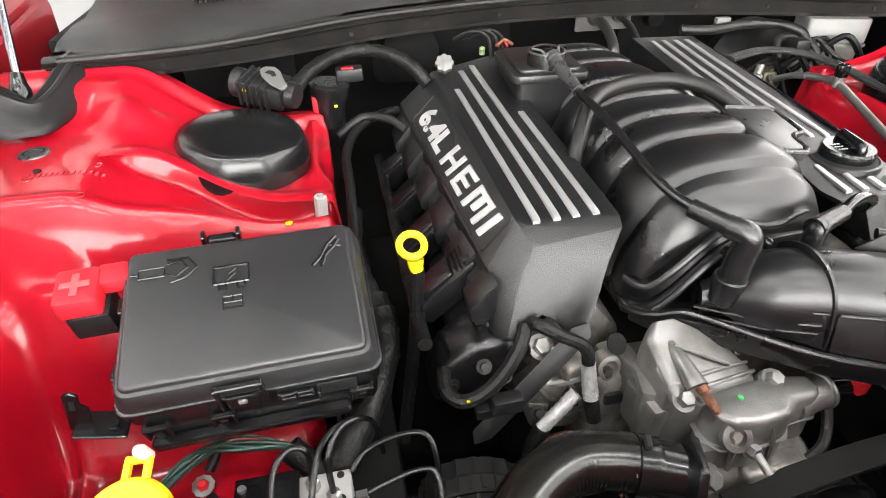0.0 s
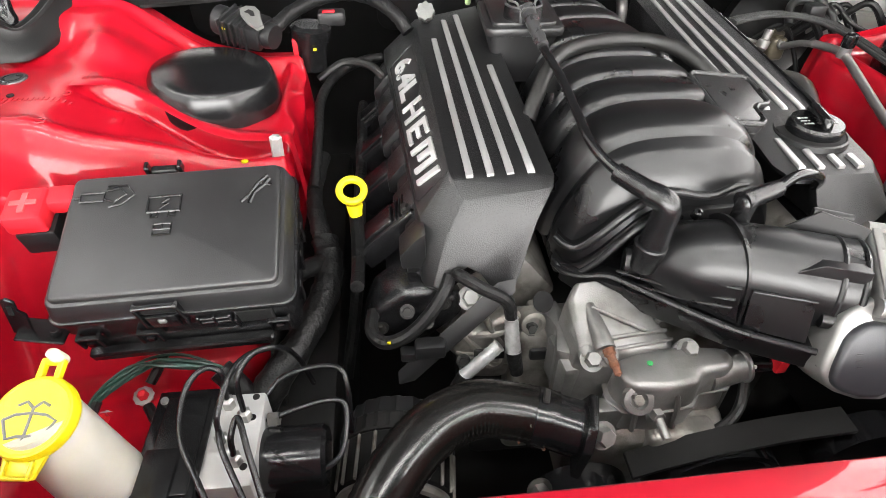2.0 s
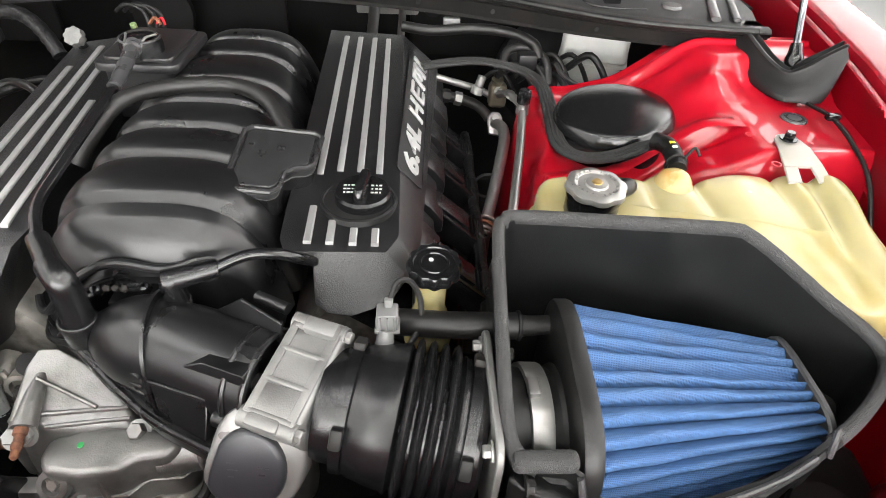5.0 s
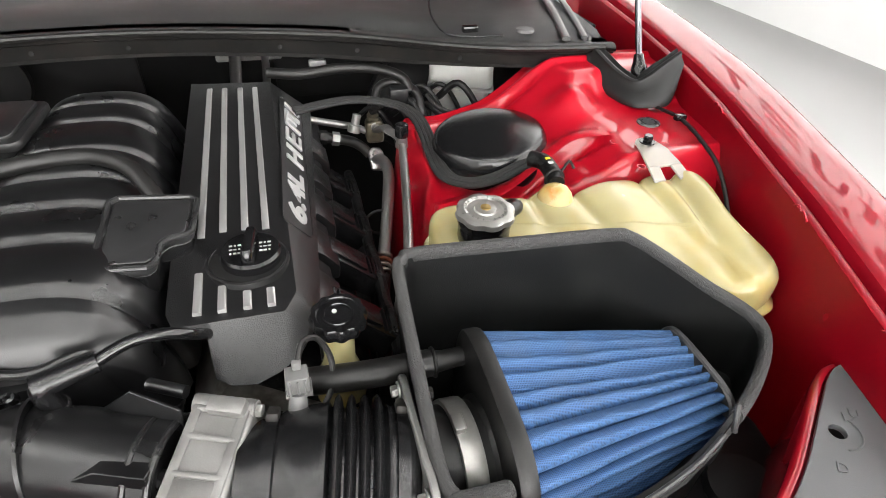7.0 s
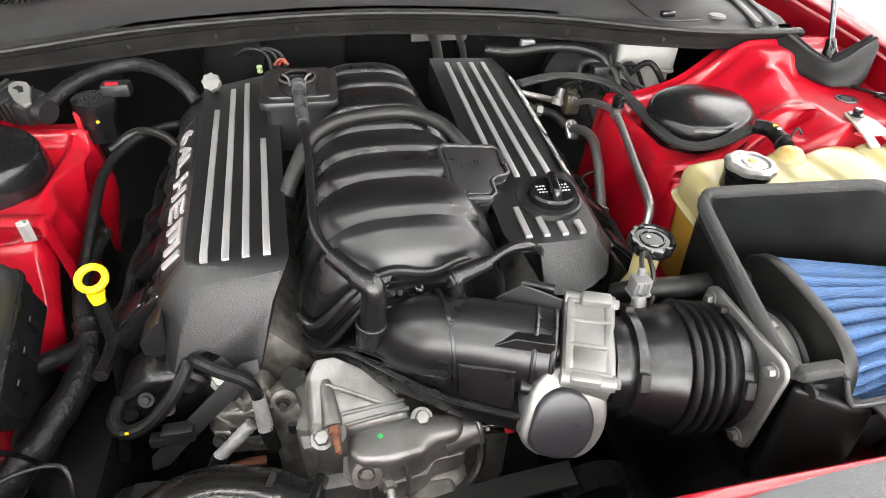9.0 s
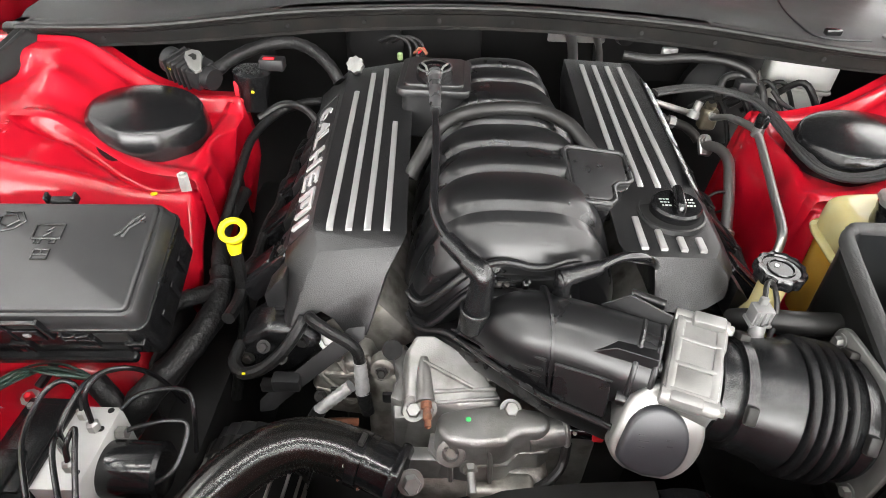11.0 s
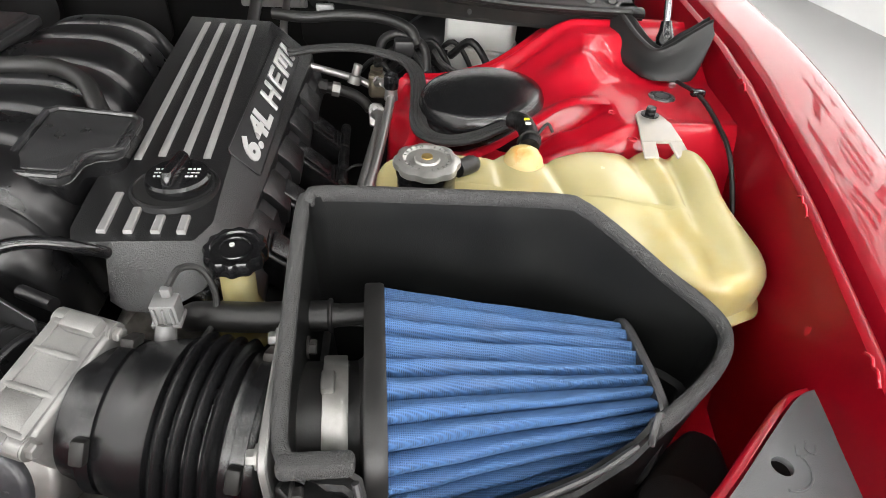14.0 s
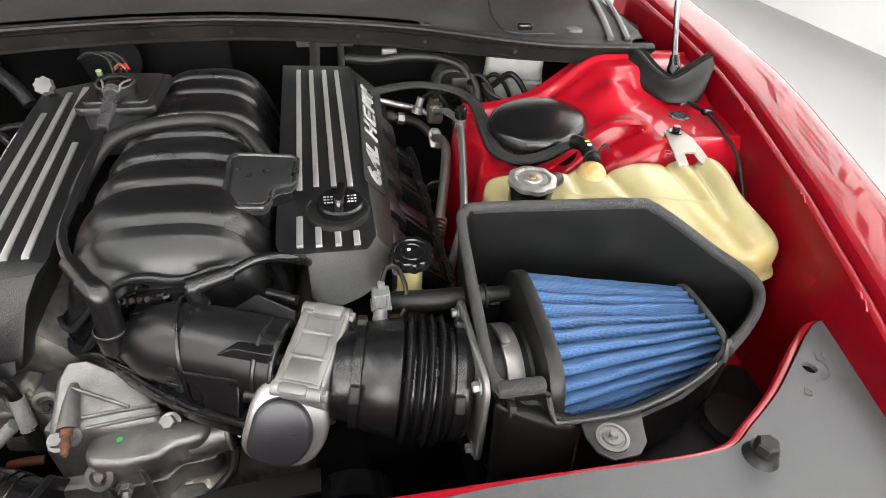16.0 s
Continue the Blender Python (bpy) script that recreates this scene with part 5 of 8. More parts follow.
def breather_hose():
    ob = thing("breather_hose", (-0.09, -0.1, 0.93), "thin glossy black breather hose with ribbed ends", "hose")
    pts = [(-0.1, 0.03, 0.955), (-0.0985, -0.02, 0.950), (-0.095, -0.09, 0.945), (-0.095, -0.17, 0.936), (-0.094, -0.215, 0.930), (-0.084, -0.245, 0.923), (-0.066, -0.275, 0.918), (-0.05, -0.293, 0.914)]
    part("hose", tube(pts, 0.0052, 14, 6), GLOSS, ob)
    part("rear_sleeve", tube([(-0.102, 0.072, 0.968), (-0.101, 0.045, 0.962), (-0.0985, -0.015, 0.951)], (0.0098, 0.0068), 16, 6, 0.0012, 2), SLEEVE, ob, "ribbed black connector sleeve")
    part("front_sleeve", tube([(-0.079, -0.255, 0.920), (-0.05, -0.293, 0.914)], (0.0095, 0.0105), 16, 1), SATIN, ob)
    part("elbow", tube([(-0.058, -0.284, 0.915), (-0.047, -0.295, 0.913), (-0.043, -0.298, 0.905), (-0.044, -0.297, 0.885), (-0.046, -0.297, 0.862)], (0.0115, 0.0135), 18, 5), SATIN, ob)
    part("elbow_cup", lathe([(0.001, -0.028), (0.0125, -0.028), (0.0165, -0.002), (0.0165, 0.0), (0.014, 0.001), (0.001, 0.001)], axis((-0.047, -0.297, 0.862), (0.1, 0, 1)), 24), SATIN, ob)
    part("elbow_foot", pipe_ring(axis((-0.047, -0.297, 0.862), (0.1, 0, 1)), 0.0145, 0.002), SATIN, ob)
    ob2 = thing("vacuum_hose", (0.08, -0.28, 0.9), "short glossy vacuum hose with a moulded elbow", "hose")
    part("hose", tube([(0.072, -0.275, 0.903), (0.10, -0.262, 0.909), (0.124, -0.254, 0.905), (0.142, -0.246, 0.893), (0.158, -0.225, 0.868)], 0.0055, 12, 6), GLOSS, ob2)
    part("elbow_arm", tube([(0.035, -0.288, 0.901), (0.078, -0.273, 0.904)], (0.0105, 0.0085), 16, 1), SATIN, ob2)
    part("elbow_leg", tube([(0.044, -0.286, 0.902), (0.040, -0.288, 0.898), (0.041, -0.285, 0.872)], 0.0095, 16, 4), SATIN, ob2)
    part("elbow_foot", pipe_ring(axis((0.041, -0.285, 0.874), UP), 0.0085, 0.003), SATIN, ob2)
    solo("crossover_hose", tube([(-0.128, -0.09, 0.892), (-0.116, -0.072, 0.912), (-0.088, -0.034, 0.942), (-0.04, -0.003, 0.948), (0.03, 0.006, 0.948), (0.075, -0.018, 0.943), (0.1, -0.055, 0.928), (0.122, -0.085, 0.905)], 0.0095, 14, 6),
                RUBBER, "black rubber hose looped over the intake runners", "hose")


breather_hose()


def throttle():
    ob = thing("throttle_body", (0.155, -0.355, 0.80), "cast-aluminium throttle body with a round motor cover", "throttle body")
    way = Vector((0.93, -0.37, 0)).normalized()
    m = axis((0.137, -0.346, 0.835), way)   # z along the bore, y up
    m = m @ pose(0, 0, 0, 0, 0, 14)
    part("housing", prism(loop_rect(0.094, 0.086, 0.014), 0.0, 0.050, 0.004, 3, m), ALU, ob)
    # raised walls round two shallow pockets on the top
    for dx in (-0.040, -0.012, 0.016, 0.038):
        part("pocket_wall", box((dx, 0.0418, 0.025), (0.005, 0.006, 0.040), 0.0015, 2, m), ALU, ob)
    for dz in (0.006, 0.043):
        part("pocket_wall", box((-0.001, 0.0417, dz), (0.084, 0.0058, 0.008), 0.0015, 2, m), ALU, ob)
    part("pocket_fill", box((-0.027, 0.0415, 0.025), (0.024, 0.006, 0.034), 0.002, 2, m), ALU, ob)
    part("blue_mark", box((-0.028, 0.0458, 0.024), (0.006, 0.001, 0.003), 0), mat("blue_paint_mark", (0.03, 0.12, 0.4), 0.5, bump=0.0), ob)
    for dx, dz in ((-0.044, 0.008), (0.044, 0.008)):
        part("boss", tube([m @ Vector((dx, 0.036, 0.0)), m @ Vector((dx, 0.036, 0.048))], 0.0085, 16, 1), ALU, ob)
        part("bolt", hexbolt(m @ pose(dx, 0.036, 0.048), 0.0055, 0.005), BOLT, ob)
    part("rear_boss", box((0.040, 0.046, 0.030), (0.014, 0.012, 0.03), 0.003, 2, m), ALU, ob)
    part("front_boss", box((-0.046, 0.036, 0.022), (0.012, 0.02, 0.03), 0.004, 2, m), ALU, ob)
    # motor drum facing the camera side
    c = Vector((0.126, -0.402, 0.818))
    face = Vector((-0.10, -0.85, 0.50)).normalized()
    d = axis(c, face)
    # a D-shaped drum, drawn out to a blunt corner low on the manifold side
    egg = [(0.050 * math.cos(a) + 0.002, 0.048 * math.sin(a)) for a in steps(radians(-75), radians(150), 22)] + [(-0.046, 0.012), (-0.053, -0.008), (-0.056, -0.022), (-0.050, -0.032), (-0.036, -0.040), (-0.012, -0.046)]
    egg = [(x * 0.80, y * 1.0 - 0.003) for x, y in egg]
    if d.to_3x3().col[0].x < 0:
        egg = [(-x, y) for x, y in egg][::-1]
    part("motor_rim", prism(egg, -0.045, 0.006, 0.006, 5, d), RIM_SILVER, ob, "polished aluminium motor rim")
    side = 1 if egg[0][0] > 0 else -1
    lid = [(x * 0.78 - side * 0.0050, y * 0.77 - 0.0085) for x, y in egg]
    part("motor_cover", prism(lid, 0.002, 0.0125, 0.005, 4, d, 0.93), MOTOR_GREY, ob, "dark grey motor cover with faint print")
    for k, (px, py, long) in enumerate(((-0.018, -0.004, 0.006), (-0.016, -0.010, 0.008), (-0.017, -0.016, 0.005), (0.006, -0.006, 0.004), (0.012, -0.006, 0.003), (0.008, -0.012, 0.005))):
        part("print", box((px, py, 0.0126), (long, 0.0011, 0.0004), 0, 1, d), SLEEVE, ob, "faint printed bar")
    return ob


throttle()


def intake_boot():
    ob = thing("intake_boot", (0.24, -0.38, 0.77), "black rubber intake boot with deep bellows", "intake boot")
    a, b = Vector((0.176, -0.362, 0.832)), Vector((0.310, -0.384, 0.818))
    prof = [(0.0, 0.047), (0.06, 0.049), (0.13, 0.049), (0.14, 0.053), (0.20, 0.053), (0.23, 0.056), (0.36, 0.060), (0.45, 0.062), (0.475, 0.064)]
    for k in range(4):
        u = 0.50 + 0.078 * k
        prof += [(u, 0.058), (u + 0.011, 0.066), (u + 0.034, 0.069), (u + 0.053, 0.066), (u + 0.066, 0.058)]
    prof += [(0.825, 0.061), (0.85, 0.059), (0.96, 0.059), (1.0, 0.057)]
    m = axis(a, b - a)
    length = (b - a).length
    part("boot", lathe([(0.04, 0.0)] + [(r, u * length) for u, r in prof] + [(0.04, length)], m, 48), SATIN, ob, sharp=70)
    for u, r in ((0.165, 0.054), (0.905, 0.060)):
        band = part("clamp", lathe([(r, -0.0045), (r + 0.0014, -0.0045), (r + 0.0014, 0.0045), (r, 0.0045)], m @ pose(0, 0, u * length), 44), SATIN, ob, "dark worm-drive clamp")
        for ang in (60, 150):
            q = m @ Matrix.Translation((0, 0, u * length)) @ Matrix.Rotation(radians(ang), 4, "Z") @ Matrix.Translation((r + 0.003, 0, 0))
            part("clamp_screw", box((0, 0, 0), (0.008, 0.018, 0.01), 0.002, 2, q), STEEL_DARK, band)
    part("side_seam", tube([m @ Vector((0.02, -0.052, 0.25 * length)), m @ Vector((0.025, -0.058, 0.48 * length))], 0.003, 8, 1), RUBBER, ob)
    sensor = thing("air_temperature_sensor", (0.226, -0.33, 0.88), "grey plug sensor with a thin looped wire", "sensor")
    part("plug", box((0.229, -0.319, 0.890), (0.0185, 0.016, 0.021), 0.0015), GREY_PL, sensor)
    part("plug_skirt", box((0.229, -0.3195, 0.8815), (0.0215, 0.018, 0.004), 0.001), GREY_PL, sensor)
    for k in range(3):
        part("plug_rib", box((0.223 + 0.006 * k, -0.3275, 0.891), (0.0022, 0.003, 0.015), 0.0008, 1), GREY_PL, sensor)
    part("neck", tube([(0.226, -0.332, 0.866), (0.228, -0.325, 0.882)], (0.0085, 0.007), 14, 1), GREY_PL, sensor)
    part("locking_tab", box((0.230, -0.314, 0.902), (0.0075, 0.006, 0.012), 0.0015), GREY_PL, sensor)
    part("wire", tube([(0.231, -0.312, 0.906), (0.237, -0.298, 0.912), (0.249, -0.290, 0.905), (0.258, -0.296, 0.885), (0.256, -0.310, 0.866), (0.245, -0.325, 0.855)], 0.0027, 8, 6), RUBBER, sensor)
    solo("breather_pipe", merge(tube([(0.230, -0.282, 0.845), (0.240, -0.294, 0.858), (0.260, -0.302, 0.865), (0.29, -0.305, 0.866), (0.348, -0.305, 0.866)], 0.0125, 18, 6), tube([(0.346, -0.305, 0.866), (0.352, -0.305, 0.866), (0.356, -0.305, 0.866), (0.384, -0.303, 0.866)], (0.0105, 0.0088), 16, 3), pipe_ring(axis((0.347, -0.305, 0.866), (1, 0, 0)), 0.0125, 0.0018)), RUBBER, "black rubber breather pipe into the airbox", "pipe")
    plate = thing("airbox_flange", (0.312, -0.383, 0.77), "bare aluminium mounting flange bolted to the airbox", "flange")
    fm = pose(0.314, -0.384, 0.822, 90, 0, 90)
    ring = loop_rect(0.128, 0.128, 0.016)
    part("plate", prism(ring, -0.003, 0.003, 0.0012, 1, fm), ALU, plate)
    for dy, dz in ((0.05, 0.05), (-0.05, 0.05), (-0.05, -0.05), (0.05, -0.05)):
        part("bolt", hexbolt(axis((0.310, -0.384 + dy, 0.822 + dz), (-1, 0, 0)), 0.0055, 0.006), BOLT, plate)
    return ob


intake_boot()

# ---------------------------------------------------------------- airbox and filter
RIM = [(0.324, -0.262, 0.938), (0.330, -0.249, 0.944), (0.345, -0.243, 0.946), (0.44, -0.250, 0.947), (0.535, -0.256, 0.946), (0.556, -0.260, 0.942), (0.578, -0.272, 0.931),
       (0.602, -0.289, 0.917), (0.625, -0.306, 0.903), (0.648, -0.325, 0.892), (0.660, -0.341, 0.885), (0.661, -0.356, 0.880), (0.651, -0.372, 0.877), (0.631, -0.391, 0.875), (0.600, -0.414, 0.876), (0.572, -0.431, 0.877),
       (0.560, -0.436, 0.862), (0.52, -0.452, 0.853), (0.455, -0.468, 0.848), (0.386, -0.470, 0.848), (0.375, -0.466, 0.852), (0.370, -0.456, 0.872), (0.362, -0.452, 0.877),
       (0.340, -0.449, 0.877), (0.326, -0.441, 0.879), (0.320, -0.42, 0.884), (0.3205, -0.36, 0.905)]


def airbox():
    ob = thing("airbox", (0.5, -0.35, 0.72), "open black plastic airbox edged with grey foam", "airbox")
    pts = [Vector(p) for p in RIM]
    cx = sum(pts, Vector()) / len(pts)

    def ring(inset, dz, z=None):
        out = []
        n = len(pts)
        for i, p in enumerate(pts):
            d = pts[(i + 1) % n] - pts[i - 1]
            s = Vector((-d.y, d.x, 0))
            s = s.normalized() if s.length > 1e-6 else Vector()
            if s.dot(cx - p) < 0:
                s = -s
            q = p + s * inset
            out.append(Vector((q.x, q.y, p.z + dz if z is None else z)))
        return out

    outer = [ring(0.022, 0, 0.70), ring(0.014, 0, 0.705), ring(0.008, 0, 0.73), ring(0.004, 0, 0.80), ring(-0.001, -0.022), ring(-0.0015, -0.018), ring(0.002, -0.016), ring(0.001, -0.003), ring(0.0015, 0.0)]
    inner = [ring(0.0055, 0.0), ring(0.006, -0.004), ring(0.0075, -0.02), ring(0.0112, 0, 0.816), ring(0.0120, 0, 0.812), ring(0.0185, 0, 0.809), ring(0.0195, 0, 0.805), ring(0.0205, 0, 0.79), ring(0.026, 0, 0.725), ring(0.030, 0, 0.715), ring(0.06, 0, 0.712)]
    part("shell", loft(outer + inner), BOX_BLACK, ob, "grained black airbox shell", sharp=45)
    k = RIM.index((0.572, -0.431, 0.877))
    wide = spline(pts[-4:] + pts[:k + 1], 4)
    rows = []
    for i, p in enumerate(wide):
        d = wide[min(i + 1, len(wide) - 1)] - wide[max(i - 1, 0)]
        s = Vector((-d.y, d.x, 0)).normalized()
        if s.dot(cx - p) < 0:
            s = -s
        rows.append([p + s * a + Vector((0, 0, b)) for a, b in ((-0.003, -0.010), (-0.0040, -0.001), (-0.0020, 0.0042), (0.0015, 0.0056), (0.0050, 0.0048), (0.0070, 0.0012), (0.0072, -0.0055), (0.005, -0.0070))])
    part("foam_edge", loft(rows), FOAM, ob, "dark grey foam sealing strip", sharp=70)
    tail = wide[-1]
    part("edge_curl", tube([tail + Vector((-0.002, -0.004, -0.014)), tail + Vector((-0.003, -0.001, 0.0)), tail + Vector((0.0, 0.004, 0.007)), tail + Vector((0.005, 0.006, 0.003))], 0.0026, 8, 4), RIM_GREY, ob, "curled end of the edge strip")
    part("foam_edge", box((0.346, -0.446, 0.8785), (0.048, 0.015, 0.014), 0.005, 3), FOAM, ob, "dark grey foam sealing strip")
    low = pts[k + 1:k + 7]
    part("bare_edge", tube([p + Vector((0, 0, 0.001)) for p in low], 0.0026, 8, 4), RIM_GREY, ob, "bare grey plastic lip")
    # broad pressed front of the box below the rim
    part("front_wall", soften(loft([[Vector(p) for p in r] for r in ([(0.318, -0.452, 0.868), (0.330, -0.460, 0.868), (0.372, -0.471, 0.846), (0.404, -0.474, 0.840), (0.404, -0.455, 0.840), (0.330, -0.440, 0.868)],
         [(0.319, -0.458, 0.80), (0.332, -0.469, 0.80), (0.372, -0.478, 0.80), (0.404, -0.479, 0.80), (0.404, -0.455, 0.80), (0.330, -0.440, 0.80)], [(0.320, -0.464, 0.735), (0.334, -0.476, 0.735), (0.372, -0.484, 0.735), (0.404, -0.484, 0.735), (0.404, -0.455, 0.735), (0.330, -0.440, 0.735)])]), 0.005, 3, 30), BOX_BLACK, ob)
    tab = prism([(0.402, -0.464), (0.468, -0.461), (0.460, -0.485), (0.456, -0.500), (0.444, -0.511), (0.418, -0.513), (0.406, -0.503), (0.401, -0.485)], 0.842, 0.846, 0.0015, 2)
    part("mounting_tab", tab, RIM_GREY, ob)
    c = Vector((0.4245, -0.4915, 0.846))
    part("tab_washer", lathe([(0.001, 0), (0.0155, 0), (0.0155, 0.0025), (0.0125, 0.003), (0.0115, 0.0016), (0.001, 0.0016)], axis(c, UP), 32), BOLT, ob, "dull plated washer")
    part("tab_bolt", merge(lathe([(0.001, 0), (0.0095, 0), (0.009, 0.002), (0.001, 0.0022)], axis(c + Vector((0, 0, 0.0016)), UP), 24), hexbolt(axis(c + Vector((0, 0, 0.003)), UP), 0.0045, 0.0045, False)), BOLT, ob)
    for dy in (0.022, -0.035):
        part("inner_nut", hexbolt(axis((0.331, -0.384 + dy * 2.1, 0.865), (1, 0, 0)), 0.006, 0.006), STEEL_DARK, ob)
    return ob


airbox()


def air_filter():
    ob = thing("air_filter", (0.49, -0.36, 0.72), "pleated blue cloth cone air filter in a black rim", "air filter")
    pleats, per, n = 32, 10, 34
    rings = []

    def section(u, a, grow):
        """Point of the oval at u along the cone."""
        x = 0.386 + 0.210 * u
        cy, cz = -0.371 + 0.0165 * u, 0.813 - 0.008 * u
        ry, rz = 0.0855 - 0.0295 * u, 0.088 - 0.035 * u
        e = 0.54 - 0.10 * u
        c, s = math.cos(a), math.sin(a)
        lean = 0.10 * (1 - u) * ry * math.copysign(abs(c) ** e, c)
        return Vector((x, cy + (ry + grow) * math.copysign(abs(c) ** e, c), cz + lean + (rz + grow) * math.copysign(abs(s) ** e, s)))

    def by_length(u):
        """Angles at even steps of the oval's length."""
        fine = 360
        ring = [section(u, 2 * math.pi * k / fine, 0.0) for k in range(fine + 1)]
        run = [0.0]
        for p, q in zip(ring, ring[1:]):
            run.append(run[-1] + (q - p).length)
        return lambda f: float(np.interp((f % 1.0) * run[-1], run, [2 * math.pi * k / fine for k in range(fine + 1)]))

    rng = random.Random(4)
    shift = [rng.uniform(-0.16, 0.16) for _ in range(pleats)]
    wob = [rng.uniform(0, 6.28) for _ in range(pleats)]
    for i in range(n):
        u = i / (n - 1)
        angle = by_length(u)
        ring = []
        for k in range(pleats):
            for j in range(per):
                f = j / per
                bend = 0.8 * shift[k] + 0.18 * math.sin(u * 7 + wob[k]) * math.sin(math.pi * u) + 0.07 * math.sin(u * 23 + 2 * wob[k])
                a = angle((k + f + 0.75 * bend * math.sin(math.pi * f)) / pleats)
                depth = -0.0105 * (1 - abs(math.sin(math.pi * f)) ** 0.75)
                ring.append(section(u, a, depth))
        rings.append(ring)
    part("pleated_cloth", loft(rings, cap=False), BLUE, ob, sharp=75)
    seg = 64

    def oval(u, grow, dx):
        return [section(u, 2 * math.pi * k / seg, grow) + Vector((dx, 0, 0)) for k in range(seg)]

    part("base_rim", loft([oval(0, -0.03, -0.011), oval(0, 0.001, -0.011), oval(0, 0.002, -0.009), oval(0, 0.002, 0.001), oval(0, 0.001, 0.004), oval(0, -0.02, 0.004)]), RUBBER, ob, "thick black rubber base rim")
    part("end_cap", loft([oval(1, -0.02, -0.003), oval(1, 0.001, -0.003), oval(1, 0.0025, -0.001), oval(1, 0.0025, 0.003), oval(1, 0.0005, 0.005), oval(1, -0.02, 0.006)]), RIM_GREY, ob, "grey rubber end cap")
    part("neck", lathe([(0.03, 0), (0.052, 0), (0.052, 0.05), (0.056, 0.055), (0.056, 0.062), (0.03, 0.062)], axis((0.318, -0.377, 0.815), (1, 0.03, -0.06)), 40), RUBBER, ob)
    band = part("band_clamp", lathe([(0.0525, 0), (0.0555, 0), (0.0560, 0.002), (0.0560, 0.016), (0.0555, 0.018), (0.0525, 0.018)], axis((0.342, -0.377, 0.815), (1, 0.03, -0.06)), 56), CAP_METAL, ob, "shiny steel band clamp")
    part("band_screw", box((0.349, -0.377, 0.871), (0.01, 0.018, 0.008), 0.002), CHROME, band)
    return ob


air_filter()

# ---------------------------------------------------------------- driver side: coolant tank, caps, lines
TANK_TOP = [(0.383, -0.150), (0.386, -0.130), (0.396, -0.116), (0.42, -0.112), (0.46, -0.115), (0.500, -0.121), (0.514, -0.116), (0.535, -0.107), (0.553, -0.114), (0.561, -0.125), (0.572, -0.121),
            (0.60, -0.113), (0.640, -0.111), (0.654, -0.116), (0.667, -0.111), (0.690, -0.114), (0.700, -0.119), (0.710, -0.117), (0.723, -0.123), (0.731, -0.138), (0.732, -0.165), (0.729, -0.195), (0.730, -0.225), (0.734, -0.258),
            (0.734, -0.282), (0.724, -0.300), (0.705, -0.311), (0.68, -0.314), (0.64, -0.294), (0.60, -0.268), (0.56, -0.238), (0.50, -0.230), (0.42, -0.228), (0.392, -0.222), (0.383, -0.205)]


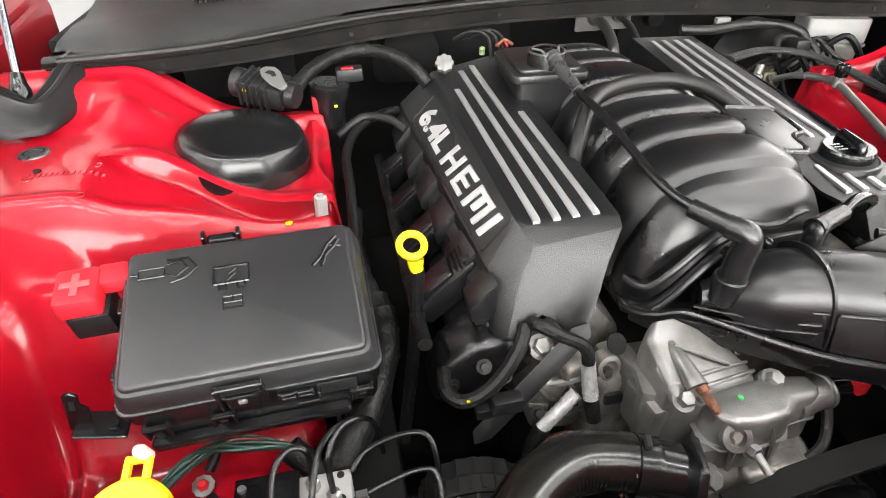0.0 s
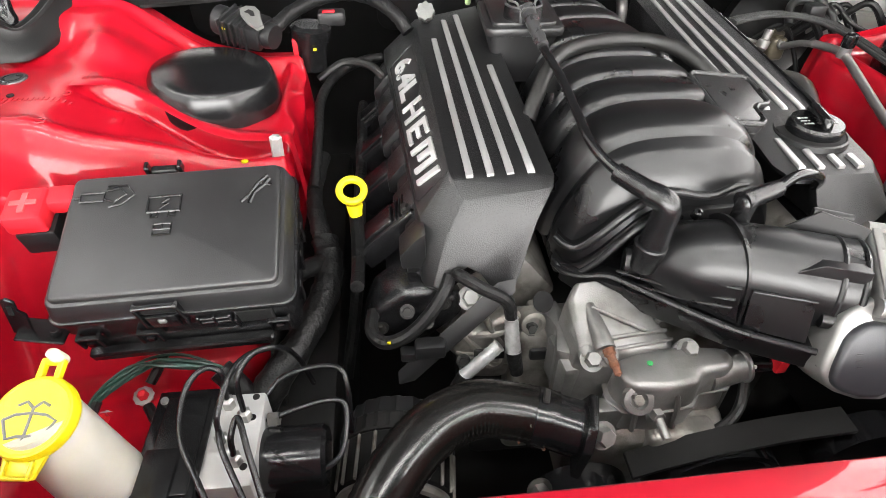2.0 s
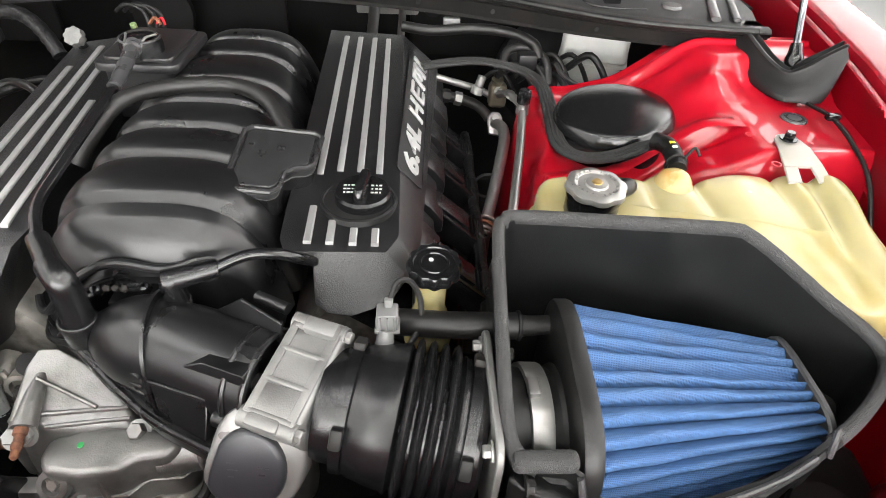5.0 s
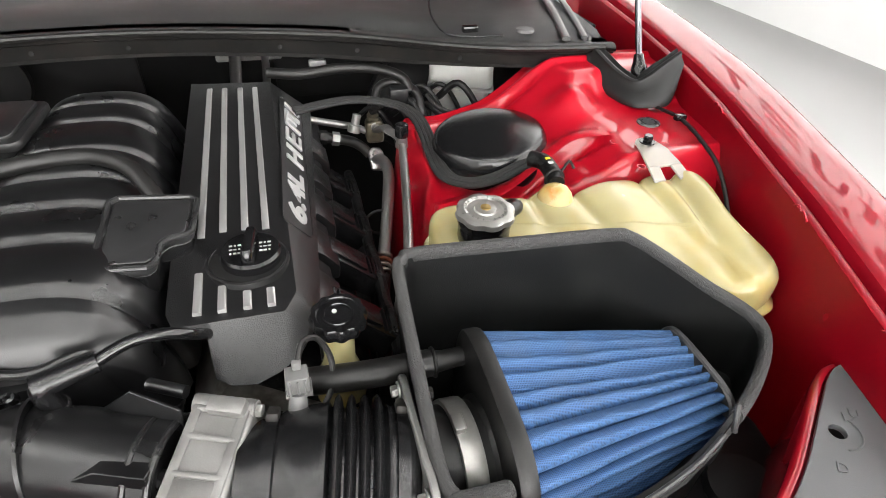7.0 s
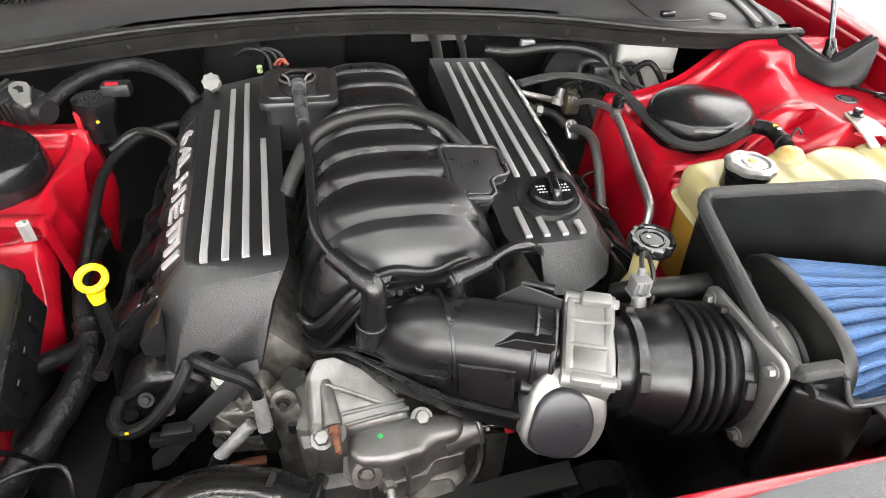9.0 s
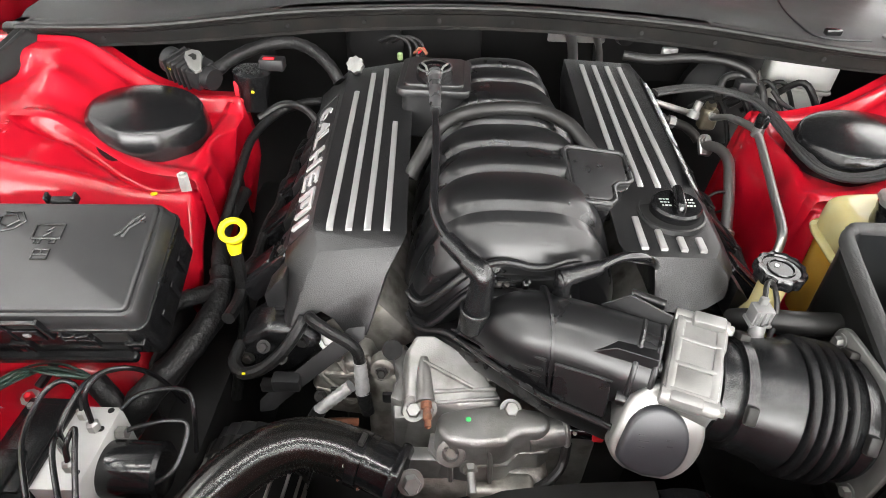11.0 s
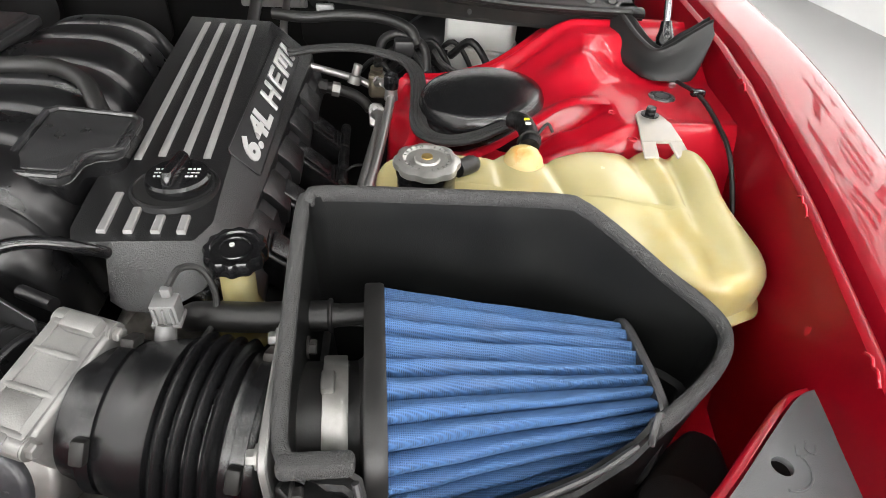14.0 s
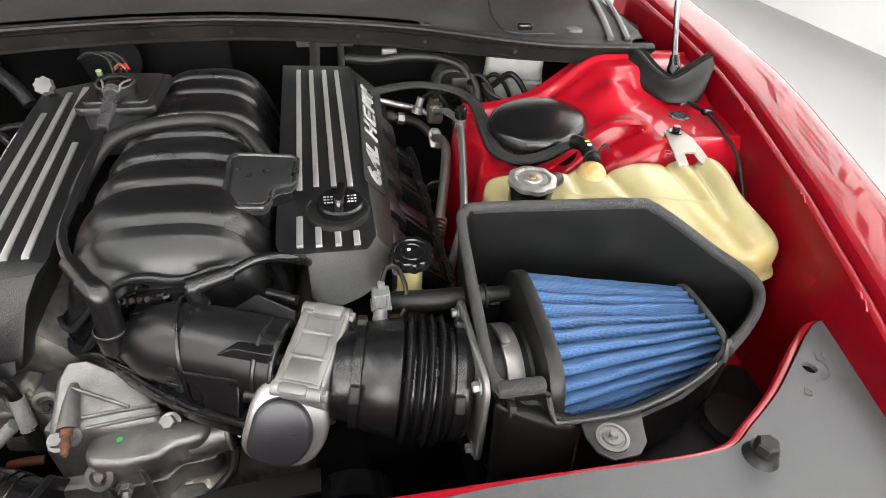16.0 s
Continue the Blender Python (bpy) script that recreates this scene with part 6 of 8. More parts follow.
def coolant_tank():
    ob = thing("coolant_tank", (0.56, -0.18, 0.72), "translucent yellowed plastic coolant tank", "coolant tank")
    spine_a, spine_b = Vector((0.44, -0.172)), Vector((0.680, -0.215))

    def core(x, y):
        d = spine_b - spine_a
        t = min(max((Vector((x, y)) - spine_a).dot(d) / d.length_squared, 0), 1)
        return spine_a + d * t

    def bump(v, wide):
        return math.exp(-(v / wide) ** 2)

    def tz(x, y):
        front = ss(-0.13, -0.31, y)
        z = 0.9165 - 0.020 * front - 0.006 * (1 - ss(0.39, 0.50, x))
        # the outer lobe stands highest and runs forward to the tip
        lobe = x - (0.716 - 0.010 * front)
        z += 0.010 * bump(lobe, 0.019) * (1 - 0.45 * front)
        # pressed valleys between the lobes
        z -= 0.0052 * bump(x - (0.694 - 0.022 * front), 0.008) * ss(-0.312, -0.285, y)
        z -= 0.0038 * bump(x - (0.654 + 0.016 * front), 0.007)
        z += 0.004 * bump(x - (0.674 + 0.004 * front), 0.008)
        z -= 0.0042 * bump(x - (0.560 + 0.03 * front), 0.008)
        z -= 0.003 * bump(x - 0.507, 0.007)
        z += 0.003 * bump(x - 0.61, 0.025) + 0.0025 * bump(x - 0.455, 0.03)
        # shallow dish towards the airbox
        z -= 0.007 * bump(x - 0.625, 0.03) * ss(-0.19, -0.235, y)
        return z

    n_top = len(TANK_TOP)
    outline = spline([(x, y, 0) for x, y in TANK_TOP[-3:] + TANK_TOP + TANK_TOP[:3]], 5)[15:15 + 5 * n_top]

    def ring(inset, dz, low=None, share=0.0):
        out = []
        for p in outline:
            q = core(p.x, p.y)
            v = q - Vector((p.x, p.y))
            w = Vector((p.x, p.y)) + v.normalized() * min(inset, v.length * 0.9) if not share else Vector((p.x, p.y)).lerp(q, share)
            out.append(Vector((w.x, w.y, tz(w.x, w.y) + dz if low is None else low)))
        return out

    rows = [ring(0.03, 0, 0.735), ring(0.012, 0, 0.742), ring(0.008, -0.060), ring(0.007, -0.052), ring(-0.003, -0.050), ring(-0.0045, -0.047), ring(-0.003, -0.044), ring(0.003, -0.042), ring(0.002, -0.028),
            ring(0.002, -0.018), ring(0.003, -0.011), ring(0.006, -0.006), ring(0.010, -0.0025), ring(0.015, -0.0005)] + [ring(0, 0.0, None, k) for k in (0.36, 0.45, 0.54, 0.63, 0.72, 0.80, 0.88, 0.94, 0.985)]
    part("lower_shell", loft(rows[:4], cap=False), AMBER, ob, "amber coolant-filled lower half", sharp=70)
    part("shell", loft(rows[3:]), TANK, ob, sharp=70)
    part("stained_inlet", lathe([(0.001, -0.02), (0.024, -0.02), (0.022, -0.004), (0.019, 0.006), (0.014, 0.013), (0.008, 0.016), (0.001, 0.017)], axis((0.535, -0.138, 0.914), (0, 0.2, 1)), 28), ORANGE, ob, "inlet with an orange coolant stain")
    part("neck", lathe([(0.001, 0), (0.026, 0), (0.027, 0.004), (0.027, 0.02), (0.024, 0.022), (0.024, 0.03), (0.001, 0.03)], axis((0.431, -0.188, 0.908), UP), 32), GLOSS, ob, "black filler neck")
    strap = merge(prism([(0.673, -0.082), (0.676, -0.068), (0.683, -0.059), (0.692, -0.056), (0.701, -0.060), (0.706, -0.070), (0.709, -0.090), (0.713, -0.119), (0.666, -0.119)], 0.9285, 0.932, 0.0012, 2),
                  prism([(0.666, -0.1185), (0.682, -0.1185), (0.680, -0.140), (0.664, -0.140)], 0.9283, 0.9318, 0.001, 1), prism([(0.697, -0.1185), (0.713, -0.1185), (0.716, -0.140), (0.700, -0.140)], 0.9283, 0.9318, 0.001, 1))
    for v in strap.verts:
        v.co.z += 0.004
        v.co.z -= 0.35 * max(0, -0.098 - v.co.y)
    bracket = part("bracket", strap, PALE_STRAP, ob, "milky plastic mounting bracket")
    part("bracket_bolt", merge(lathe([(0.0005, 0), (0.010, 0), (0.010, 0.0015), (0.0005, 0.0015)], axis((0.692, -0.0705, 0.936), UP), 20), hexbolt(axis((0.692, -0.0705, 0.9372), UP), 0.0062, 0.007, False)), GLOSS, bracket)
    return ob


coolant_tank()


def pressure_cap():
    c = Vector((0.431, -0.188, 0.934))
    ob = thing("radiator_pressure_cap", c, "scalloped bare-metal radiator pressure cap with stamped rim", "radiator cap")
    m = axis(c, (0, -0.03, 1))
    part("skirt", lathe([(0.02, -0.006), (0.0275, -0.006), (0.0285, 0.0), (0.0285, 0.005), (0.02, 0.005)], m, 36), GLOSS, ob)
    part("cap", lathe([(0.001, 0.004), (0.0305, 0.004), (0.0312, 0.006), (0.0305, 0.010), (0.026, 0.0125), (0.022, 0.0125), (0.019, 0.0105), (0.012, 0.0105), (0.011, 0.0125), (0.008, 0.013), (0.001, 0.013)], m, 72, 8, 0.0022, 2), CAP_METAL, ob)
    part("rivet", lathe([(0.001, 0.0125), (0.0055, 0.0125), (0.005, 0.0142), (0.001, 0.0148)], m, 20), BRASS, ob, "brassy centre rivet")
    for k in range(22):
        a = 2 * math.pi * k / 22
        if k % 11 in (0, 5):
            continue
        part("stamping", box((0.0205, 0, 0.0122), (0.0030, 0.0012, 0.0008), 0, 1, m @ Matrix.Rotation(a, 4, "Z")), BOLT, ob)
    return ob


pressure_cap()


def power_steering():
    c = Vector((0.270, -0.262, 0.893))
    ob = thing("power_steering_reservoir", (0.268, -0.27, 0.80), "cream fluid reservoir neck with a black knurled cap", "reservoir")
    part("neck", lathe([(0.001, 0), (0.024, 0), (0.020, 0.03), (0.0145, 0.045), (0.0145, 0.09), (0.001, 0.09)], axis((0.266, -0.268, 0.808), (0.03, 0.05, 1)), 28), TANK, ob)
    m = axis(c, (0, -0.06, 1))
    cap = part("cap", lathe([(0.001, 0), (0.0255, 0), (0.0262, 0.003), (0.0262, 0.010), (0.0245, 0.013), (0.020, 0.0125), (0.019, 0.0105), (0.001, 0.0105)], m, 96, 12, 0.002, 1), GLOSS, ob, "glossy black lobed cap")
    part("cap_ring", pipe_ring(m @ pose(0, 0, 0.0112), 0.013, 0.0012, 32, 6), GLOSS, cap)
    part("cap_dot", lathe([(0.0004, 0), (0.0022, 0), (0.0022, 0.0012), (0.0004, 0.0012)], m @ pose(-0.003, 0.004, 0.0105), 12), WHITE_PL, cap)


power_steering()


def heater_bundle():
    ob = thing("coolant_hose_bundle", (0.45, 0.03, 0.91), "black braided hose bundle curling round the strut cap", "hose bundle")
    path = [(0.262, 0.19, 0.905), (0.300, 0.20, 0.908), (0.345, 0.216, 0.906), (0.385, 0.213, 0.903), (0.425, 0.198, 0.897), (0.443, 0.165, 0.892), (0.445, 0.12, 0.889), (0.441, 0.06, 0.888), (0.438, 0.005, 0.888), (0.446, -0.026, 0.888), (0.470, -0.042, 0.889),
            (0.500, -0.046, 0.896), (0.525, -0.048, 0.908), (0.542, -0.054, 0.918)]
    line = spline(path, 5)
    for off in (-0.0075, -0.0025, 0.0025, 0.0075):
        pts = []
        for i, p in enumerate(line):
            d = (line[min(i + 1, len(line) - 1)] - line[max(i - 1, 0)]).normalized()
            s = Vector((d.y, -d.x, 0)).normalized()
            pts.append(p + s * off + Vector((0, 0, -abs(off) * 0.25)))
        part("hose", tube(pts, 0.0037, 8, 1), BRAID, ob)
    part("end_sleeve", tube([(0.538, -0.058, 0.923), (0.548, -0.075, 0.925), (0.549, -0.10, 0.922), (0.545, -0.118, 0.92)], 0.0105, 14, 5), TAPE, ob)
    clamp = part("spring_clamp", pipe_ring(axis((0.547, -0.108, 0.921), (0, -1, 0.1)), 0.0115, 0.0018), STEEL_DARK, ob)
    part("clamp_ear", tube([(0.555, -0.108, 0.93), (0.565, -0.104, 0.94), (0.57, -0.11, 0.933)], 0.0018, 6, 3), STEEL_DARK, clamp)
    for t, x, y in ((0, 0.548, -0.082), (1, 0.5475, -0.092)):
        part("paint_mark", box((x, y, 0.9345), (0.006, 0.004, 0.002), 0.0005), YELLOW if t == 0 else WHITE_PL, ob)
    solo("tank_hose_stub", tube([(0.462, -0.172, 0.925), (0.478, -0.158, 0.922), (0.478, -0.145, 0.915), (0.475, -0.125, 0.90)], 0.0085, 12, 5), RUBBER, "short black rubber overflow hose", "hose")


heater_bundle()


def ac_lines():
    ob = thing("air_conditioning_lines", (0.37, 0.1, 0.75), "bare aluminium refrigerant lines with black service cap", "pipes")
    part("thin_line", tube([(0.398, 0.165, 0.872), (0.406, 0.135, 0.876), (0.407, 0.108, 0.878), (0.403, 0.075, 0.872), (0.394, 0.02, 0.860), (0.383, -0.04, 0.848), (0.374, -0.085, 0.841), (0.367, -0.112, 0.830), (0.356, -0.128, 0.80), (0.345, -0.134, 0.74)], 0.0062, 14, 6), ALU_TUBE, ob)
    part("bracket_arm", tube([(0.393, 0.225, 0.846), (0.400, 0.195, 0.862), (0.399, 0.160, 0.872)], (0.010, 0.0075), 14, 4, flat=0.6), ALU_TUBE, ob)
    part("thick_line", tube([(0.386, 0.212, 0.800), (0.393, 0.175, 0.812), (0.391, 0.130, 0.815), (0.380, 0.080, 0.800), (0.368, 0.035, 0.779), (0.357, -0.002, 0.761)], 0.0088, 16, 6), ALU_TUBE, ob)
    for k in range(4):
        part("crimp", pipe_ring(axis((0.3565 - 0.0022 * k, -0.004 - 0.007 * k, 0.760 - 0.0035 * k), (-0.3, -1, -0.45)), 0.0100, 0.0027), COPPER if k == 1 else ALU_DIRTY, ob)
    part("rubber_line", tube([(0.349, -0.030, 0.747), (0.343, -0.06, 0.728), (0.336, -0.10, 0.69), (0.330, -0.15, 0.64)], 0.0108, 14, 5), RUBBER, ob)
    part("service_cap", lathe([(0.001, 0), (0.0088, 0), (0.0100, 0.002), (0.0100, 0.015), (0.0092, 0.019), (0.0060, 0.0205), (0.0055, 0.018), (0.001, 0.018)], axis((0.407, 0.104, 0.889), UP), 36, 12, 0.0007), GLOSS, ob, "black ribbed service port cap")
    part("port", lathe([(0.001, -0.016), (0.0095, -0.016), (0.0085, -0.006), (0.0085, 0.0), (0.001, 0.0)], axis((0.407, 0.104, 0.889), UP), 20), ALU_TUBE, ob)
    part("joint_block", merge(box((0.390, 0.245, 0.836), (0.030, 0.026, 0.040), 0.007, 3), lathe([(0.001, 0), (0.010, 0), (0.010, 0.012), (0.001, 0.012)], axis((0.388, 0.246, 0.852), (0, -0.2, 1)), 16)), JOINT_BROWN, ob, "brown-stained joint block")
    part("joint_bolt", hexbolt(axis((0.390, 0.231, 0.846), (0.3, -0.8, 0.5)), 0.006, 0.006), CHROME, ob)
    eye = prism([(-0.011, -0.022), (0.008, -0.026), (0.016, -0.014), (0.013, 0.006), (0.009, 0.014), (-0.004, 0.016), (-0.012, 0.008)], 0, 0.010, 0.003, 2, axis((0.386, 0.222, 0.797), (0.05, -0.75, 0.65)))
    part("joint_eye", eye, ALU_TUBE, ob, "cast aluminium eye")
    part("eye_bolt", hexbolt(axis((0.385, 0.213, 0.807), (0.05, -0.75, 0.65)), 0.0062, 0.006), CHROME, ob)
    part("rear_pipe", tube([(0.25, 0.25, 0.872), (0.31, 0.25, 0.855), (0.355, 0.25, 0.843), (0.376, 0.248, 0.834)], 0.0058, 12, 5), ALU_TUBE, ob)
    part("rear_pipe", tube([(0.26, 0.24, 0.840), (0.30, 0.24, 0.834), (0.345, 0.24, 0.823), (0.366, 0.235, 0.812), (0.378, 0.228, 0.800)], 0.0085, 12, 6), STEEL_DARK, ob)
    for x, z in ((0.298, 0.8345), (0.318, 0.830)):
        part("pipe_nut", lathe([(0.001, 0), (0.0115, 0), (0.0115, 0.012), (0.001, 0.012)], axis((x, 0.24, z), (1, 0, -0.2)), 6), STEEL_DARK if x < 0.31 else BOLT, ob)
    part("sensor", lathe([(0.001, 0), (0.010, 0), (0.010, 0.012), (0.007, 0.014), (0.007, 0.03), (0.001, 0.03)], axis((0.352, 0.225, 0.845), (0.3, 0.2, 1)), 16), BOLT, ob)
    ring_wire = [(0.362 + 0.020 * math.cos(a), 0.060, 0.775 + 0.020 * math.sin(a)) for a in steps(0.4, 5.6, 14)]
    part("clip_ring", tube(ring_wire, 0.0022, 8, 2), MATTE, ob)
    return ob


ac_lines()


def brake_reservoir():
    ob = thing("brake_fluid_reservoir", (0.562, 0.318, 0.81), "off-white brake fluid reservoir under the cowl", "reservoir")
    m = pose(0.562, 0.318, -0.012, 0, 0, -18)
    part("upper", prism(loop_rect(0.112, 0.075, 0.01), 0.895, 0.94, 0.004, 2, m), WHITE_PL, ob)
    part("seam", prism(loop_rect(0.118, 0.080, 0.011), 0.888, 0.895, 0.002, 1, m), WHITE_PL, ob)
    part("lower", prism(loop_rect(0.100, 0.068, 0.01), 0.83, 0.889, 0.003, 2, m), WHITE_PL, ob)
    solo("reservoir_strap", tube([(0.475, 0.225, 0.90), (0.49, 0.205, 0.885), (0.53, 0.195, 0.87), (0.57, 0.20, 0.86)], 0.004, 8, 5), RUBBER, "thin black rubber strap by the reservoir", "strap")


brake_reservoir()


def rear_hoses():
    solo("heater_hose", tube([(0.23, 0.30, 0.925), (0.28, 0.285, 0.925), (0.34, 0.285, 0.93), (0.40, 0.275, 0.93), (0.44, 0.255, 0.92), (0.45, 0.24, 0.90)], 0.0085, 12, 6), RUBBER, "black heater hose along the firewall", "hose")
    solo("vent_hose", tube([(0.39, 0.23, 0.88), (0.40, 0.255, 0.905), (0.43, 0.262, 0.91), (0.46, 0.24, 0.90), (0.465, 0.21, 0.87)], 0.007, 12, 6), RUBBER, "black corrugated hose by the brake reservoir", "hose")
    ob = thing("heater_pipe_bracket", (0.19, 0.52, 0.88), "plated bracket with two heater pipes on the firewall", "bracket")
    part("plate", merge(box((0.195, 0.545, 0.890), (0.125, 0.008, 0.05), 0.004), box((0.195, 0.535, 0.911), (0.125, 0.02, 0.005), 0.002), box((0.250, 0.537, 0.890), (0.010, 0.014, 0.04), 0.003)), STUD_GREY, ob)
    for x, r in ((0.172, 0.0105), (0.226, 0.007)):
        part("pipe", tube([(x, 0.545, 0.895), (x, 0.50, 0.893), (x, 0.46, 0.882), (x - 0.002, 0.425, 0.86), (x - 0.002, 0.415, 0.83)], r, 14, 5), ALU_TUBE, ob)
        part("collar", lathe([(r, 0), (r + 0.006, 0), (r + 0.006, 0.008), (r, 0.008)], axis((x, 0.538, 0.895), (0, -1, 0)), 20), CHROME, ob)
    for x in (0.145, 0.200):
        part("plate_screw", hexbolt(axis((x, 0.541, 0.905), (0, -1, 0)), 0.005, 0.005), CHROME, ob)
    part("moulded_boot", lathe([(0.001, 0), (0.022, 0), (0.018, 0.02), (0.001, 0.024)], axis((0.285, 0.50, 0.90), (0, -1, 0)), 20), RUBBER, ob, "black rubber boot")
    ob = thing("booster_wiring", (0.45, 0.24, 0.88), "bundle of taped wires and plugs by the brake booster", "wiring")
    rng = random.Random(9)
    for k in range(8):
        a = Vector((0.36 + 0.02 * k + rng.uniform(-0.01, 0.01), 0.27 + rng.uniform(-0.02, 0.02), 0.86 + rng.uniform(-0.02, 0.03)))
        part("wire", tube([a, a + Vector((0.03, -0.02, 0.03)), a + Vector((0.06, -0.03 - 0.01 * (k % 3), -0.01)), a + Vector((0.07, -0.06, -0.06))], 0.004 + 0.002 * (k % 2), 8, 5), TAPE, ob)
    part("plug", box((0.43, 0.235, 0.90), (0.03, 0.025, 0.025), 0.004), MATTE, ob)
    part("plug", box((0.31, 0.30, 0.935), (0.028, 0.012, 0.014), 0.003), GREY_PL, ob, "grey plug")
    solo("brake_booster", lathe([(0.001, 0), (0.09, 0), (0.105, 0.015), (0.105, 0.04), (0.08, 0.06), (0.04, 0.07), (0.001, 0.07)], axis((0.52, 0.50, 0.78), (0, -1, 0.1)), 40), MATTE, "black brake booster drum on the firewall", "brake booster")
    ob = thing("fender_cable", (0.76, -0.05, 0.92), "thin black cable clipped along the fender", "cable")
    part("cable", tube([(0.764, 0.050, 0.936), (0.764, 0.015, 0.940), (0.766, -0.03, 0.944), (0.766, -0.08, 0.936), (0.766, -0.13, 0.915), (0.764, -0.18, 0.86), (0.762, -0.225, 0.80), (0.755, -0.26, 0.73), (0.748, -0.29, 0.66)], 0.0027, 8, 6), RUBBER, ob)
    for p in ((0.765, -0.030, 0.946), (0.769, -0.214, 0.815)):
        part("clip", box(p, (0.016, 0.010, 0.008), 0.002), GLOSS, ob)


rear_hoses()


# ---------------------------------------------------------------- passenger side: fuse box, washer filler, brake unit
def fuse_box():
    n = Vector((0, -0.319, 0.948)).normalized()
    c = Vector((-0.4985, -0.2600, 0.8875))
    x_way = Vector((0.9994, 0.035, 0.012)).normalized()
    x_way = (x_way - n * x_way.dot(n)).normalized()
    m = Matrix((x_way, n.cross(x_way), n)).transposed().to_4x4()
    m.translation = c
    ob = thing("fuse_box", (-0.5, -0.25, 0.79), "large black plastic fuse box with embossed lid", "fuse box")
    w, d = 0.196, 0.134
    part("lid_top", prism(loop_rect(w, d, 0.007), -0.010, 0.0, 0.0035, 3, m), LID, ob)
    part("lid", prism(loop_rect(w + 0.020, d + 0.016, 0.012), -0.030, -0.006, 0.003, 2, m, 0.945), LID, ob)
    part("lid_rim", prism(loop_rect(w + 0.024, d + 0.019, 0.013), -0.036, -0.029, 0.0018, 2, m), SATIN, ob)
    part("skirt", prism(loop_rect(w + 0.019, d + 0.014, 0.012), -0.056, -0.035, 0.0015, 1, m), SATIN, ob)
    part("base", prism(loop_rect(w + 0.012, d + 0.010, 0.010), -0.098, -0.055, 0.003, 2, m), SATIN, ob)
    part("base_ledge", prism(loop_rect(w - 0.02, 0.012, 0.004), -0.100, -0.088, 0.002, 1, m @ pose(-0.012, -d / 2 - 0.010, 0)), SATIN, ob)
    fy = -d / 2 - 0.0085
    # wide sprung latch in the middle of the front
    latch = part("latch", merge(box((-0.027, fy - 0.001, -0.026), (0.0035, 0.007, 0.038), 0.001, 1, m), box((0.009, fy - 0.001, -0.026), (0.0035, 0.007, 0.038), 0.001, 1, m), box((-0.009, fy - 0.002, -0.008), (0.036, 0.005, 0.004), 0.001, 1, m),
                                box((-0.009, fy - 0.003, -0.034), (0.026, 0.004, 0.022), 0.0015, 2, m)), SATIN, ob)
    part("latch_tongue", box((-0.009, fy - 0.0055, -0.030), (0.007, 0.003, 0.006), 0.001, 1, m), GREY_PL, latch)
    part("latch_slot", box((-0.009, fy - 0.0005, -0.016), (0.028, 0.003, 0.010), 0.0, 1, m), DARK, latch)
    # moulded grille and plain patch beside it
    for k in range(2):
        part("grille_bar", box((0.032, fy - 0.002, -0.040 - 0.007 * k), (0.030, 0.004, 0.0025), 0.0008, 1, m), SATIN, ob)
    for x in (0.019, 0.033, 0.047):
        part("grille_post", box((x, fy - 0.002, -0.043), (0.003, 0.005, 0.016), 0.0008, 1, m), SATIN, ob)
    part("plain_patch", box((0.068, fy + 0.001, -0.046), (0.034, 0.004, 0.024), 0.0015, 1, m), GREYBLACK, ob)
    part("ell_rib", merge(box((0.052, fy - 0.003, -0.050), (0.003, 0.007, 0.018), 0.0008, 1, m), box((0.042, fy - 0.003, -0.058), (0.022, 0.006, 0.003), 0.0008, 1, m)), SATIN, ob)
    # small hook catches along the lower seam
    for x in (-0.086, -0.032, 0.088):
        hook = part("hook_catch", merge(box((x - 0.009, fy - 0.002, -0.064), (0.003, 0.008, 0.020), 0.001, 1, m), box((x + 0.009, fy - 0.002, -0.064), (0.003, 0.008, 0.020), 0.001, 1, m), box((x, fy - 0.003, -0.056), (0.017, 0.005, 0.004), 0.001, 1, m)), SATIN, ob)
        part("hook", box((x, fy - 0.004, -0.066), (0.008, 0.005, 0.009), 0.0015, 1, m), GLOSS, hook)
    part("under_duct", prism(loop_rect(0.11, 0.05, 0.010), -0.125, -0.097, 0.004, 2, m @ pose(0.035, -0.035, 0)), MATTE, ob)
    for k in range(3):
        part("side_rib", box((w / 2 + 0.0085, -0.04 + 0.035 * k, -0.072), (0.004, 0.008, 0.03), 0.001, 1, m), SATIN, ob)
    part("side_clip", merge(box((-w / 2 - 0.013, -0.035, -0.040), (0.006, 0.020, 0.020), 0.001, 1, m), box((-w / 2 - 0.016, -0.035, -0.034), (0.003, 0.010, 0.008), 0.0008, 1, m)), SATIN, ob)
    part("side_clip", box((-w / 2 - 0.013, 0.030, -0.035), (0.006, 0.016, 0.020), 0.001, 1, m), SATIN, ob)
    part("rear_catch", merge(box((-0.004, d / 2 + 0.014, -0.010), (0.004, 0.010, 0.012), 0.001, 1, m), box((-0.036, d / 2 + 0.014, -0.010), (0.004, 0.010, 0.012), 0.001, 1, m), box((-0.020, d / 2 + 0.013, -0.014), (0.026, 0.010, 0.010), 0.002, 1, m)), SATIN, ob)
    part("mounting_ear", tube([m @ Vector(p) for p in ((-0.100, 0.022, -0.055), (-0.118, 0.010, -0.058), (-0.122, -0.025, -0.066), (-0.118, -0.055, -0.074), (-0.100, -0.062, -0.078))], 0.0035, 8, 5), RED, ob, "red painted mounting loop")
    # embossed signs: jump lead, car with a flash, pliers
    e = 0.0006

    def line(pts, r=0.0011):
        return tube([m @ Vector((x, y, e)) for x, y in pts], r, 6, 1)

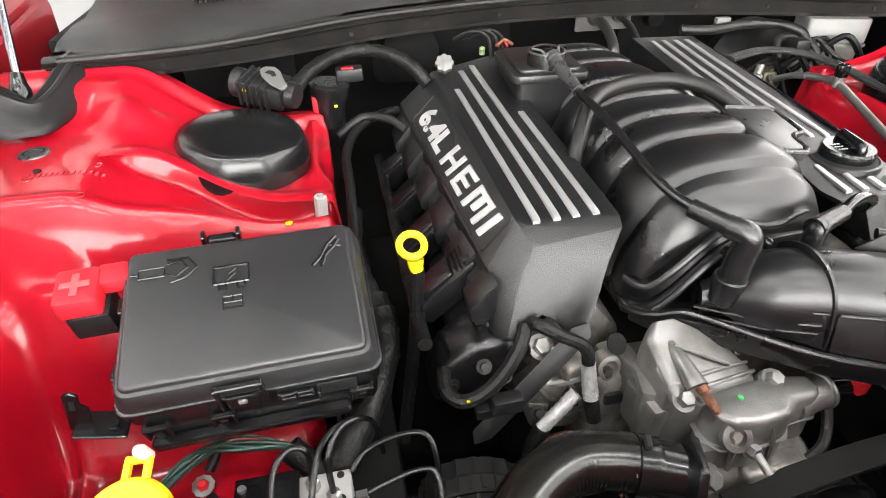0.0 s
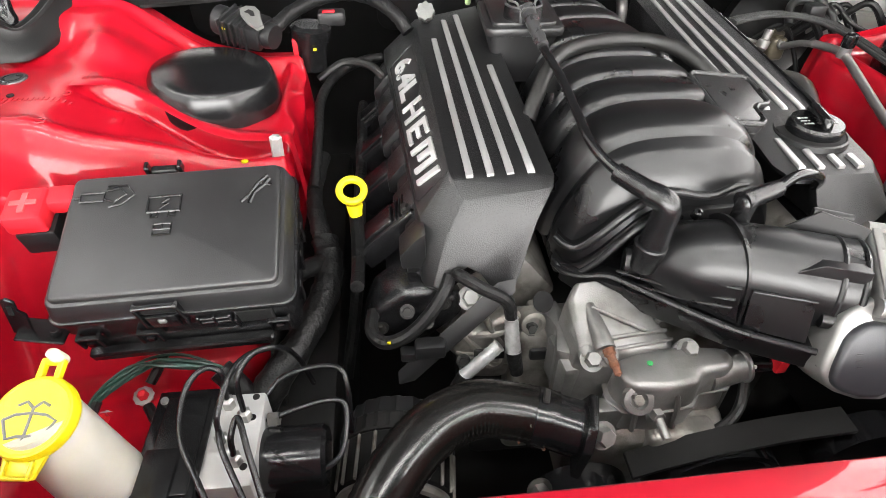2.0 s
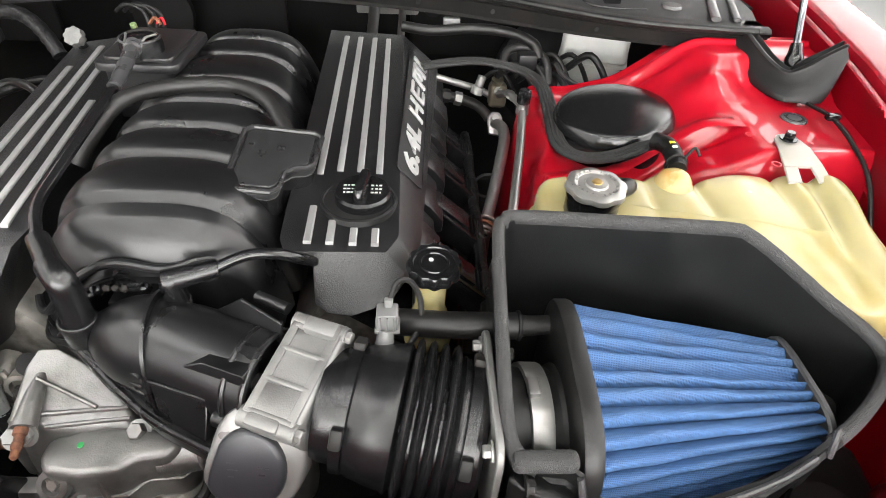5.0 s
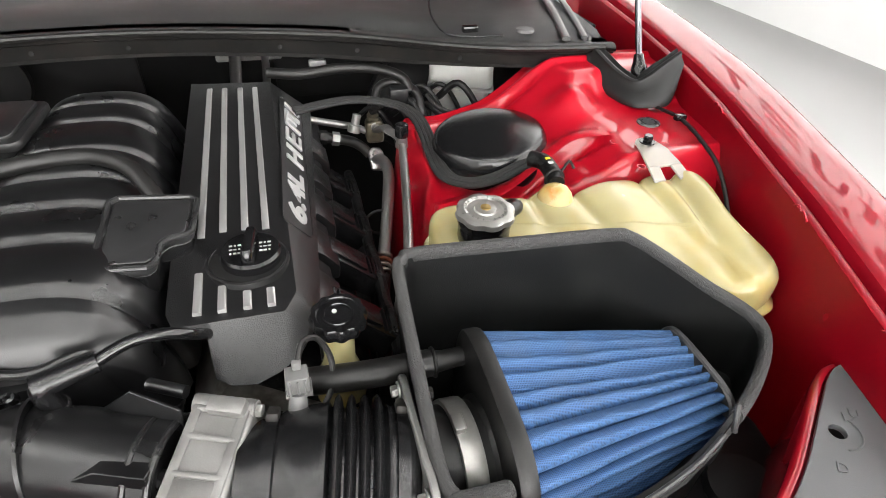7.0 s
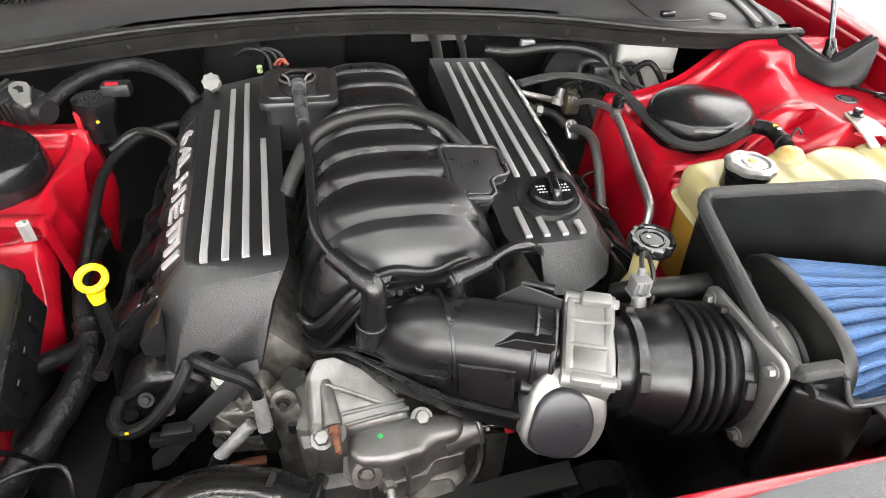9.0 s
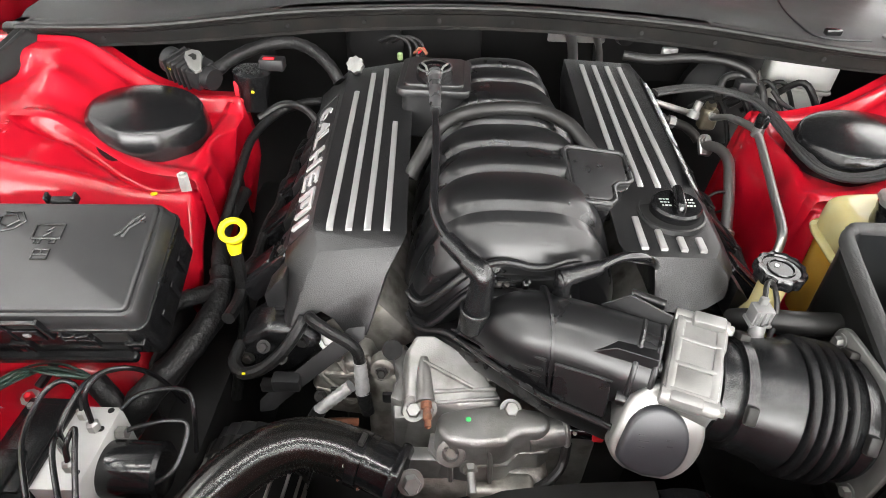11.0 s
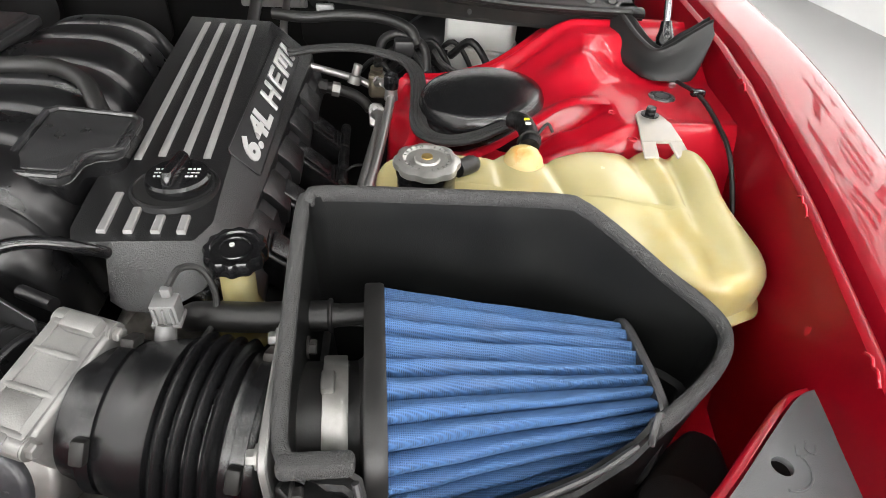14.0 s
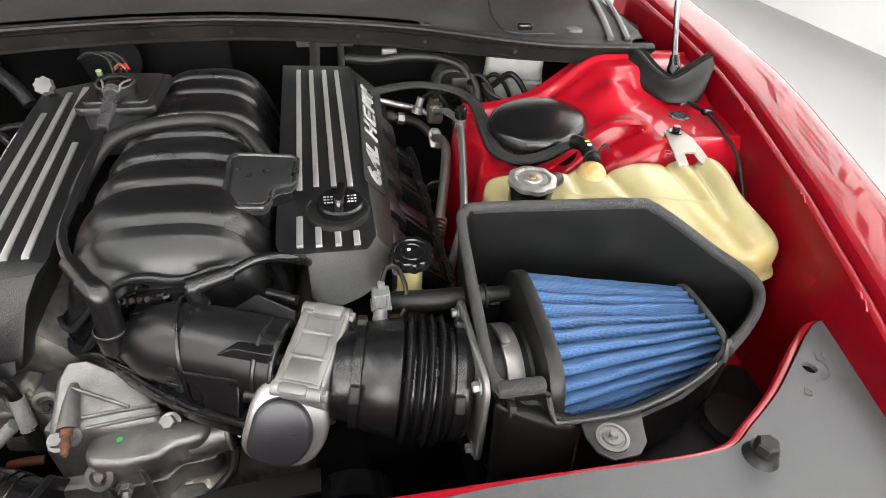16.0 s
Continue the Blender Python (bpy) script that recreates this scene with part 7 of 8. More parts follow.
    part("lead_emblem", merge(line([(-0.088, 0.036), (-0.066, 0.036), (-0.066, 0.046), (-0.088, 0.046), (-0.088, 0.036)]), line([(-0.066, 0.038), (-0.056, 0.034), (-0.046, 0.042), (-0.052, 0.05), (-0.064, 0.048)]),
                              line([(-0.06, 0.028), (-0.048, 0.031), (-0.038, 0.041), (-0.046, 0.053), (-0.064, 0.053)]), line([(-0.094, 0.041), (-0.088, 0.041)])), SATIN, ob)
    part("flash_emblem", merge(line([(-0.024, 0.018), (0.006, 0.018), (0.006, 0.036), (-0.024, 0.036), (-0.024, 0.018)], 0.0015), line([(-0.005, 0.033), (-0.012, 0.027), (-0.006, 0.027), (-0.013, 0.021)]),
                               line([(-0.02, 0.018), (-0.02, 0.012), (-0.014, 0.012), (-0.014, 0.018)]), line([(-0.004, 0.018), (-0.004, 0.012), (0.002, 0.012), (0.002, 0.018)])), SATIN, ob)
    part("base_emblem", merge(line([(-0.016, 0.004), (0.0, 0.004), (0.0, -0.008), (-0.016, -0.008), (-0.016, 0.004)]), line([(-0.016, -0.002), (0.0, -0.002)]), line([(-0.008, 0.004), (-0.008, -0.002)])), SATIN, ob)
    part("pliers_emblem", merge(line([(0.062, 0.022), (0.070, 0.03), (0.076, 0.042), (0.086, 0.052)], 0.002), line([(0.070, 0.02), (0.074, 0.032), (0.082, 0.04), (0.088, 0.048)], 0.002), line([(0.076, 0.044), (0.09, 0.04)], 0.0015)), SATIN, ob)
    term = thing("jump_terminal_cover", (-0.643, -0.225, 0.86), "bright red plastic cover with a moulded plus sign", "terminal cover")
    tm = pose(-0.640, -0.220, 0.878, 14, 0, 4)
    part("cover", merge(prism(loop_rect(0.038, 0.043, 0.005), 0, 0.022, 0.004, 2, tm, 0.94), box((0.027, 0.012, 0.010), (0.03, 0.026, 0.018), 0.006, 2, tm)), RED_PLASTIC, term)
    # the plus sign is a paler red than its cover
    part("plus_sign", merge(box((0, 0, 0.0225), (0.024, 0.006, 0.002), 0.0005, 1, tm), box((0, 0, 0.0226), (0.006, 0.024, 0.0021), 0.0005, 1, tm)), PALE_RED, term, "pale moulded plus sign")
    part("base", box((0.004, -0.004, -0.014), (0.036, 0.036, 0.03), 0.003, 2, tm), MATTE, term)
    br = thing("fuse_box_bracket", (-0.62, -0.32, 0.80), "bent black steel bracket beside the fuse box", "bracket")
    leg = pose(-0.636, -0.312, 0.836, 8, 14, 0)
    part("leg", prism([(-0.007, -0.026), (0.010, -0.026), (0.010, 0.004), (0.004, 0.010), (0.004, 0.022), (-0.002, 0.026), (-0.007, 0.022)], -0.0015, 0.0015, 0.0006, 1, leg @ pose(0, 0, 0, 90, 0, 0)), SATIN, br)
    part("slot", box((-0.001, -0.0018, 0.010), (0.004, 0.001, 0.012), 0.0, 1, leg), DARK, br)
    part("foot", box((0.016, 0.004, -0.027), (0.042, 0.026, 0.003), 0.001, 1, leg), SATIN, br)
    part("foot_bolt", hexbolt(leg @ pose(0.026, 0.002, -0.025), 0.004, 0.004), SATIN, br)
    return ob


fuse_box()


def washer_filler():
    ob = thing("washer_fluid_filler", (-0.57, -0.42, 0.6), "milky washer filler neck with a yellow flip cap", "washer filler")
    line = [(-0.573, -0.419, 0.832), (-0.568, -0.421, 0.805), (-0.556, -0.425, 0.76), (-0.536, -0.432, 0.70), (-0.508, -0.442, 0.62)]
    part("neck", tube(line, (0.0275, 0.035), 28, 6), CREAM, ob)
    n = Vector((-0.04, -0.36, 1)).normalized()
    x = Vector((0.955, -0.10, 0)).normalized()
    x = (x - n * x.dot(n)).normalized()
    m = Matrix((x, n.cross(x), n)).transposed().to_4x4()
    m.translation = (-0.573, -0.422, 0.834)
    cap = part("cap", lathe([(0.001, -0.008), (0.0295, -0.008), (0.0318, -0.005), (0.0322, 0.001), (0.0305, 0.0045), (0.0285, 0.0050), (0.0275, 0.0042), (0.001, 0.0042)], m, 56), YELLOW, ob, "bright yellow cap with a wiper sign")
    part("thumb_tab", merge(prism([(-0.017, -0.026), (0.017, -0.026), (0.012, -0.044), (-0.012, -0.044)], -0.008, -0.003, 0.0015, 2, m), box((-0.010, -0.037, -0.001), (0.003, 0.012, 0.005), 0.001, 1, m), box((0.010, -0.037, -0.001), (0.003, 0.012, 0.005), 0.001, 1, m), box((0.0, -0.0435, -0.002), (0.022, 0.003, 0.006), 0.001, 1, m)), YELLOW, cap)
    part("hinge", merge(box((-0.007, 0.036, 0.0), (0.0045, 0.018, 0.007), 0.001, 1, m), box((0.007, 0.036, 0.0), (0.0045, 0.018, 0.007), 0.001, 1, m), box((0, 0.044, 0), (0.018, 0.005, 0.007), 0.001, 1, m)), YELLOW, cap)
    part("hinge_peg", box((0.004, 0.047, 0.004), (0.010, 0.009, 0.022), 0.004, 3, m), CREAM, ob)

    def line3(pts, r=0.0008):
        return tube([m @ Vector((a, b - 0.002, 0.0046)) for a, b in pts], r * 1.5, 6, 1)

    part("wiper_sign", merge(line3([(-0.02, -0.001), (-0.012, 0.003), (0, 0.0045), (0.012, 0.003), (0.02, -0.001), (0.013, -0.015), (0.006, -0.013), (-0.006, -0.013), (-0.013, -0.015), (-0.02, -0.001)]),
                             line3([(0, -0.018), (0, 0.008)]), line3([(0, 0.008), (0.006, 0.013), (0.012, 0.010)]), line3([(0, 0.008), (-0.006, 0.013), (-0.012, 0.010)])), GREY_PL, cap, "grey printed wiper sign")
    return ob


washer_filler()




def brake_unit():
    ob = thing("abs_hydraulic_unit", (-0.45, -0.4, 0.62), "aluminium brake hydraulic block with black control box", "hydraulic unit")
    part("valve_block", box((-0.450, -0.395, 0.70), (0.046, 0.096, 0.09), 0.0015, 2, None), BLOCK_ALU, ob, "machined aluminium valve block")
    part("control_box", merge(box((-0.500, -0.405, 0.695), (0.052, 0.125, 0.10), 0.004), box((-0.497, -0.40, 0.748), (0.04, 0.10, 0.008), 0.002), box((-0.50, -0.475, 0.69), (0.05, 0.03, 0.05), 0.004)), SATIN, ob, "black plastic control box")
    for k in range(3):
        part("box_rib", box((-0.525, -0.37 - 0.035 * k, 0.70), (0.006, 0.006, 0.09), 0.0015), SATIN, ob)
    part("box_lid_edge", box((-0.500, -0.405, 0.7465), (0.056, 0.129, 0.004), 0.0015), GLOSS, ob)
    part("box_step", box((-0.506, -0.432, 0.753), (0.030, 0.05, 0.006), 0.002), SATIN, ob)
    for y in (-0.352, -0.458):
        part("box_screw", lathe([(0.0005, 0), (0.004, 0), (0.0035, 0.003), (0.0005, 0.003)], axis((-0.521, y, 0.7485), UP), 12), BOLT, ob)
    for y in (-0.352, -0.375, -0.425):
        part("port_hole", lathe([(0.0005, 0), (0.0035, 0), (0.0035, 0.0006), (0.0005, 0.0006)], axis((-0.436, y, 0.7451), UP), 12), DARK, ob)
    part("motor", lathe([(0.001, 0), (0.029, 0), (0.03, 0.004), (0.03, 0.056), (0.026, 0.06), (0.001, 0.06)], axis((-0.428, -0.398, 0.708), (1, 0, 0)), 32), GLOSS, ob, "black round pump motor")
    for k, (x, y) in enumerate(((-0.46, -0.36), (-0.442, -0.375), (-0.458, -0.40), (-0.443, -0.42))):
        part("fitting", lathe([(0.001, 0), (0.0065, 0), (0.0065, 0.010), (0.004, 0.012), (0.001, 0.012)], axis((x, y, 0.745), UP), 6), CHROME, ob)
    pipes = [[(-0.46, -0.36, 0.755), (-0.46, -0.352, 0.785), (-0.475, -0.352, 0.792), (-0.488, -0.37, 0.785), (-0.485, -0.41, 0.775), (-0.46, -0.455, 0.765), (-0.435, -0.50, 0.74)],
             [(-0.442, -0.375, 0.755), (-0.442, -0.365, 0.79), (-0.430, -0.345, 0.80), (-0.41, -0.33, 0.79), (-0.40, -0.31, 0.75), (-0.395, -0.29, 0.68)],
             [(-0.458, -0.40, 0.755), (-0.458, -0.392, 0.775), (-0.45, -0.36, 0.79), (-0.438, -0.34, 0.792), (-0.42, -0.325, 0.785)],
             [(-0.443, -0.42, 0.755), (-0.443, -0.412, 0.772), (-0.437, -0.40, 0.782), (-0.425, -0.43, 0.772), (-0.405, -0.48, 0.75), (-0.395, -0.51, 0.72)],
             [(-0.455, -0.405, 0.755), (-0.452, -0.41, 0.778), (-0.445, -0.43, 0.775), (-0.42, -0.475, 0.755), (-0.405, -0.51, 0.73)],
             [(-0.426, -0.37, 0.73), (-0.40, -0.365, 0.738), (-0.37, -0.36, 0.742), (-0.352, -0.362, 0.738), (-0.35, -0.385, 0.728), (-0.358, -0.41, 0.72), (-0.39, -0.425, 0.715), (-0.42, -0.42, 0.71)],
             [(-0.426, -0.35, 0.745), (-0.41, -0.338, 0.755), (-0.38, -0.332, 0.76), (-0.355, -0.335, 0.758), (-0.348, -0.35, 0.74), (-0.348, -0.37, 0.70)]]
    lines = thing("brake_lines", (-0.43, -0.40, 0.70), "bent glossy black brake lines on the hydraulic unit", "brake lines")
    for pts in pipes:
        part("line", tube(pts, 0.0028, 10, 7), SATIN, lines)
    for p in ((-0.424, -0.37, 0.732), (-0.424, -0.42, 0.71)):
        part("nut", lathe([(0.001, 0), (0.007, 0), (0.007, 0.01), (0.001, 0.01)], axis(p, (1, 0, 0.1)), 6), CHROME, lines)


brake_unit()


def ground_wires():
    ob = thing("ground_wiring", (-0.55, -0.3, 0.70), "dark green ground wires bolted to the red fender", "wiring")
    rng = random.Random(3)
    for k in range(8):
        j = [rng.uniform(-0.008, 0.008) for _ in range(9)]
        part("wire", tube([(-0.612 + j[0] * 0.3, -0.345 + j[1] * 0.3, 0.70), (-0.605, -0.325 + j[2] * 0.4, 0.722 + j[0]), (-0.57 + j[3], -0.30 + j[4], 0.735 + j[5]), (-0.53 + j[6], -0.295 + j[7], 0.735 + j[8]), (-0.48, -0.30, 0.725 + j[1] * 0.5), (-0.46, -0.315, 0.70)], 0.0016, 6, 6), GREEN, ob)
    part("sleeve", tube([(-0.615, -0.35, 0.68), (-0.612, -0.345, 0.705), (-0.604, -0.325, 0.722)], 0.006, 10, 4), TAPE, ob)
    part("tape", tube([(-0.485, -0.30, 0.727), (-0.462, -0.315, 0.70), (-0.455, -0.33, 0.66)], 0.013, 12, 4), TAPE, ob)
    c = axis((-0.573, -0.302, 0.694), (0.1, -0.3, 1))
    part("eyelet", lathe([(0.006, 0), (0.011, 0), (0.011, 0.002), (0.006, 0.002)], c, 20, 10, 0.001), CHROME, ob)
    part("stud", lathe([(0.001, 0), (0.006, 0), (0.006, 0.006), (0.004, 0.010), (0.001, 0.011)], c, 6), RED_PLASTIC, ob, "red painted ground stud")
    low = axis((-0.619, -0.311, 0.669), (0.1, -0.3, 1))
    part("eyelet", lathe([(0.006, 0), (0.011, 0), (0.011, 0.002), (0.006, 0.002)], low, 20, 10, 0.001), CHROME, ob)
    part("stud", lathe([(0.001, 0), (0.006, 0), (0.006, 0.006), (0.004, 0.010), (0.001, 0.011)], low, 6), RED_PLASTIC, ob, "red painted ground stud")
    part("lug", tube([(-0.565, -0.315, 0.694), (-0.55, -0.335, 0.690), (-0.53, -0.345, 0.685)], 0.0055, 10, 4), TAPE, ob)
    part("lug", tube([(-0.568, -0.29, 0.70), (-0.558, -0.272, 0.712), (-0.552, -0.26, 0.725)], 0.0055, 10, 4), TAPE, ob)


ground_wires()


def dipstick():
    ob = thing("oil_dipstick", (-0.34, -0.172, 0.80), "yellow plastic ring dipstick handle on a black tube", "dipstick")
    n = Vector((0.05, -0.50, 0.86)).normalized()
    c = Vector((-0.338, -0.171, 0.858))
    m = axis(c, n)
    part("ring", pipe_ring(m @ Matrix.Diagonal((0.98, 0.98, 1.25, 1)), 0.0138, 0.0042, 36, 10), YELLOW, ob)
    part("stem", tube([c + Vector((0.002, -0.008, -0.013)), c + Vector((0.002, -0.010, -0.020)), c + Vector((0.003, -0.012, -0.026))], (0.0095, 0.007), 14, 4), YELLOW, ob)
    part("tube", tube([c + Vector((0.003, -0.012, -0.025)), c + Vector((0.0, -0.012, -0.08)), c + Vector((-0.01, -0.02, -0.16)), c + Vector((-0.03, -0.05, -0.26))], 0.008, 10, 5), TAPE, ob)


dipstick()


def harnesses():
    # added panel that blackens the shaded flank beside the fuse box
    solo("flank_shade_panel", prism([(-0.10, 0.632), (-0.285, 0.632), (-0.285, 0.700), (-0.265, 0.722), (-0.135, 0.735), (-0.10, 0.715)], -0.003, 0.003, 0.002, 2, Matrix(((0, 0, 1, -0.436), (1, 0, 0, 0), (0, 1, 0, 0), (0, 0, 0, 1)))), DARK,
         "dark panel added along the frame rail to stand for shade", "shield")
    loom = thing("engine_harness", (-0.39, -0.1, 0.76), "thick taped engine harness beside the fuse box", "wiring")
    part("loom", tube([(-0.39, 0.02, 0.79), (-0.398, -0.06, 0.78), (-0.388, -0.12, 0.768), (-0.376, -0.16, 0.752)], (0.0095, 0.0125), 14, 6, 0.001, 3), TAPE, loom)
    part("tape_sleeve", tube([(-0.382, -0.135, 0.76), (-0.376, -0.165, 0.75), (-0.38, -0.205, 0.738), (-0.404, -0.26, 0.722), (-0.436, -0.305, 0.70), (-0.462, -0.33, 0.66)], (0.0155, 0.0185), 16, 6, 0.0018, 4), TAPE, loom, "crumpled black tape round the bundle")
    part("branch", tube([(-0.385, -0.17, 0.755), (-0.405, -0.195, 0.765), (-0.43, -0.225, 0.775), (-0.45, -0.25, 0.785)], 0.011, 12, 6, 0.001, 3), TAPE, loom)
    solo("side_harness", tube([(-0.30, 0.215, 0.855), (-0.335, 0.20, 0.855), (-0.372, 0.16, 0.85), (-0.392, 0.10, 0.84), (-0.393, 0.03, 0.825), (-0.396, -0.06, 0.79)], 0.007, 12, 6), TAPE, "taped harness hanging beside the strut tower", "wiring")
    solo("fuel_hose", tube([(-0.295, 0.15, 0.845), (-0.32, 0.17, 0.86), (-0.36, 0.185, 0.86), (-0.40, 0.17, 0.84)], 0.0065, 10, 6), RUBBER, "thin black hose behind the coil cover", "hose")
    ob = thing("firewall_connector", (-0.49, 0.16, 0.90), "large black bulkhead connector with a pale lever", "connector")
    m = pose(-0.495, 0.165, 0.925, 12, 8, -28)
    part("shell", box((0.004, 0, 0), (0.066, 0.044, 0.034), 0.004, 2, m), MATTE, ob, "black ribbed shell")
    for k in range(5):
        part("shell_rib", box((-0.026 + 0.0105 * k, -0.002, 0.0), (0.004, 0.048, 0.038), 0.001, 1, m), MATTE, ob)
    part("collar", lathe([(0.001, 0), (0.019, 0), (0.021, 0.004), (0.021, 0.014), (0.001, 0.014)], axis(m @ Vector((-0.03, 0, 0)), m.to_3x3() @ Vector((-1, 0, 0))), 24), MATTE, ob)
    part("collar", lathe([(0.001, 0), (0.017, 0), (0.019, 0.004), (0.017, 0.016), (0.001, 0.016)], axis(m @ Vector((0.036, 0, 0)), m.to_3x3() @ Vector((1, 0, 0))), 24), MATTE, ob)
    fan = [(0.0, 0.0), (-0.010, 0.012), (-0.006, 0.022), (0.006, 0.026), (0.018, 0.020), (0.032, 0.004), (0.044, -0.008), (0.040, -0.018), (0.020, -0.012)]
    part("lever", prism(fan, 0.021, 0.026, 0.001, 1, m @ pose(0.004, -0.006, 0)), PALE, ob, "pale grey plastic locking lever")
    part("lever_slot", prism([(0.002, 0.006), (0.004, 0.014), (0.012, 0.014), (0.020, 0.006), (0.016, 0.002), (0.010, 0.006)], 0.0262, 0.0268, 0, 1, m @ pose(0.004, -0.006, 0)), DARK, ob)
    part("paint_dot", lathe([(0.0004, 0), (0.003, 0), (0.003, 0.001), (0.0004, 0.001)], m @ pose(-0.016, -0.0245, 0.008, 90, 0, 0), 10), YELLOW, ob)
    part("cable", tube([m @ Vector((0.04, 0.0, 0.0)), (-0.43, 0.185, 0.937), (-0.39, 0.225, 0.945), (-0.345, 0.235, 0.948), (-0.305, 0.21, 0.945), (-0.275, 0.185, 0.93), (-0.258, 0.17, 0.91)], 0.0098, 14, 6, 0.001, 3), TAPE, ob, "thick taped cable")
    ob = thing("purge_valve", (-0.42, 0.17, 0.85), "black canister valve with red and yellow clips", "valve")
    part("body", lathe([(0.001, -0.05), (0.024, -0.05), (0.026, -0.01), (0.03, 0.0), (0.03, 0.012), (0.024, 0.016), (0.001, 0.016)], axis((-0.405, 0.185, 0.905), (0.1, 0, 1)), 28), SATIN, ob)
    part("red_tab", merge(box((-0.428, 0.172, 0.888), (0.008, 0.012, 0.034), 0.002), box((-0.424, 0.168, 0.874), (0.014, 0.012, 0.008), 0.002)), RED_PLASTIC, ob, "bright red locking tab")
    part("yellow_dot", box((-0.398, 0.156, 0.893), (0.005, 0.003, 0.004), 0.001), YELLOW, ob)
    part("plug", box((-0.372, 0.20, 0.925), (0.04, 0.025, 0.02), 0.004), MATTE, ob)
    part("red_mark", box((-0.375, 0.192, 0.936), (0.018, 0.008, 0.003), 0.001), RED_PLASTIC, ob)
    knob = thing("white_valve_cap", (-0.23, 0.175, 0.935), "small milky white scalloped valve cap", "cap")
    part("cap", lathe([(0.001, -0.006), (0.012, -0.006), (0.0145, 0.0), (0.014, 0.008), (0.001, 0.010)], axis((-0.231, 0.176, 0.935), (-0.1, -0.75, 0.66)), 48, 8, 0.0022), PALE, knob)
    part("stem", tube([(-0.231, 0.178, 0.93), (-0.231, 0.20, 0.90)], 0.007, 10, 1), MATTE, knob)
    ob = thing("rear_plugs", (-0.13, 0.22, 0.93), "small coloured plugs and wires behind the breather box", "connector")
    part("green_plug", lathe([(0.001, 0), (0.0045, 0), (0.0045, 0.010), (0.001, 0.011)], axis((-0.163, 0.215, 0.935), (0, -0.3, 1)), 12), mat("pale_green_plastic", (0.16, 0.22, 0.10), 0.5), ob, "pale green plug")
    part("orange_wire", tube([(-0.14, 0.215, 0.945), (-0.128, 0.21, 0.955), (-0.118, 0.20, 0.95)], 0.0025, 8, 4), COPPER, ob)
    part("red_wire", tube([(-0.135, 0.225, 0.940), (-0.125, 0.225, 0.950), (-0.120, 0.22, 0.942)], 0.002, 8, 4), RED_PLASTIC, ob)
    for dx in (0.0, 0.012, 0.022):
        part("black_wire", tube([(-0.20 + dx, 0.25, 0.95), (-0.175 + dx, 0.235, 0.965), (-0.15 + dx, 0.23, 0.955), (-0.145 + dx, 0.22, 0.92)], 0.003, 8, 5), TAPE, ob)
    solo("blower_housing", lathe([(0.001, 0), (0.05, 0), (0.057, 0.008), (0.057, 0.025), (0.04, 0.032), (0.001, 0.035)], axis((-0.235, 0.52, 0.86), (0, -1, 0.15)), 36), DARK, "round black blower housing on the firewall", "housing")
    stud = thing("tower_stud", (-0.43, -0.066, 0.83), "pale hex standoff on the red strut tower", "stud")
    part("standoff", lathe([(0.001, -0.02), (0.0075, -0.02), (0.0075, 0.032), (0.005, 0.033), (0.005, 0.029), (0.001, 0.029)], axis((-0.431, -0.074, 0.845), (0.06, -0.10, 1)), 6), STUD_GREY, stud)
    solo("paint_dot", lathe([(0.0005, 0), (0.0045, 0), (0.0045, 0.001), (0.0005, 0.001)], axis((-0.468, -0.089, apron_z(0.468, -0.089) + 0.0005), UP), 16), YELLOW, "small yellow paint dot on red metal", "paint mark")


harnesses()


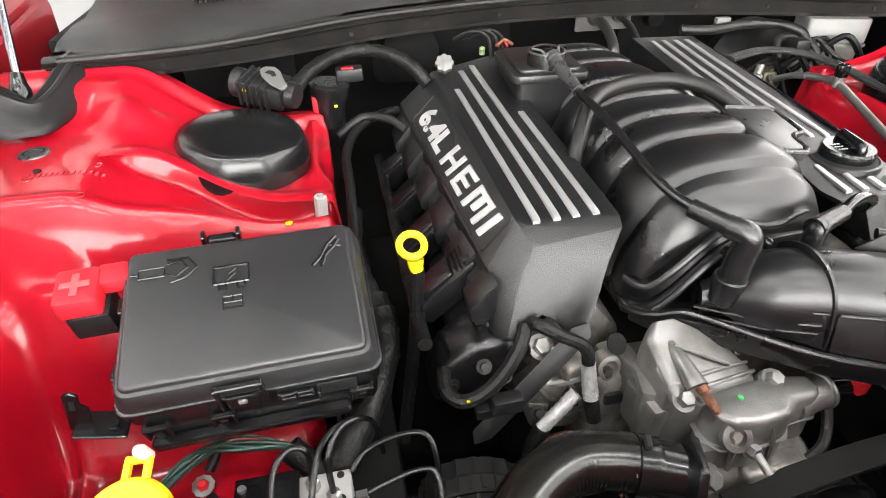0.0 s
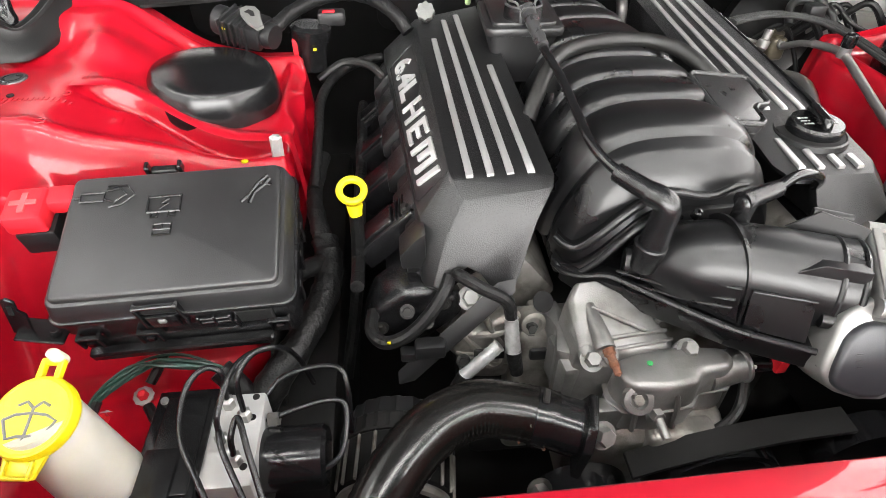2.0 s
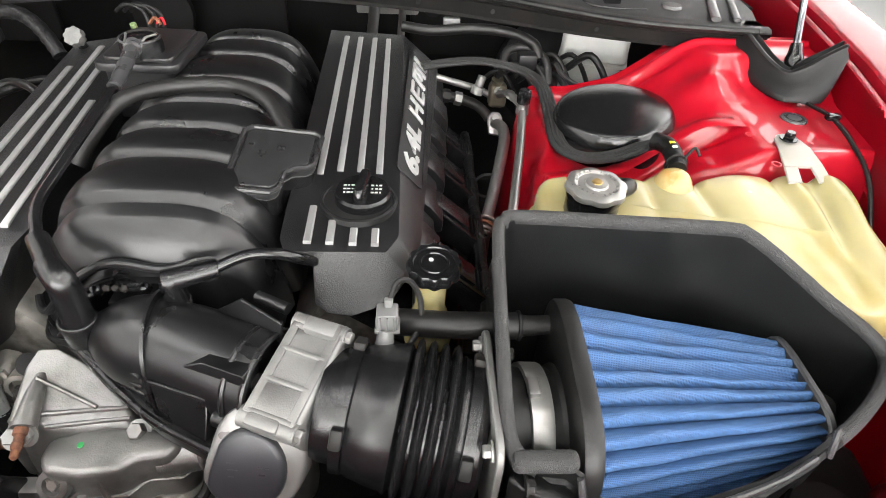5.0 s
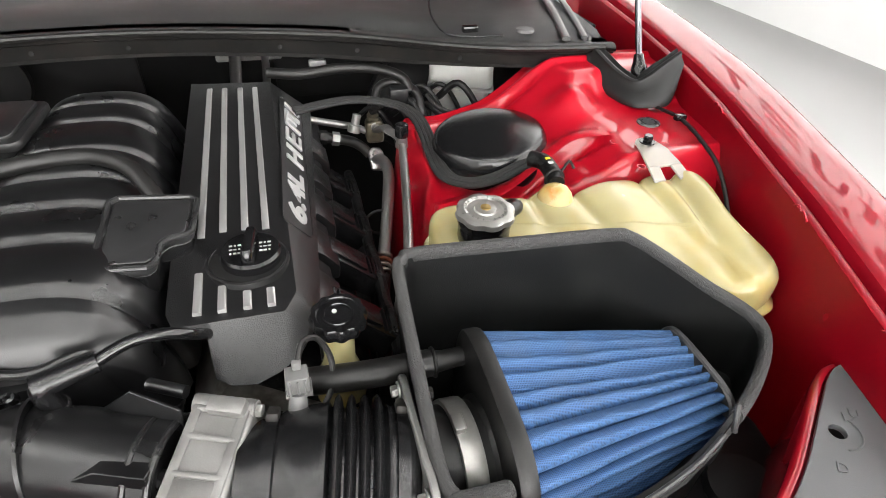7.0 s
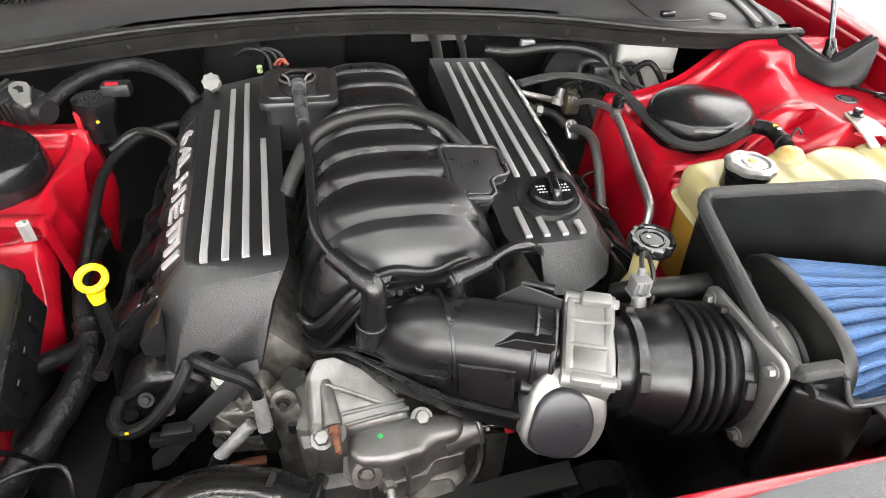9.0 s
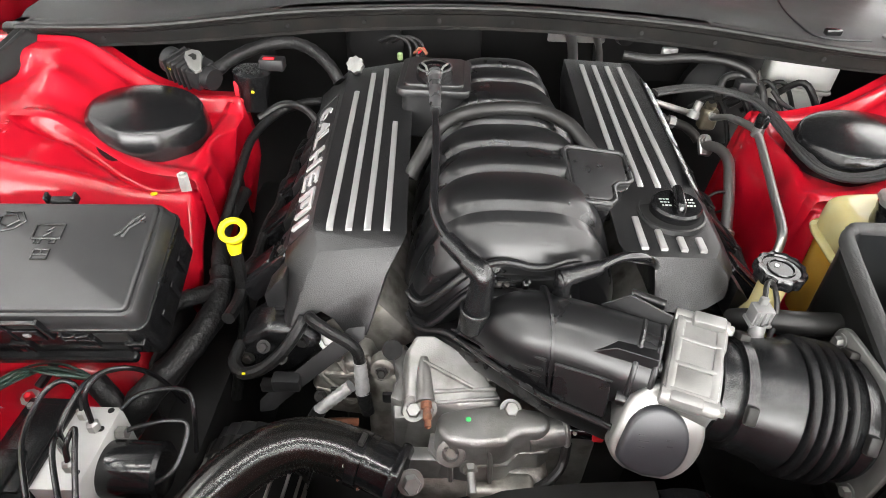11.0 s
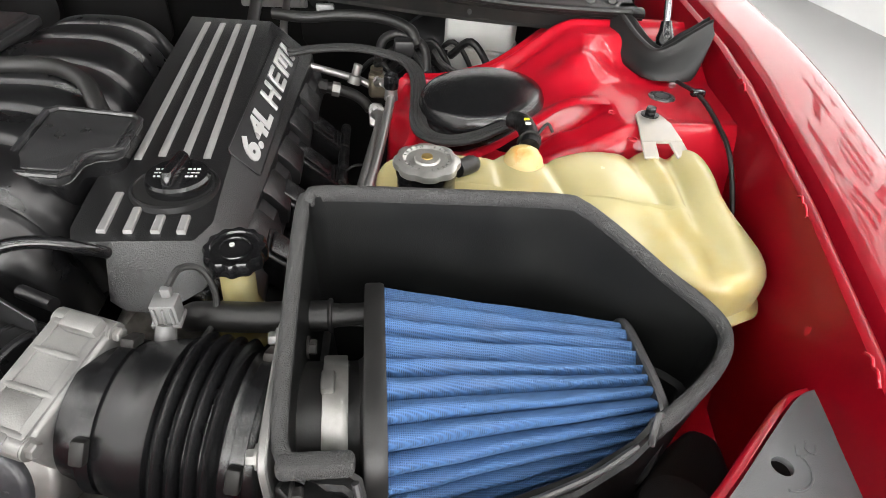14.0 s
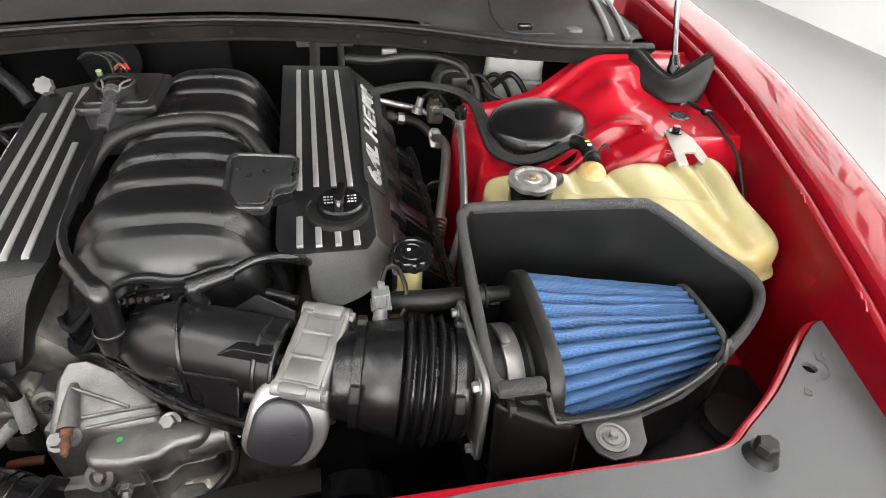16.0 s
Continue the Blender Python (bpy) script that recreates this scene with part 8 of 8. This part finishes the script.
# ---------------------------------------------------------------- front of the engine
def thermostat_housing():
    ob = thing("water_pump_housing", (-0.06, -0.34, 0.68), "rough cast-aluminium water pump housing", "water pump")
    def rounded(rings, w, seg=3, angle=20):
        return soften(loft([[Vector(p) for p in r] for r in rings]), w, seg, angle)

    def ring(c, grow, z):
        return [(c[0] + (x - c[0]) * grow, c[1] + (y - c[1]) * grow, h + z) for x, y, h in top]

    # sloping upper casting with a raised rim and a mating flange
    top = [(-0.120, -0.296, 0.797), (-0.110, -0.283, 0.808), (-0.090, -0.283, 0.809), (-0.055, -0.294, 0.793), (-0.028, -0.311, 0.776), (-0.014, -0.330, 0.766), (-0.018, -0.341, 0.763), (-0.060, -0.349, 0.769), (-0.098, -0.352, 0.779), (-0.118, -0.345, 0.781)]
    c = (-0.075, -0.318)
    part("upper_casting", rounded([ring(c, 1.16, -0.10), ring(c, 1.13, -0.06), ring(c, 1.06, -0.018), ring(c, 1.0, -0.005), ring(c, 0.90, 0.0)], 0.0055, 3), CASTING, ob, sharp=50)
    # side ear with a mating flange
    part("ear", rounded([[(-0.140, -0.268, z), (-0.118, -0.258, z), (-0.112, -0.300, z), (-0.122, -0.338, z), (-0.136, -0.332, z), (-0.128, -0.300, z)] for z in (0.690, 0.752, 0.758)], 0.004, 2), CASTING, ob)
    part("ear", rounded([[(-0.136, -0.300, z), (-0.116, -0.300, z), (-0.110, -0.350, z), (-0.130, -0.352, z)] for z in (0.690, 0.742, 0.748)], 0.005, 2), CASTING, ob)
    for xa, ya, za, xb, yb, zb in ((-0.088, -0.340, 0.7815, -0.020, -0.325, 0.770), (-0.084, -0.349, 0.7745, -0.016, -0.334, 0.766), (-0.100, -0.312, 0.798, -0.045, -0.330, 0.778)):
        part("web", tube([(xa, ya, za - 0.001), ((xa + xb) / 2, (ya + yb) / 2, (za + zb) / 2 - 0.0005), (xb, yb, zb - 0.001)], 0.0022, 8, 3), CASTING, ob)
    part("stud_boss", tube([(-0.100, -0.305, 0.792), (-0.098, -0.33, 0.789), (-0.096, -0.355, 0.782)], (0.006, 0.0105), 18, 4), CASTING, ob)
    part("side_boss", tube([(-0.112, -0.320, 0.775), (-0.108, -0.352, 0.767)], 0.010, 16, 1), CASTING, ob)
    for x, y, z in ((-0.034, -0.306, 0.779), (-0.026, -0.315, 0.774)):
        part("pimple", lathe([(0.0005, -0.002), (0.004, -0.002), (0.0035, 0.003), (0.0005, 0.004)], axis((x, y, z), (0.2, -0.3, 1)), 12), CASTING, ob)
    low = [(-0.088, -0.352), (-0.06, -0.342), (-0.012, -0.338), (0.010, -0.340), (0.040, -0.344), (0.046, -0.362), (0.034, -0.374), (0.004, -0.376), (-0.008, -0.390), (-0.045, -0.394), (-0.078, -0.390), (-0.090, -0.374)]
    part("lower_casting", prism(low, 0.692, 0.764, 0.0075, 3, None, 0.90), CASTING, ob, sharp=40)
    part("casting_seam", prism([(x * 1.0, y, ) for x, y in low], 0.724, 0.7275, 0.001, 1, Matrix.Translation((-0.035, -0.362, 0)) @ Matrix.Diagonal((1.03, 1.04, 1, 1)) @ Matrix.Translation((0.035, 0.362, 0))), CASTING, ob)
    for x in (-0.072, -0.030):
        part("web", tube([(x, -0.386, 0.752), (x + 0.004, -0.392, 0.735), (x + 0.006, -0.394, 0.70)], 0.003, 8, 3), CASTING, ob)
    part("shoulder_boss", lathe([(0.001, -0.03), (0.013, -0.03), (0.0125, 0.002), (0.010, 0.004), (0.001, 0.004)], axis((-0.004, -0.345, 0.758), (0, -0.35, 0.93)), 20), CASTING, ob)
    part("neck", tube([(0.015, -0.360, 0.738), (0.058, -0.353, 0.742)], 0.018, 22, 1), CASTING, ob)
    part("neck_rim", pipe_ring(axis((0.055, -0.3535, 0.742), (1, 0.15, 0.1)), 0.0175, 0.003), CASTING, ob)
    part("port", lathe([(0.001, 0), (0.014, 0), (0.016, 0.004), (0.0145, 0.009), (0.009, 0.0095), (0.008, 0.004), (0.001, 0.004)], axis((-0.067, -0.385, 0.742), (-0.1, -0.8, 0.6)), 24), CASTING, ob)
    part("port_plug", lathe([(0.001, 0), (0.0055, 0), (0.005, 0.004), (0.001, 0.004)], axis((-0.0675, -0.389, 0.746), (-0.1, -0.8, 0.6)), 6), ALU_DIRTY, ob)
    part("pump_body", box((-0.04, -0.355, 0.63), (0.17, 0.08, 0.13), 0.02, 3), ALU_DIRTY, ob)
    part("side_plate", box((-0.100, -0.378, 0.665), (0.060, 0.018, 0.12), 0.004, 2), CASTING, ob)
    part("lower_boss", box((-0.01, -0.390, 0.672), (0.075, 0.03, 0.045), 0.008, 3), ALU_DIRTY, ob)
    for p in ((-0.108, -0.356, 0.768), (-0.004, -0.3465, 0.762)):
        part("bolt", hexbolt(axis(p, (0, -0.5, 0.87)), 0.008, 0.010), BOLT, ob)
    part("stud_nut", hexbolt(axis((-0.094, -0.358, 0.776), (0.0, -0.8, 0.6)), 0.0075, 0.007), BOLT, ob)
    part("rusty_stud", lathe([(0.001, 0), (0.0058, 0), (0.0060, 0.006), (0.0042, 0.0075), (0.0040, 0.012), (0.0048, 0.0135), (0.0046, 0.018), (0.0036, 0.0195), (0.0036, 0.026), (0.001, 0.028)], axis((-0.095, -0.358, 0.786), (0.10, -0.80, -0.22)), 16), RUST, ob, "rust-caked threaded stud")
    part("green_dot", lathe([(0.0004, 0), (0.003, 0), (0.003, 0.001), (0.0004, 0.001)], axis((-0.050, -0.362, 0.7643), UP), 12), GREEN_MARK, ob)
    part("lower_bolt", merge(hexbolt(axis((-0.047, -0.392, 0.725), (0.1, -0.8, 0.2)), 0.0075, 0.008), lathe([(0.001, 0), (0.0042, 0), (0.0042, 0.020), (0.001, 0.020)], axis((-0.046, -0.40, 0.726), (0.1, -0.9, -0.3)), 14)), BOLT, ob)
    plug = thing("temperature_sensor", (0.075, -0.355, 0.73), "black sensor plug with a red lock tab", "sensor")
    part("plug", tube([(0.055, -0.353, 0.739), (0.072, -0.353, 0.74), (0.092, -0.356, 0.741)], 0.0095, 14, 3), GLOSS, plug)
    part("lock_tab", box((0.090, -0.362, 0.749), (0.012, 0.014, 0.018), 0.002), RED_PLASTIC, plug, "red lock tab")
    part("wire", tube([(0.06, -0.362, 0.73), (0.055, -0.378, 0.71), (0.04, -0.392, 0.70), (0.02, -0.395, 0.68)], 0.0055, 10, 5), RUBBER, plug)
    part("white_dot", lathe([(0.0004, 0), (0.0025, 0), (0.0025, 0.001), (0.0004, 0.001)], axis((0.066, -0.3605, 0.744), (0, -0.6, 0.8)), 10), WHITE_PL, plug)


thermostat_housing()


def radiator_hose():
    ob = thing("upper_radiator_hose", (-0.24, -0.42, 0.70), "fat ribbed black radiator hose with a steel clamp", "radiator hose")
    pts = [(-0.375, -0.56, 0.655), (-0.352, -0.51, 0.685), (-0.326, -0.465, 0.712), (-0.298, -0.425, 0.728), (-0.263, -0.394, 0.736), (-0.225, -0.379, 0.736), (-0.187, -0.381, 0.731), (-0.148, -0.392, 0.726)]
    part("hose", tube(pts, 0.0275, 28, 14, 0.0007, 2), mat("ribbed_hose_rubber", (0.007, 0.0065, 0.006), 0.2, vary=0.1, scale=14, fine=500, bump=0.1, rough_vary=0.02), ob)
    part("end_cuff", tube([(-0.158, -0.390, 0.727), (-0.126, -0.402, 0.722)], 0.0275, 28, 1), GLOSS, ob)
    m = axis((-0.163, -0.389, 0.728), (0.94, -0.3, -0.12))
    clamp = part("spring_clamp", merge(lathe([(0.028, -0.006), (0.0298, -0.006), (0.0298, 0.006), (0.028, 0.006)], m, 36)), GLOSS, ob)
    part("clamp_ear", box((0.004, 0.031, 0), (0.014, 0.006, 0.006), 0.001, 1, m), STEEL_DARK, clamp)
    for lo, hi, off in ((200, 250, 0.010), (215, 250, -0.014)):
        arc = [m @ Vector((0.0282 * math.cos(a), 0.0282 * math.sin(a), off)) for a in steps(radians(lo), radians(hi), 8)]
        part("paint_stripe", tube(arc, 0.0012, 6, 1), COPPER, ob, "orange paint stripe")
    part("paint_dot", lathe([(0.0004, 0), (0.0022, 0), (0.0022, 0.0008), (0.0004, 0.0008)], axis((-0.175, -0.407, 0.7435), (0, -0.8, 0.6)), 10), CREAM, ob)
    fl = thing("hose_outlet_flange", (-0.12, -0.40, 0.70), "black outlet flange bolted to the water pump", "flange")
    fm = axis((-0.126, -0.402, 0.722), (0.93, -0.32, -0.12))
    part("flange", prism([(-0.036, -0.028), (0.0, -0.034), (0.032, -0.03), (0.036, 0.0), (0.02, 0.034), (-0.02, 0.038), (-0.036, 0.02)], 0.0, 0.010, 0.003, 2, fm), SATIN, fl)
    part("bolt", hexbolt(axis((-0.108, -0.414, 0.729), (0.2, -0.75, 0.6)), 0.0095, 0.010), BOLT, fl)


radiator_hose()


def front_wiring():
    ob = thing("front_engine_wiring", (-0.18, -0.27, 0.73), "taped wiring with bright foil sleeve over the timing cover", "wiring")
    part("black_loop", tube([(-0.232, -0.262, 0.808), (-0.226, -0.272, 0.812), (-0.205, -0.279, 0.80), (-0.186, -0.283, 0.790), (-0.177, -0.285, 0.778), (-0.174, -0.287, 0.758)], 0.007, 10, 6), TAPE, ob)
    part("black_loop", tube([(-0.238, -0.262, 0.806), (-0.246, -0.276, 0.795), (-0.262, -0.287, 0.775), (-0.285, -0.295, 0.755), (-0.31, -0.295, 0.745), (-0.324, -0.280, 0.748), (-0.322, -0.255, 0.752)], 0.0075, 10, 6), TAPE, ob)
    part("foil_sleeve", tube([(-0.174, -0.287, 0.762), (-0.173, -0.292, 0.744), (-0.171, -0.299, 0.722)], (0.0070, 0.0085), 16, 6, 0.0007, 2), FOIL, ob, "crumpled silver foil sleeve")
    part("sleeve_end", tube([(-0.171, -0.298, 0.724), (-0.169, -0.302, 0.708), (-0.166, -0.305, 0.692)], (0.0092, 0.008), 14, 4), TAPE, ob)
    part("foil_sleeve", tube([(-0.186, -0.294, 0.727), (-0.206, -0.300, 0.710), (-0.226, -0.305, 0.692)], 0.0070, 14, 7, 0.0009, 2), FOIL, ob, "grey foil conduit")
    part("sleeve_end", tube([(-0.224, -0.305, 0.694), (-0.236, -0.309, 0.668), (-0.240, -0.312, 0.63)], 0.0088, 12, 4), TAPE, ob)
    part("small_plug", merge(box((-0.138, -0.285, 0.704), (0.024, 0.02, 0.018), 0.004), tube([(-0.128, -0.287, 0.704), (-0.112, -0.297, 0.696)], 0.009, 10, 1)), MATTE, ob)
    part("yellow_mark", box((-0.306, -0.302, 0.7525), (0.004, 0.002, 0.003), 0.0005), YELLOW, ob)
    br = thing("front_bracket", (-0.24, -0.28, 0.72), "black plastic coil bracket below the engine cover", "bracket")
    part("clip_block", merge(box((-0.262, -0.292, 0.728), (0.034, 0.018, 0.020), 0.004, 2), box((-0.285, -0.288, 0.716), (0.020, 0.014, 0.014), 0.003, 2)), MATTE, br)
    bar = loft([[Vector(p) + Vector(q) for q in ((-0.010, 0, -0.010), (0.010, 0, -0.004), (0.010, 0.010, 0.008), (-0.010, 0.010, 0.004))] for p in ((-0.178, -0.275, 0.792), (-0.205, -0.283, 0.768), (-0.240, -0.293, 0.738), (-0.272, -0.301, 0.710), (-0.290, -0.303, 0.690))])
    part("diagonal_arm", soften(bar, 0.002, 2, 30), MATTE, br)
    for x, y, z in ((-0.265, -0.287, 0.765), (-0.285, -0.28, 0.775), (-0.225, -0.29, 0.70), (-0.15, -0.285, 0.74)):
        part("bracket_bolt", hexbolt(axis((x, y, z), (0, -0.8, 0.6)), 0.0055, 0.005), STEEL_DARK, br)
    part("dark_hole", lathe([(0.0005, 0), (0.011, 0), (0.012, 0.003), (0.0005, 0.001)], axis((-0.138, -0.272, 0.768), (0.2, -0.7, 0.7)), 18), DARK, br)


front_wiring()


def alternator():
    ob = thing("alternator", (-0.315, -0.36, 0.58), "dirty finned alternator low beside the engine", "alternator")
    m = axis((-0.312, -0.405, 0.600), (0.1, 1, 0.10))
    part("case", lathe([(0.001, 0), (0.055, 0), (0.064, 0.012), (0.064, 0.060), (0.060, 0.064), (0.001, 0.064)], m, 40), DARK, ob)
    for k in range(20):
        a = 2 * math.pi * k / 20
        part("fin", box((0.058, 0, 0.036), (0.018, 0.004, 0.05), 0.0015, 1, m @ Matrix.Rotation(a, 4, "Z")), ALU_DIRTY, ob)
    part("front_ring", pipe_ring(m @ pose(0, 0, 0.004), 0.058, 0.006, 40, 8), ALU_DIRTY, ob)
    part("stator_ring", lathe([(0.05, 0.062), (0.066, 0.062), (0.067, 0.066), (0.067, 0.080), (0.063, 0.084), (0.05, 0.084)], m, 40), STEEL_DARK, ob)
    for k in range(30):
        a = 2 * math.pi * k / 30
        part("stator_slot", box((0.0662, 0, 0.073), (0.003, 0.004, 0.016), 0, 1, m @ Matrix.Rotation(a, 4, "Z")), DARK, ob)
    part("rear_cover", lathe([(0.03, 0.084), (0.062, 0.084), (0.060, 0.104), (0.05, 0.11), (0.03, 0.11)], m, 40, 20, 0.003), MATTE, ob)
    return ob


alternator()


def belt_drive():
    ob = thing("drive_belt", (0.04, -0.41, 0.62), "flat black serpentine drive belt and pulleys", "drive belt")
    strip = [(-0.07, -0.415, 0.668), (-0.02, -0.415, 0.688), (0.06, -0.413, 0.706), (0.15, -0.41, 0.712)]
    line = spline(strip, 4)
    part("belt_span", loft([[p + Vector(v) for v in ((0, -0.014, -0.002), (0, 0.014, -0.002), (0, 0.014, 0.003), (0, -0.014, 0.003))] for p in line]), RUBBER, ob)
    for x, z, r in ((0.03, 0.625, 0.07), (-0.11, 0.60, 0.055), (0.18, 0.66, 0.05)):
        m = axis((x, -0.43, z), BACK)
        part("pulley", lathe([(0.012, 0.004), (r - 0.012, 0.004), (r - 0.006, 0.0), (r, 0.0), (r, 0.03), (0.012, 0.03)], m, 44), GLOSS, ob)
    solo("lower_hose", tube([(-0.16, -0.46, 0.68), (-0.13, -0.47, 0.69), (-0.10, -0.475, 0.68), (-0.09, -0.47, 0.62)], 0.014, 14, 5), RUBBER, "small black hose with a spring clamp", "hose")
    solo("hose_clamp", merge(pipe_ring(axis((-0.128, -0.471, 0.69), (1, -0.1, 0)), 0.0155, 0.002), box((-0.125, -0.483, 0.70), (0.022, 0.006, 0.02), 0.002)), GREY_PL, "grey sprung hose clamp", "clamp")
    for p in ((-0.165, -0.43, 0.665), (-0.19, -0.455, 0.64)):
        solo("pump_bolt", hexbolt(axis(p, (0.1, -0.8, 0.5)), 0.009, 0.012), CHROME, "plated flange bolt on the pump", "bolt", "bolts of the pump")


belt_drive()
